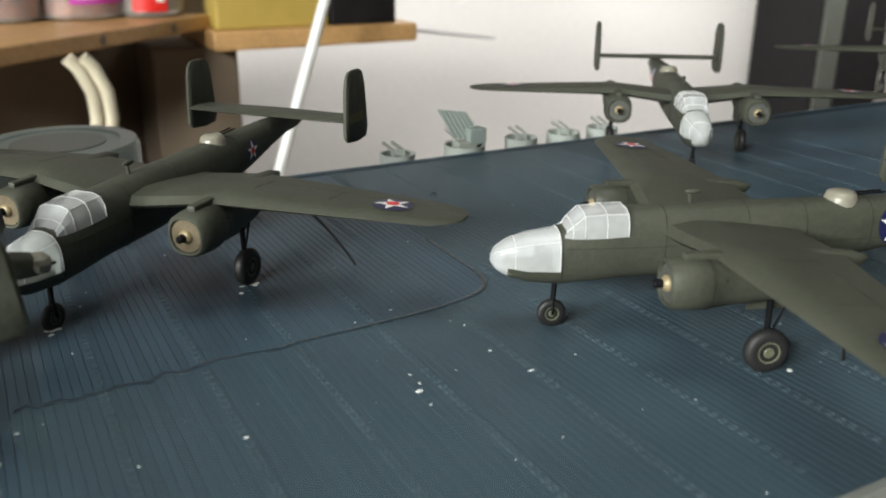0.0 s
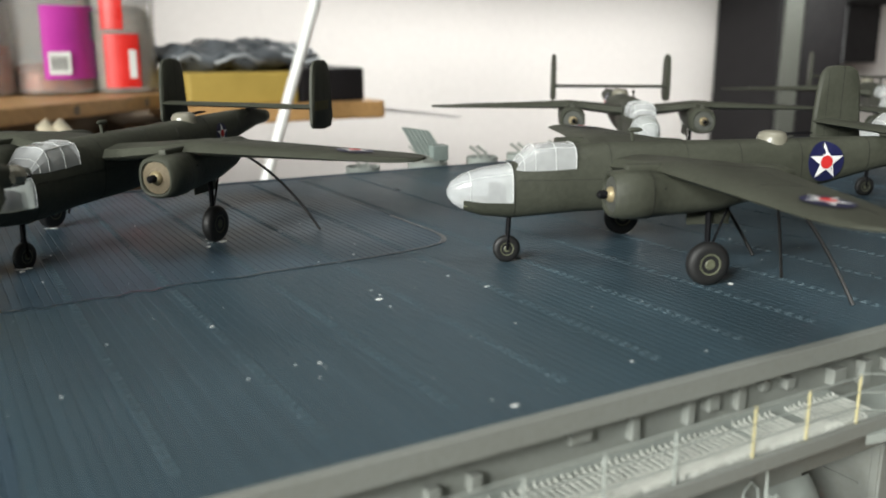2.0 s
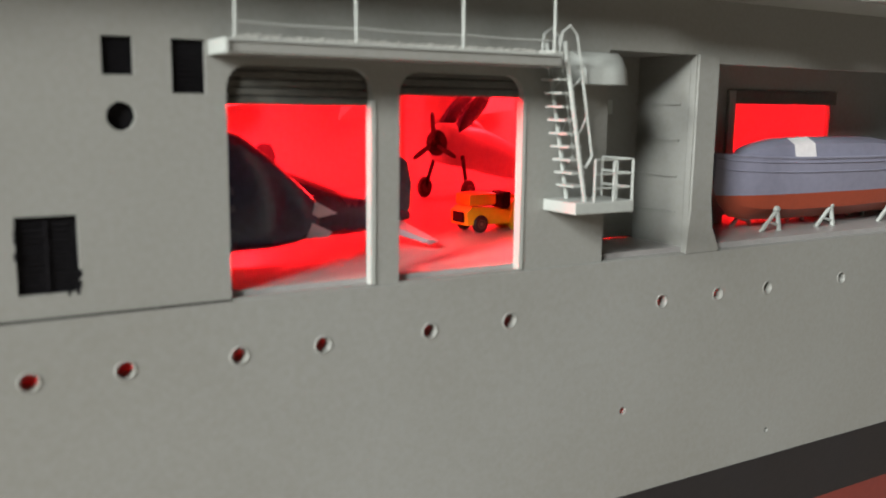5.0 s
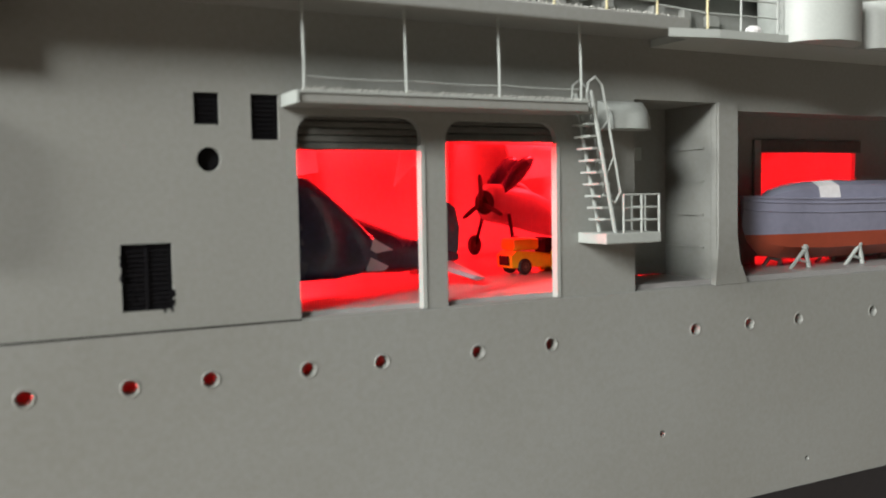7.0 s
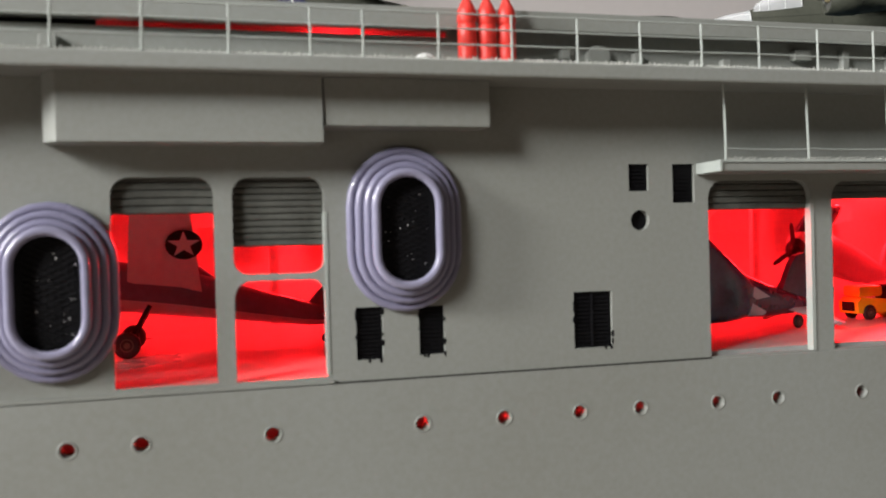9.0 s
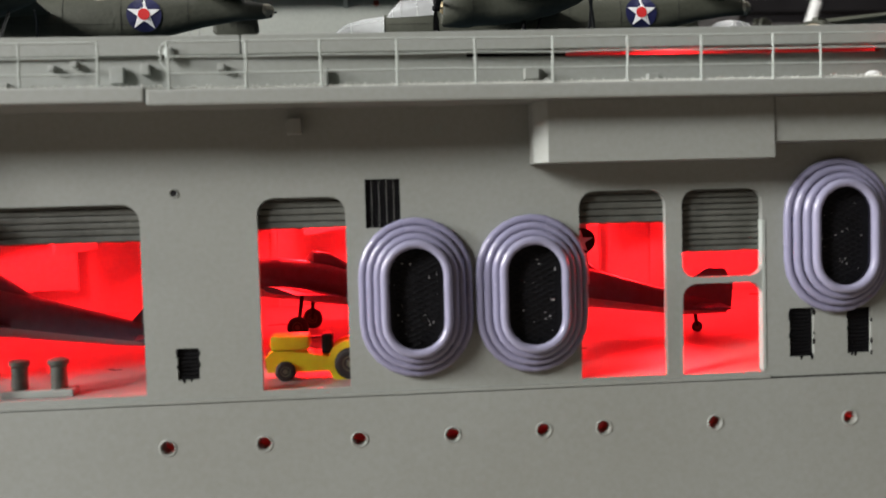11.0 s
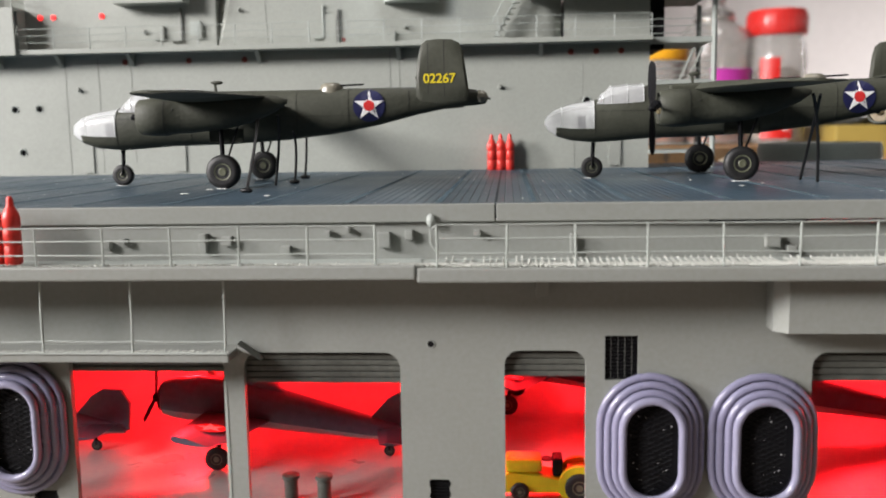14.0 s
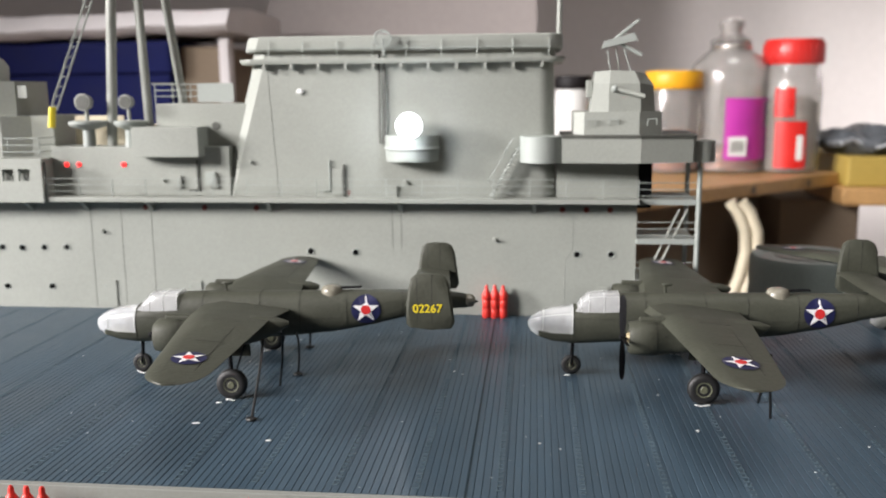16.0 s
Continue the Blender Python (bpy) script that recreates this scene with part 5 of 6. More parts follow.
fourth = bomber("olive drab twin-engine model bomber with bare propeller hubs", fin_top=28.6)
fourth.matrix_basis = park(153.6, 49.2, -21.3)
for x, y, a in ((234.0, 91.1, 57.1), (254.5, 59.5, -25.0), (360.0, 112.0, 45.0)):
    copy_thing(fourth, park(x, y, a))

# dried glue where the wheels stand
for px, py, deg in ((-74.5, 54.3, 3.4), (17.6, 60.4, 0.3), (92.0, 71.9, 41.1)):
    c, n = math.cos(radians(deg)), math.sin(radians(deg))
    for d, q in ((9.2, 0.0), (33.5, 16.7), (33.5, -16.7)):
        gx, gy = px + d * c + q * n, py + d * n - q * c
        gb = bmesh.new()
        for k in range(4):
            ball(gb, (gx + random.uniform(-1.5, 1.2), gy - random.uniform(0.5, 1.2), 0.05), random.uniform(0.22, 0.42), 8, (1.6, 0.8, 0.3))
        solid("glue_smear", gb, GLUE, "whitish dried glue at the foot of a wheel", "glue", "glue at the wheels")

# black tie-down cables from wings to deck
def at_plane(x, y, deg, d, s, z):
    c, n = math.cos(radians(deg)), math.sin(radians(deg))
    return (x + d * c + s * n, y + d * n - s * c, z)


TIES = [((-74.5, 54.3, 3.4, 40, 17, 12.0), (-32.7, 28.3)), ((-74.5, 54.3, 3.4, 43, 14, 13.0), (-32.9, 47.6)), ((-74.5, 54.3, 3.4, 44, 5, 10.0), (-31.0, 54.7)), ((-74.5, 54.3, 3.4, 44, -8, 14.0), (-33.6, 74.8)),
        ((18.2, 60.4, 0.5, 39.2, 33, 14.2), (62.0, 37.2)), ((18.2, 60.4, 0.5, 41.0, 31, 14.2), (61.8, 45.3)), ((18.2, 60.4, 0.5, 43, -16, 14), (59.0, 80.0)),
        ((92.0, 71.9, 41.1, 43, 16.4, 13.6), (146.6, 81.0)), ((92.0, 71.9, 41.1, 43, -16.4, 13.6), (110.5, 119.0)),
        ((153.6, 49.2, -21.3, 43, 16.4, 13.8), (187.4, 5.0)), ((153.6, 49.2, -21.3, 43, 15.5, 13.8), (190.5, 18.5)), ((153.6, 49.2, -21.3, 43, -14, 13.8), (197.8, 29.8))]
for (px, py, pa, d, s, z), (ex, ey) in TIES:
    top = at_plane(px, py, pa, d, s, z)
    pts = bow(top, (ex, ey, 0.1), (0.4, 0.3, 1.4), 10)
    solid("tie_down_cable", tube(bmesh.new(), pts, 0.26, 6), CABLE, "thin black tie-down cable from wing to deck", "cable", "tie-down cables")
for ex, ey in ((-32.7, 28.3), (-31.0, 54.7), (-33.6, 74.8)):
    solid("glue_lump", ball(bmesh.new(), (ex, ey, 0.35), 0.9, 10, (1.2, 1.0, 0.5)), CABLE, "black lump of glue at a cable foot", "glue lump", "glue lumps")

# ---- inside the hangar ----
def fighter(label, folded=False):
    t = thing("fighter_plane", (0, 0, 0), label, "model plane", "planes in the hangar")
    sec = [(-1.6, 10.2, 2.0), (-1.1, 10.2, 2.8), (1.2, 10.2, 3.4), (5.0, 10.1, 3.8), (6.2, 10.0, 3.7), (10.0, 9.6, 3.8), (14.0, 9.0, 3.7), (18.0, 8.1, 3.3), (24.0, 6.8, 2.7), (33.0, 4.9, 1.9), (41.0, 3.8, 0.8)]
    fb = loft(bmesh.new(), [oval(d, z, h, h * 0.85, 16) for d, z, h in sec])
    for f in fb.faces:
        f.material_index = 1 if f.normal.z < -0.25 else 0
    body = part("fuselage", fb, [SEABLUE, LIGHTGREY], t, "blue-grey fuselage with a pale belly", smooth=40)
    part("engine_face", lathe(bmesh.new(), [(2.2, -0.1), (1.0, -0.4), (0.6, -1.4), (0.1, -1.6)], (-1.6, 0, 10.2), 14, "x"), BLACKP, t)
    for a in (80, 200, 320):
        c, s = math.cos(radians(a)), math.sin(radians(a))
        part("propeller_blade", loft(bmesh.new(), [[(-2.7 + 0.15 * k, r * c - w * s * j, 10.2 + r * s + w * c * j) for k, j in ((0, 1), (1, 1), (1, -1), (0, -1))] for r, w in ((0.4, 0.3), (3.0, 0.5), (6.0, 0.35))]), BLACKP, t)
    part("canopy", loft(bmesh.new(), [oval(d, z, h, w, 14) for d, z, h, w in ((9.6, 12.7, 0.5, 0.5), (11.2, 13.1, 1.9, 1.4), (14.2, 12.6, 2.0, 1.5), (17.0, 11.2, 1.5, 1.2), (19.5, 10.0, 0.7, 0.7))]), SEABLUE, t, "dark framed canopy", smooth=40)
    part("windscreen", loft(bmesh.new(), [oval(d, z, h, w, 12) for d, z, h, w in ((9.2, 13.0, 0.3, 0.3), (10.6, 13.5, 1.6, 1.45), (11.2, 13.6, 1.75, 1.5))]), GLAZE, t, "clear windscreen", smooth=40)
    for sign in (1, -1):
        rings = []
        for s in (1.5, 8, 15, 21, 25, 27) if folded else (1.5, 6, 11, 15.5, 18.4, 19.6, 20.2):
            tip = max(0.0, s - (24 if folded else 17.6))
            ch = 11.5 - s * 0.20 - 0.8 * tip
            row = [(6.0 + s * (0.08 if folded else 0.0) + 0.3 * tip + ch * u, -sign * s, 7.4 + s * (0.07 if folded else 0.11) + 1.1 * v - 1.3 * (u - 0.4)) for u, v in ((0, 0), (0.1, 0.45), (0.4, 0.5), (1, 0.05), (1, -0.05), (0.4, -0.4), (0.1, -0.35))]
            if folded:
                row = [(x, -sign * (2.0 + (abs(y) - 2.0) * 0.35), z + (abs(y) - 2.0) * 0.9) for x, y, z in row]
            rings.append(row)
        wb = loft(bmesh.new(), rings)
        for f in wb.faces:
            f.material_index = 1 if folded or f.normal.z < -0.3 else 0
        part("wing", wb, [SEABLUE, LIGHTGREY], t, "blue-grey wing with a pale underside", smooth=35)
        part("tailplane", loft(bmesh.new(), [[(34.0 + 0.15 * s + (6 - 0.25 * s) * u, -sign * s, 4.8 + 0.5 * v) for u, v in ((0, 0), (0.3, 0.5), (1, 0), (0.3, -0.5))] for s in (0.3, 4, 8)]), SEABLUE, t)
        part("gear_leg", R((6.4 if folded else 9.0, -sign * 5.9, 1.8), (9.6, -sign * 4.6, 7.4), 0.35, 6), BLACKP, t)
        wheel(t, "main_wheel", 6.4 if folded else 9.0, -sign * 6.2, 1.9, 0.9)
        if folded:
            def put(u, v, l, sg=sign):
                s = 11.6 + v * 0.9
                return (14.6 + u, -sg * (2.0 + (s - 2.0) * 0.35) - sg * (l + 0.45), 7.2 + s * 0.03 + (s - 2.0) * 0.9)
            disc = part("roundel", decal(circle(0, 0, 2.6, 20), put, 0.3), BLACKP, t, "dark disc with a grey star")
            part("star", decal(star(2.4), put, 0.36), LIGHTGREY, disc)
        else:
            def put(u, v, l, sg=sign):
                s = 13.0 + u
                d = 10.4 - v
                return (d, -sg * s, 7.4 + s * 0.11 + 0.50 - 1.3 * ((d - 6.0) / (11.5 - s * 0.2) - 0.4) + l)
            disc = part("roundel", decal(circle(0, 0, 2.4, 20), put, 0.12), RED, t, "faded red disc with a white star")
            part("star", decal(star(2.3), put, 0.18), WHITE, disc)
    part("tail_fin", prism([(32.0, 5.4), (35.8, 9.6), (37.8, 10.8), (40.8, 10.6), (42.2, 8.2), (41.8, 3.6), (38.0, 3.2)], -0.35, 0.35), SEABLUE, t)
    part("tail_strut", R((36.0, 0, 0.9), (35.6, 0, 4.0), 0.3, 6), BLACKP, t)
    wheel(t, "tail_wheel", 36.0, 0.0, 0.9, 0.5)
    return t


fp = fighter("blue-grey model fighter with black propeller on the hangar floor")
fp.matrix_basis = pose(-45.4 * MM, 23.4 * MM, FLOOR_Z * MM, 0, 0, 2)
fq = fighter("blue-grey model fighter with folded wings marked by a star", folded=True)
fq.matrix_basis = pose(42.0 * MM, 36.0 * MM, FLOOR_Z * MM, 0, 0, 0)
for x, y, a, f in ((-96.0, 24.0, 3, fp), (126.0, 70.0, 30, fq), (2.0, 54.0, -8, fp)):
    copy_thing(f, pose(x * MM, y * MM, FLOOR_Z * MM, 0, 0, a))


def tail_down_fighter(label, skin, raised):
    """A larger fighter that sits on its tail, wings folded back or raised."""
    t = thing("fighter_plane", (0, 0, 0), label, "model plane", "planes in the hangar")
    part("fuselage", loft(bmesh.new(), [oval(d, z, h, h * 0.78, 18) for d, z, h in ((0.0, 11.6, 2.6), (0.6, 11.6, 3.6), (2.0, 11.5, 4.1), (7.0, 11.0, 4.4), (14.0, 10.0, 4.6), (21.0, 8.4, 4.4), (28.0, 6.7, 3.9), (36.0, 5.1, 2.7), (43.0, 4.2, 1.6), (48.0, 4.0, 0.6))]), skin, t, smooth=45)
    part("engine_face", lathe(bmesh.new(), [(2.6, -0.1), (1.2, -0.5), (0.7, -1.6), (0.1, -1.9)], (0.0, 0, 11.6), 16, "x"), BLACKP, t)
    for a in (86, 206, 326):
        c, n = math.cos(radians(a)), math.sin(radians(a))
        part("propeller_blade", loft(bmesh.new(), [[(-1.2 + 0.2 * k, r * c - w * n * j, 11.6 + r * n + w * c * j) for k, j in ((0, 1), (1, 1), (1, -1), (0, -1))] for r, w in ((0.5, 0.35), (3.0, 0.5), (5.0, 0.5), (6.0, 0.25))]), BLACKP, t, "black propeller blade")
    part("canopy", loft(bmesh.new(), [oval(d, z, h, w, 14) for d, z, h, w in ((9.0, 14.2, 0.6, 0.6), (10.6, 14.4, 2.0, 1.5), (14.0, 13.6, 2.1, 1.6), (18.0, 12.0, 1.4, 1.2), (21.0, 10.8, 0.7, 0.7))]), skin, t, "dark framed canopy", smooth=40)
    for sign in (1, -1):
        y = -sign * 5.4
        if raised:
            part("wing", loft(bmesh.new(), [oval(d, z, h, 0.8, 14, y * 0.4) for d, z, h in ((3.6, 13.6, 0.6), (5.0, 15.0, 1.6), (8.0, 17.0, 2.3), (11.5, 19.0, 2.4), (14.0, 20.3, 1.7), (15.0, 20.9, 0.5))]), DARKBLUE, t, "dark blue wing folded up over the fuselage", smooth=50)
        else:
            wing = part("wing", loft(bmesh.new(), [oval(d, z, h, w, 16, y) for d, z, h, w in ((5.0, 9.6, 5.6, 0.4), (6.0, 9.8, 6.6, 1.0), (12.0, 10.0, 7.0, 1.2), (17.0, 9.4, 6.4, 1.2), (21.0, 8.0, 5.1, 1.1), (24.5, 6.8, 3.6, 0.9), (27.0, 6.0, 2.2, 0.6), (27.8, 5.9, 1.5, 0.3))]), DARKBLUE, t, "dark blue wing folded back along the fuselage", smooth=60)
            part("wing_tip", prism([(26.4, 6.4), (27.0, 7.8), (30.2, 6.2), (27.4, 5.9)], y - 0.7, y + 0.5), LIGHTGREY, wing, "pale pointed wing tip")
            part("wing_tip", prism([(25.6, 3.6), (26.4, 5.4), (29.4, 4.0), (28.6, 3.5)], y - 0.7, y + 0.5), LIGHTGREY, wing)
        part("tailplane", loft(bmesh.new(), [[(d + ch * u, -sign * q, z + 0.35 * v) for u, v in ((0, 0), (0.3, 1), (1, 0), (0.3, -1))] for q, d, ch, z in ((0.4, 40.0, 6.0, 3.6), (4.0, 42.0, 4.6, 2.3), (7.0, 44.4, 2.6, 1.2))]), LIGHTGREY if not raised else skin, t, "pale tailplane" if not raised else "")
        part("gear_leg", R((3.4, -sign * 5.2, 2.0), (4.2, -sign * 3.4, 9.0), 0.4, 6), BLACKP, t)
        wheel(t, "main_wheel", 3.4, -sign * 5.4, 2.2, 1.1)
    part("tail_fin", prism([(39.4, 5.0), (42.4, 10.4), (43.8, 11.9), (45.8, 12.3), (47.4, 11.4), (48.2, 8.4), (47.9, 5.0), (46.4, 3.4)], -0.5, 0.5), skin, t, "dark rounded tail fin" if not raised else "")
    wheel(t, "tail_wheel", 44.6, 0.0, 1.1, 0.6)
    return t


big = tail_down_fighter("dark blue model fighter with wings folded back by the opening", DARKBLUE, False)
big.matrix_basis = pose(110.0 * MM, 7.6 * MM, FLOOR_Z * MM, 0, 0, 16)
pale = tail_down_fighter("pale grey model fighter with dark wings folded up", LIGHTGREY, True)
pale.matrix_basis = pose(187.4 * MM, 66.0 * MM, FLOOR_Z * MM, 0, 0, 24)


def tractor():
    t = thing("aircraft_tug", (0, 0, 0), "bright yellow toy aircraft tug with black wheels", "tug", "yellow tugs")
    part("chassis", prism([(-2.2, 1.2), (-2.4, 3.2), (-1.4, 4.0), (3.4, 3.6), (6.0, 3.0), (7.2, 4.4), (9.8, 4.6), (11.4, 3.0), (11.2, 1.2)], -2.2, 2.2), TUG, t)
    part("bonnet", B(-1.8, 3.4, -2.0, 2.0, 4.0, 6.0, bevel=0.6), TUG, t, "yellow rounded bonnet", smooth=40)
    part("seat", B(5.0, 6.4, -1.6, 1.6, 3.4, 6.0, bevel=0.25), BLACKP, t, "black driver's seat")
    part("steering_wheel", lathe(bmesh.new(), [(0.9, 0), (1.1, 0.1), (0.9, 0.2)], (4.2, 0, 5.4), 14), BLACKP, t)
    part("grille", B(-2.5, -2.3, -1.4, 1.4, 1.6, 3.2), BLACKP, t)
    for y in (-1.9, 1.9):
        part("mudguard", lathe(bmesh.new(), [(2.5, -0.5), (3.0, -0.4), (3.0, 0.4), (2.5, 0.5)], (8.7, y, 2.2), 18, "y"), TUG, t, smooth=40)
        wheel(t, "rear_wheel", 8.7, y * 1.18, 2.1, 1.1)
        wheel(t, "front_wheel", 0.2, y * 1.1, 1.35, 0.9)
    return t


tug = tractor()
tug.matrix_basis = pose(11.6 * MM, 9.6 * MM, FLOOR_Z * MM, 0, 0, 0)
copy_thing(tug, pose(170.6 * MM, 26.8 * MM, FLOOR_Z * MM, 0, 0, 3))
bol = thing("mooring_bollard", (-18.5, 4.8, FLOOR_Z), "pair of grey mooring bollards on a pale base plate", "bollard")
part("base_plate", B(-23.0, -14.2, 3.6, 6.2, FLOOR_Z, FLOOR_Z + 0.9, bevel=0.15), PALE, bol)
for x in (-21.0, -16.2):
    part("bollard_post", lathe(bmesh.new(), [(1.0, 0), (0.95, 2.8), (1.25, 3.1), (1.25, 3.6), (0.8, 3.8)], (x, 4.9, FLOOR_Z + 0.9), 16), SHUTTER, bol, smooth=40)

# motor launch in its bay
boat = thing("motor_launch", (222, 8, -44.4), "lilac-grey motor launch with a red bottom on white cradles", "boat")
YC = 9.2
def hull_ring(x, half, keel, gun):
    return [(x, YC - half, gun), (x, YC - half * 0.96, gun - 2.4), (x, YC - half * 0.72, keel + 2.0), (x, YC, keel), (x, YC + half * 0.72, keel + 2.0), (x, YC + half * 0.96, gun - 2.4), (x, YC + half, gun)]
SHEER = ((203.9, 0.3, -36.6, -31.4), (205.0, 1.1, -39.0, -31.5), (207.6, 2.4, -41.3, -31.7), (212.0, 3.7, -42.0, -31.9), (220.0, 4.5, -42.4, -32.1), (236.0, 4.7, -42.4, -32.2), (252.0, 4.2, -42.0, -32.0), (259.0, 3.6, -41.6, -31.8))
bm = loft(bmesh.new(), [hull_ring(*s) for s in SHEER])
bmesh.ops.bisect_plane(bm, geom=bm.verts[:] + bm.edges[:] + bm.faces[:], plane_co=(0, 0, -37.8), plane_no=(0, 0, 1))
for f in bm.faces:
    f.material_index = 1 if f.calc_center_median().z < -37.8 else 0
part("boat_hull", bm, [BOATGREY, BOATRED], boat, "lilac-grey topsides over red oxide bottom", smooth=30)
for drop in (0.7, 2.2):
    part("rubbing_strake", tube(bmesh.new(), [(x, YC - h * (0.99 if drop < 1 else 0.965) - 0.06, g - drop) for x, h, k, g in SHEER], 0.14, 5), BOATGREY, boat)
part("gunwale", tube(bmesh.new(), [(x, YC - h, g + 0.05) for x, h, k, g in SHEER], 0.22, 6), BOATGREY, boat)
part("gunwale", tube(bmesh.new(), [(x, YC + h, g + 0.05) for x, h, k, g in SHEER], 0.22, 6), BOATGREY, boat)
part("deck_cover", loft(bmesh.new(), [[(x, YC - w, -32.2), (x, YC - w * 0.86, -32.2 + h * 0.66), (x, YC - w * 0.4, -32.2 + h * 0.95), (x, YC + w * 0.4, -32.2 + h * 0.95), (x, YC + w * 0.86, -32.2 + h * 0.66), (x, YC + w, -32.2)] for x, w, h in ((208.6, 0.9, 0.6), (210.6, 2.2, 1.9), (214.0, 2.9, 2.7), (217.0, 3.3, 3.2), (224.0, 3.5, 3.5), (240.0, 3.5, 3.4), (254.0, 3.0, 1.8))]), BOATGREY, boat, "lilac-grey canvas cover", smooth=40)
part("white_patch", loft(bmesh.new(), [[(x, YC - w - 0.04, -32.0), (x, YC - w * 0.86 - 0.08, -32.2 + h * 0.66 + 0.06), (x, YC - w * 0.4, -32.2 + h * 0.95 + 0.1)] for x, w, h in ((218.6, 3.36, 3.29), (223.6, 3.5, 3.49))], closed=False), WHITE, boat, "white square patch")
for x in (215.4, 229.0, 246.0):
    cr = part("cradle", B(x - 4.4, x + 1.6, 5.2, 13.2, -44.4, -44.0), GREY, boat, "white boat cradle")
    for y in (6.2, 12.2):
        part("cradle_arm", R((x - 3.8, y, -43.9), (x, y, -40.4), 0.34, 6), PALE, cr)
        part("cradle_arm", R((x + 1.0, y, -43.9), (x, y, -40.4), 0.40, 6), PALE, cr)
        part("cradle_arm", R((x - 1.8, y, -42.2), (x + 0.7, y, -42.8), 0.26, 6), PALE, cr)
        part("cradle_pad", ball(bmesh.new(), (x, y, -40.2), 0.75, 10, (1.0, 0.7, 0.8)), PALE, cr, smooth=60)

solid("orange_pole", R((221.0, 30.0, -37.0), (228.5, 30.0, -22.0), 0.5, 8), TUG, "yellow-orange pole leaning in the hangar behind the boat", "pole")

# gun tubs on the port platform
def gun_tub(x, y, z, r, h, name, label, guns):
    t = thing(name, (x, y, z), label, "gun tub", "gun tubs")
    part("tub_wall", lathe(bmesh.new(), [(r, 0), (r, h), (r - 0.5, h), (r - 0.5, 0.5), (0.1, 0.5)], (x, y, z), 28), PALE, t, smooth=40)
    part("pedestal", R((x, y, z + 0.5), (x, y, z + h * 0.8), r * 0.3, 10), ISLAND, t)
    if guns:
        part("gun_body", B(x - r * 0.5, x + r * 0.5, y - r * 0.35, y + r * 0.35, z + h * 0.7, z + h * 0.7 + 2.2, bevel=0.2), ISLAND, t)
        for k in range(4):
            part("barrel", R((x - r * 0.36 + r * 0.24 * k, y, z + h + 1.0), (x - r * 0.36 + r * 0.24 * k - 3.4, y + 1.0, z + h + 4.2), 0.22, 6), ISLAND, t)
        low, high = z + h + 1.0, z + h + 9.4
        sh = part("gun_shield", loft(bmesh.new(), [[(x - 3.6, y - 0.2, low + 1.2), (x + 6.0, y - 0.2, low - 0.6), (x + 6.0, y + 0.2, low - 0.6), (x - 3.6, y + 0.2, low + 1.2)],
                                                 [(x - 7.0, y + 1.8, high), (x + 1.4, y + 1.8, high - 1.4), (x + 1.4, y + 2.2, high - 1.4), (x - 7.0, y + 2.2, high)]]), TINGREEN, t, "pale green ribbed shield")
        for k in range(7):
            part("shield_rib", R((x - 3.4 + 1.5 * k, y - 0.4, low + 1.1 - 0.28 * k), (x - 6.8 + 1.33 * k, y + 1.6, high - 0.1 - 0.22 * k), 0.16, 5), PALE, sh)
        part("gun_mount", B(x + 0.5, x + 5.5, y - 2.0, y + 2.0, z + h, z + h + 4.2, bevel=0.4), TINGREEN, t)
    return t


gun_tub(199.0, -8.0, -9.9, 7.0, 7.4, "gun_tub", "pale round gun tub on the catwalk platform", False)
gun_tub(213.4, -7.5, -9.9, 6.0, 6.8, "gun_tub", "pale round gun tub on the catwalk platform", False)
for x, y, r, g in ((186.0, 146.5, 4.4, False), (206.0, 147.5, 5.4, True), (224.0, 148.0, 4.4, False), (238.0, 148.0, 4.6, False), (252.0, 148.5, 4.4, False)):
    part("tub_sponson", B(x - r, x + r, 139.0, y + r, -4.4, -3.4), GREY, deck)
    gun_tub(x, y, -3.4, r, 4.0, "gun_tub", "pale grey gun tub at the starboard deck edge", g)
    for k in range(2 if not g else 0):
        solid("small_gun", tube(bmesh.new(), [(x - 1.2 + 2.4 * k, y, -2.9), (x - 1.2 + 2.4 * k, y, 1.6), (x - 3.8 + 2.4 * k, y + 0.6, 3.6)], 0.4, 6), ISLAND, "small grey gun in a tub at the deck edge", "gun", "small guns")

# ---- things round the ship ----
can = thing("round_tin", (111, 181, TABLE_Z), "grey-green round tin with a flat grey lid", "tin")
part("tin_body", lathe(bmesh.new(), [(18.4, 0), (18.9, 1), (18.9, 129.6), (18.2, 131.4), (14.4, 131.5), (14.0, 130.9), (0.2, 130.9)], (111, 181, TABLE_Z), 48), TINGREEN, can, smooth=40)
part("tin_centre", lathe(bmesh.new(), [(11.0, 0), (11.0, 0.3), (0.2, 0.3)], (111, 181, TABLE_Z + 130.9), 32), GREY, can, "grey lid disc")

shelf = thing("wooden_shelf", (160, 520, TABLE_Z), "rough pine board lying on a brown cloth stack behind the ship", "shelf")
PLANK_TOP = -2.0
plank_bm = slab([(246, 560), (70, 392), (-15, 481), (161, 649)], PLANK_TOP - 9.5, PLANK_TOP)
bmesh.ops.bevel(plank_bm, geom=plank_bm.edges[:], offset=1.2, segments=2, affect="EDGES", profile=0.6)
part("board", plank_bm, WOOD, shelf, "pine board with knots")
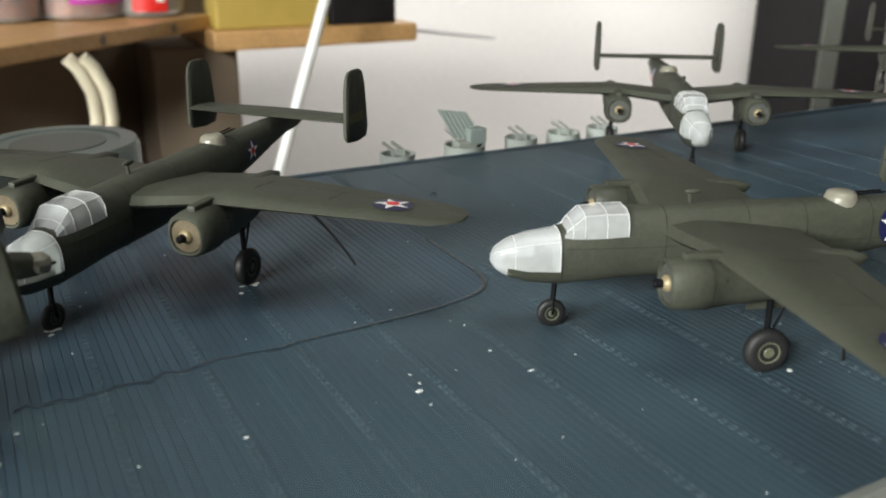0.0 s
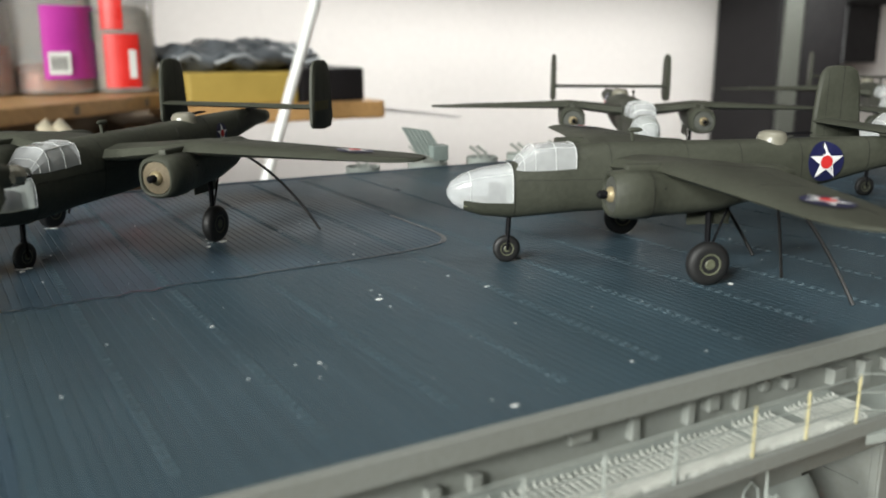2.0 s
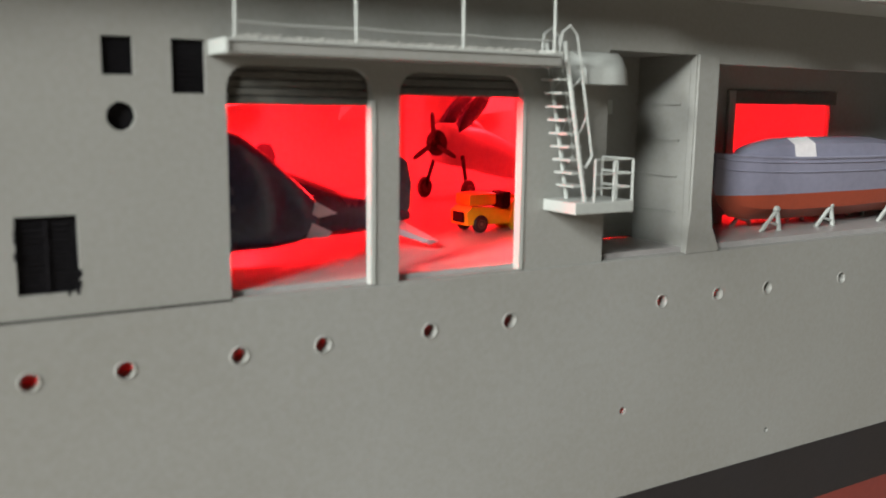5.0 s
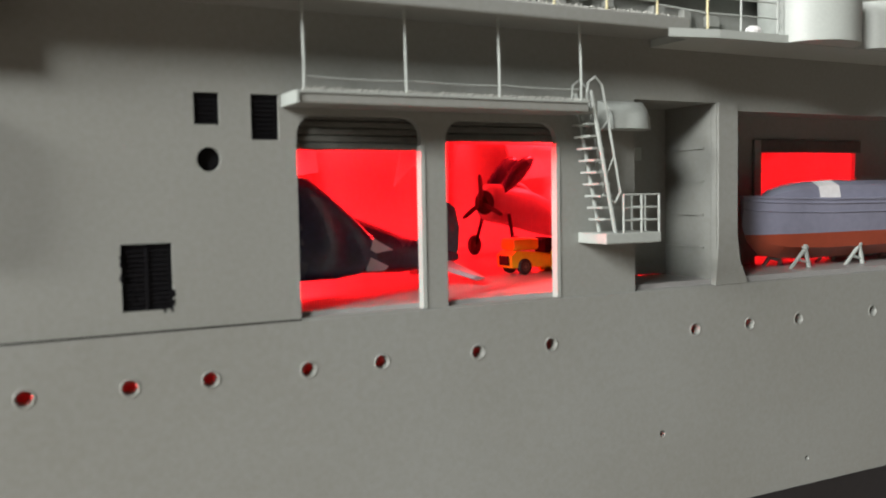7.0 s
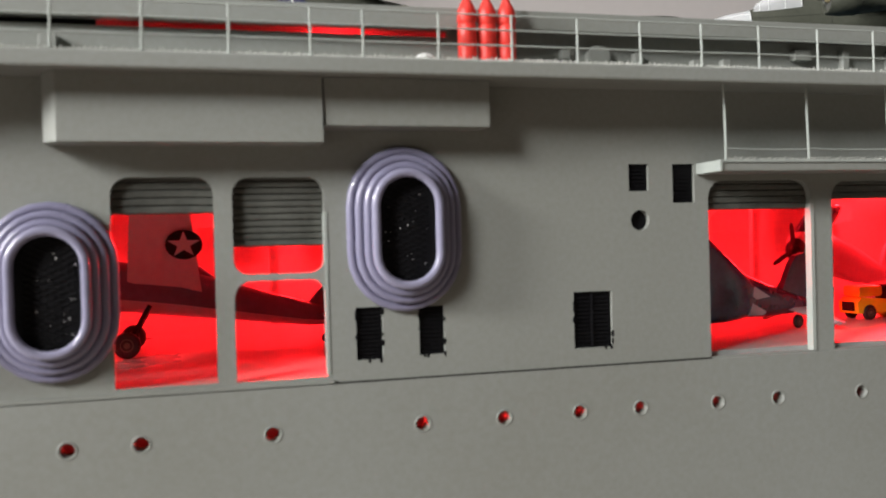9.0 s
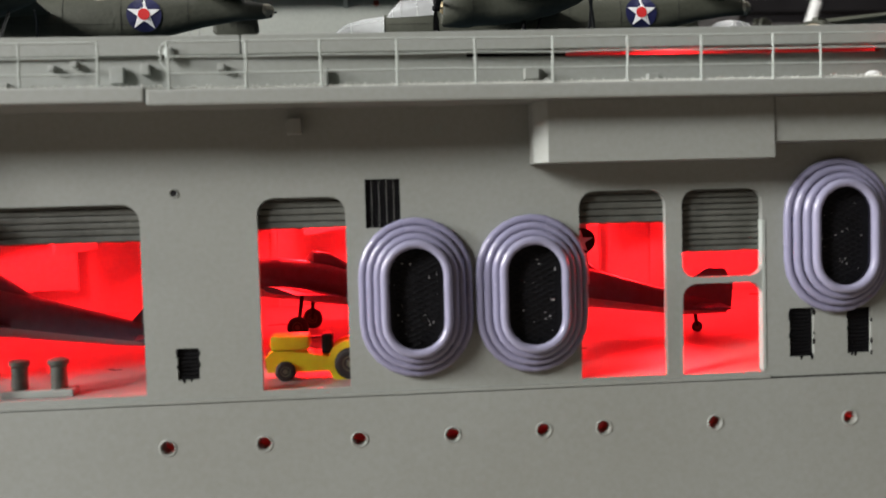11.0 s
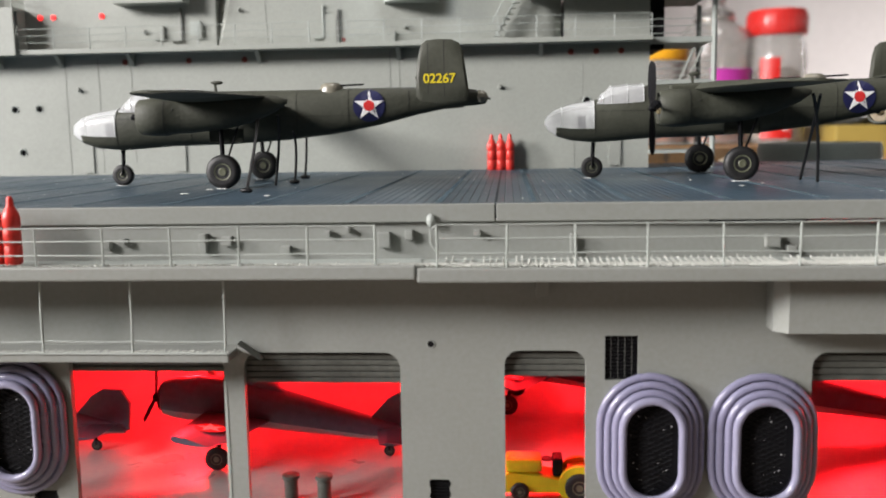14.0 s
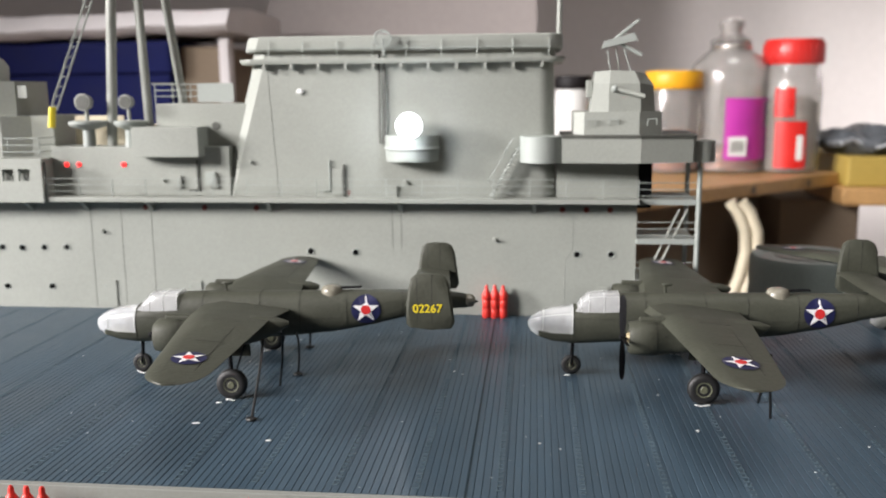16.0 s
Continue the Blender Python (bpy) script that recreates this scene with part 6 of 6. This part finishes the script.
for f in (0.18, 0.46, 0.80):
    kx, ky = 246 - 176 * f, 560 - 168 * f
    knot_bm = lathe(bmesh.new(), [(3.0, -0.25), (2.4, -0.4), (0.4, -0.4)], (0, 0, 0), 14, "y")
    bmesh.ops.rotate(knot_bm, verts=knot_bm.verts, cent=(0, 0, 0), matrix=Matrix.Rotation(radians(43.7), 3, "Z"))
    bmesh.ops.translate(knot_bm, verts=knot_bm.verts, vec=(kx, ky, PLANK_TOP - 5.0))
    part("knot", knot_bm, CLOTH, shelf, "dark brown knot")
cloth_bm = bmesh.new()
loft(cloth_bm, [[(x, y + (0 if z > -20 else 5 * math.sin(x * 0.07)), z) for x, y in [(-30 + 12 * k, 402 + 11.4 * k) for k in range(24)] + [(246, 690), (-60, 690)]] for z in (TABLE_Z, -70.0, -30.0, PLANK_TOP - 9.5)])
part("cloth", cloth_bm, CLOTH, shelf, "brown cloth hanging under the board", smooth=60)


def storage_jar(x, y, label):
    return thing("storage_jar", (x, y, PLANK_TOP), label, "jar", "jars on the shelf")


def paper(t, x, y, r, z0, z1, a0, a1, mat, label):
    """A label wrapped round a jar; angles in degrees from +x."""
    ring = [radians(a0 + (a1 - a0) * k / 20) for k in range(21)]
    return part("paper_label", loft(bmesh.new(), [[(x + q * math.cos(a), y + q * math.sin(a), z) for a in ring] for q, z in ((r + 0.1, z0), (r + 0.45, z0), (r + 0.45, z1), (r + 0.1, z1))], closed=False), mat, t, label, smooth=60)


def barcode(owner, x, y, z, w, h):
    part("barcode_patch", B(x - w / 2, x + w / 2, y - 0.9, y - 0.5, z - h / 2, z + h / 2), GLUE, owner, "white barcode patch")
    for k in range(9):
        bx = x - w * 0.36 + w * 0.085 * k
        part("bar", B(bx, bx + w * (0.035 + 0.02 * (k % 3 == 0)), y - 1.05, y - 0.9, z - h * 0.30, z + h * 0.30), SHUTTER, owner)


def jar_shell(t, x, y, profile):
    part("jar_body", lathe(bmesh.new(), profile + [(r - 1.2, z) for r, z in reversed(profile[:-1]) if r > 3] + [(0.3, 2.0)], (x, y, PLANK_TOP), 36), CLEARP, t, smooth=40)


# tall glass jar with a glass stopper
jx, jy = 165.0, 572.0
glass = storage_jar(jx, jy, "wide clear glass jar with a glass stopper and magenta label")
jar_shell(glass, jx, jy, [(25.0, 0.3), (28.0, 2.0), (28.0, 62.0), (28.6, 64.0), (28.6, 68.0), (27.6, 70.0), (28.2, 74.0), (27.0, 80.0), (20.0, 87.0), (14.0, 91.0), (13.5, 93.0)])
part("stopper", lathe(bmesh.new(), [(12.0, 88.0), (14.6, 93.5), (14.8, 97.0), (10.0, 100.0), (6.8, 103.0), (8.8, 107.0), (8.6, 111.0), (5.0, 113.5), (0.3, 114.0)], (jx, jy, PLANK_TOP), 32), CLEARP, glass, "clear glass stopper", smooth=40)
part("wire_clip", tube(bmesh.new(), [(jx + 15.0 * math.cos(2 * math.pi * k / 24), jy + 15.0 * math.sin(2 * math.pi * k / 24), PLANK_TOP + 92.0) for k in range(25)], 0.9, 6), STEEL, glass, "bright steel wire clip", smooth=60)
part("contents", lathe(bmesh.new(), [(25.5, 3.0), (25.8, 14.0), (18.0, 19.0), (0.3, 17.0)], (jx, jy, PLANK_TOP), 24), SNACK, glass, "orange and beige sweets", smooth=40)
pink = paper(glass, jx, jy, 28.0, 8.0, 53.0, -106, -2, PINK, "magenta paper label")
barcode(pink, jx + 1.5, jy - 28.2, 18.0, 13.0, 14.0)
part("label_text", loft(bmesh.new(), [[(jx + 28.7 * math.cos(a), jy + 28.7 * math.sin(a), z) for a in [radians(-38 + 3 * k) for k in range(7)]] for z in (32.0, 50.0)], closed=False), LILAC, pink, "pale printed panel")
# plastic jar with a red lid
jx, jy = 209.0, 566.0
redjar = storage_jar(jx, jy, "clear plastic jar with a red screw lid and beige snacks")
jar_shell(redjar, jx, jy, [(19.0, 0.3), (21.5, 3.0), (21.8, 60.0), (20.6, 70.0), (18.6, 76.0), (18.4, 84.0)])
part("lid", lathe(bmesh.new(), [(20.6, 79.0), (21.2, 80.0), (21.2, 94.0), (19.6, 97.0), (0.3, 97.6)], (jx, jy, PLANK_TOP), 40), REDLID, redjar, "red screw lid", smooth=40)
for k in range(30):
    a = 2 * math.pi * k / 30
    part("lid_rib", R((jx + 21.3 * math.cos(a), jy + 21.3 * math.sin(a), PLANK_TOP + 81), (jx + 21.3 * math.cos(a), jy + 21.3 * math.sin(a), PLANK_TOP + 93), 0.35, 4), REDLID, redjar)
part("contents", lathe(bmesh.new(), [(19.6, 4.0), (20.0, 50.0), (12.0, 56.0), (0.3, 54.0)], (jx, jy, PLANK_TOP), 24), BEIGE, redjar, "beige snacks", smooth=40)
low = paper(redjar, jx, jy, 21.8, 2.0, 36.0, -132, -74, REDLID, "torn orange-red paper label")
paper(redjar, jx, jy, 21.4, 39.0, 60.0, -136, -98, REDLID, "torn orange-red paper label")
part("printed_panel", loft(bmesh.new(), [[(jx + 22.5 * math.cos(a), jy + 22.5 * math.sin(a), z) for a in [radians(-92 + 3 * k) for k in range(5)]] for z in (8.0, 26.0)], closed=False), GLUE, low, "white printed panel")
# squat jar with an orange lid
jx, jy = 122.0, 560.0
squat = storage_jar(jx, jy, "squat clear jar with a flat orange lid")
jar_shell(squat, jx, jy, [(18.0, 0.3), (20.0, 2.0), (20.4, 48.0), (19.0, 56.0), (18.6, 62.0)])
part("lid", lathe(bmesh.new(), [(20.6, 62.0), (21.4, 63.0), (21.4, 73.0), (20.0, 75.0), (0.3, 75.4)], (jx, jy, PLANK_TOP), 36), ORANGE, squat, "flat orange lid", smooth=40)
part("contents", lathe(bmesh.new(), [(18.4, 3.0), (18.8, 30.0), (0.3, 33.0)], (jx, jy, PLANK_TOP), 24), SNACK, squat, smooth=40)
# small white tub with a dark cap
tubjar = storage_jar(46.0, 522.0, "small white plastic tub with a dark cap")
part("tub_body", lathe(bmesh.new(), [(11.5, 0.3), (12.5, 1.5), (12.8, 60.0), (11.8, 62.0), (0.3, 62.4)], (46.0, 522.0, PLANK_TOP), 28), GLUE, tubjar, smooth=40)
part("cap", lathe(bmesh.new(), [(12.9, 62.5), (13.2, 63.0), (13.2, 70.0), (12.4, 71.5), (0.3, 71.8)], (46.0, 522.0, PLANK_TOP), 28), DARKCAB, tubjar, "dark screw cap", smooth=40)
bm = ball(bmesh.new(), (290, 580, 20.0), 62.0, 40, (1.0, 0.6, 0.19))
for v in bm.verts:
    v.co.z += 2.2 * math.sin(v.co.x * 0.19 + 1.3 * math.sin(v.co.y * 0.11)) + 1.4 * math.sin(v.co.x * 0.47 + v.co.y * 0.31)
    v.co.y += 2.0 * math.sin(v.co.x * 0.27 + v.co.z * 0.2)
bag_low = thing("bag", (290, 580, 9), "crumpled dark grey plastic bag on the mustard box", "bag")
part("bag_body", bm, DARKBAG, bag_low, smooth=60)
part("bag_fold", tube(bmesh.new(), [(240 + 9 * k, 545 + 5 * math.sin(k), 20 + 3 * math.sin(k * 1.7)) for k in range(12)], 1.6, 8), LIGHTGREY, bag_low, "pale folded edge", smooth=60)
tr = thing("mustard_box", (315, 570, TABLE_Z), "mustard yellow box and black box on a wooden base", "box")
part("box_body", B(244, 322, 540, 640, -11.0, 11.0, bevel=2), TRAY, tr)
part("black_box", B(324, 374, 540, 640, -11.0, 13.0, bevel=2), DARKCAB, tr, "black box beside the mustard one")
part("box_base", B(240, 388, 534, 646, -24.0, -11.0, bevel=2), WOOD, tr, "orange-brown wooden base")
part("box_block", B(206, 264, 566, 640, TABLE_Z, -24.0, bevel=2), CLOTH, tr, "brown block under the base")
solid("pale_rod", R((388, 560, -18), (470, 560, -29), 1.3, 8), OFFWHITE, "thin pale rod sticking out from the box base", "rod")
hose = thing("cream_hose", (170, 500, TABLE_Z), "pair of curved cream plastic hoses rising from the table", "hose")
for dx in (0, 7):
    part("hose_tube", tube(bmesh.new(), [(134 + dx, 440, TABLE_Z), (136 + dx, 440, -104), (141 + dx, 440, -80), (149 + dx, 440, -58), (152 + dx, 440, -42), (151 + dx, 440, -28), (146 + dx, 440, -16), (141 + dx, 440, -10.0)], 3.7, 12), CREAM, hose, smooth=60)
solid("white_stick", R((250, 480, TABLE_Z), (331, 480, 112.0), 3.6, 10), GLUE, "thin white plastic stick leaning by the shelf", "stick")
cab = thing("black_cabinet", (1130, 800, -850), "tall glossy black cabinet by the wall", "cabinet")
part("cabinet_body", B(1122, 1258, 780, 895, -850, 420, bevel=4), DARKCAB, cab)
part("cabinet_door", B(1125, 1162, 774, 780, -700, 410, bevel=2), SHUTTER, cab, "dark brown door")
part("cabinet_door", B(1166, 1255, 774, 780, -700, 410, bevel=2), DARKCAB, cab)
rack = thing("wall_rack", (1370, 880, -2), "black wall rack with upright panels fixed beside the cabinet", "rack")
part("rack_panel", B(1293, 1346, 860, 898, -2, 420, bevel=2), DARKCAB, rack)
part("rack_post", B(1349, 1372, 856, 898, -2, 420, bevel=2), LIGHTGREY, rack, "grey upright post")
part("rack_panel", B(1375, 1464, 860, 898, -2, 420, bevel=2), DARKCAB, rack)
part("rack_bar", B(1293, 1464, 846, 856, 90, 104, bevel=1), DARKCAB, rack)
nav = thing("navy_box", (-470, 560, TABLE_Z), "navy blue box with a lid behind the ship", "box")
part("box_body", B(-700, -250, 520, 640, TABLE_Z, 74, bevel=3), NAVYBOX, nav)
part("lid", B(-703, -248, 517, 643, 74, 98, bevel=3), NAVYBOX, nav)
brown = thing("brown_box", (-220, 580, TABLE_Z), "dark brown cardboard box beside the navy one", "box")
part("box_body", B(-246, -214, 530, 640, TABLE_Z, 94, bevel=3), CLOTH, brown)
part("white_post", B(-212, -204, 518, 530, TABLE_Z, 99, bevel=1.5), OFFWHITE, brown, "white upright post at its side")
bag = solid("white_cloth", loft(bmesh.new(), [[(x, y, z + 1.6 * math.sin(x * 0.021) + 0.8 * math.sin(x * 0.09)) for y, z in ((503, 106), (508, 100.8), (640, 100.8), (640, 119), (560, 121), (512, 117))] for x in range(-700, -190, 20)]), OFFWHITE, "folded white cloth lying on the navy box", "cloth", smooth=50)
board = thing("card_panel", (-110, 660, TABLE_Z), "large grey-pink card panel leaning behind the ship", "card panel")
part("card_sheet", loft(bmesh.new(), [[(-300, 650, TABLE_Z), (20, 650, TABLE_Z), (20, 656, TABLE_Z), (-300, 656, TABLE_Z)], [(-160, 690, 330), (20, 690, 330), (20, 696, 330), (-160, 696, 330)]]), CARD, board)
dark = thing("wall_shelf", (420, 700, 130), "dark narrow wall shelf fixed above the jars", "shelf")
part("shelf_board", B(285, 1400, 640, 716, 139, 152, bevel=1), DARKCAB, dark)
for hx in (700, 1000, 1300):
    part("shelf_bracket", B(hx, hx + 12, 716, 899, 139, 150, bevel=1), DARKCAB, dark)
# made-up housing for the added wall fill light
part("fill_light_housing", B(355, 1345, 646, 666, 131, 139, bevel=0.5), DARKCAB, dark, "slim black housing added for the wall fill light")

# ---- small marks on the deck ----
for x, y, w in ((-26.8, 19.4, 1.0), (43.4, 48.2, 0.6), (47.8, 30.0, 0.8), (152.0, 35.6, 1.0), (136.6, 37.6, 0.9), (114.6, 37.2, 0.8), (50.6, 42.6, 0.7), (-42.0, 37.0, 1.2), (-42.4, 26.2, 1.3),
                (132.2, 0.8, 0.9), (150.2, 43.0, 0.5), (98.2, 75.6, 0.8), (126.0, 78.0, 0.8), (182.0, 20.0, 0.9), (2.0, 60.0, 0.5), (20.0, 22.0, 0.5), (-5.0, 30.0, 0.4), (75.0, 25.0, 0.5), (92.0, 50.0, 0.5), (121.0, 20.0, 0.5),
                (165.6, 20.0, 0.4), (-60.0, 20.0, 0.4), (-14.0, 90.0, 0.5), (63.0, 14.0, 0.5), (144.0, 61.5, 0.5), (-66.5, 55.0, 0.9)):
    fb = ball(bmesh.new(), (0, 0, 0), w * 0.55, 9, (1.0, 0.35 + 0.5 * random.random(), 0.2))
    for v in fb.verts:
        v.co.x, v.co.y = v.co.x * random.uniform(0.5, 1.3) + x, v.co.y * random.uniform(0.4, 1.5) + y
        v.co.z += 0.05
    solid("glue_fleck", fb, GLUE, "small white fleck of dried glue on the deck", "glue fleck", "glue flecks")
scr = [(92.0, 56.0), (97.0, 55.2), (103.3, 55.3), (116.3, 57.2), (134.1, 57.6), (151.1, 58.8), (160.0, 61.3), (163.2, 66.0), (163.4, 77.1), (163.6, 88.6)]
path = []
for (xa, ya), (xb, yb) in zip(scr, scr[1:]):
    path += [(xa + (xb - xa) * k / 6 + random.uniform(-0.12, 0.12), ya + (yb - ya) * k / 6 + random.uniform(-0.15, 0.15), 0.0) for k in range(6)]
for _ in range(4):
    path = path[:1] + [tuple((a[i] + 2 * b[i] + c[i]) / 4 for i in range(3)) for a, b, c in zip(path, path[1:], path[2:])] + path[-1:]
tb = tube(bmesh.new(), path, 0.5, 8)
for v in tb.verts:
    v.co.z = v.co.z * 0.22 + 0.02
    if v.co.x < 128:
        v.co.y += 0.5 * math.sin(v.co.x * 1.9) + 0.3 * math.sin(v.co.x * 4.3) 
solid("varnish_trail", tb, VARNISH, "raised dark glossy trail of dried varnish on the planks", "varnish trail", smooth=60)
film = slab([(262, -1.9), (262, 138), (163.9, 138)] + [(x, y) for x, y, z in reversed(path)] + [(91.0, 52.0), (92.4, 44.0), (90.6, 30.0), (91.8, 14.0), (90.8, -1.7)], 0.010, 0.024)
part("varnish_film", film, FILM, deck, "thin satin varnish film over the planks")
specks = bmesh.new()
for k in range(260):
    x, y, r = random.uniform(-100, 250), random.uniform(2, 106), random.choice((0.07, 0.09, 0.12, 0.18))
    ball(specks, (x, y, 0.03), r, 6, (1.0, random.uniform(0.4, 1.6), 0.3))
dust = part("glue_specks", specks, GLUE, deck, "tiny white specks of glue and dust", kind="stuff")

# ---- deck planks and tie-down strips, last ----
def plank_mesh():
    bm = B(-0.568, 0.568, 0.6, 139.2, -0.25, 0.0)
    top = [e for e in bm.edges if all(v.co.z > -0.01 for v in e.verts) and abs(e.verts[0].co.x - e.verts[1].co.x) < 0.01]
    bmesh.ops.bevel(bm, geom=top, offset=0.07, segments=1, affect="EDGES")
    bmesh.ops.scale(bm, verts=bm.verts, vec=(MM, MM, MM))
    return finish("plank", bm, DECK, 0)


PLANK = plank_mesh()
rest = bmesh.new()
for k in range(int((X1 - X0) / PITCH)):
    x = X0 + 0.6 + PITCH * k
    if -95 < x < 263:
        ob = new("plank", PLANK)
        ob.parent = deck
        ob.location = Vector((x, deck_edge(x), random.uniform(-0.012, 0.008))) * MM - deck.location
    else:
        box(rest, x - 0.54, x + 0.54, 0.6 + deck_edge(x), 136.0, -0.25, 0.0)
part("far_planks", rest, DECK, deck, kind="stuff")
verts, faces = [], []
for sx in STRIPS:
    if not (X0 + 5 < sx < 300):
        continue
    for j in range(85):
        y = 2.0 + 1.6 * j
        if j % 17 == 0:
            continue
        for ox, oy, w, l in ((-0.34, 0.0, 0.10, 0.42), (0.34, 0.0, 0.10, 0.42), (0.0, -0.36, 0.30, 0.08)):
            n = len(verts)
            for z in (-0.02, 0.10):
                verts += [(MM * (sx + ox - w), MM * (y + oy - l), MM * z), (MM * (sx + ox + w), MM * (y + oy - l), MM * z), (MM * (sx + ox + w), MM * (y + oy + l), MM * z), (MM * (sx + ox - w), MM * (y + oy + l), MM * z)]
            faces += [(n + 4, n + 5, n + 6, n + 7), (n, n + 1, n + 5, n + 4), (n + 1, n + 2, n + 6, n + 5), (n + 2, n + 3, n + 7, n + 6), (n + 3, n, n + 4, n + 7)]
me = bpy.data.meshes.new("tie_down_strip")
me.from_pydata([tuple(Vector(v) - deck.location) for v in verts], [], faces)
me.materials.append(SCUFF)
strips = new("tie_down_strips", me)
strips.parent = deck
tagged(strips, "rows of small raised tie-down cleats", kind="stuff")
part("deck_joint", B(8.62, 8.98, 0.5, 136.0, -0.2, 0.05), DECKGAP, deck, "dark joint between two deck sections")
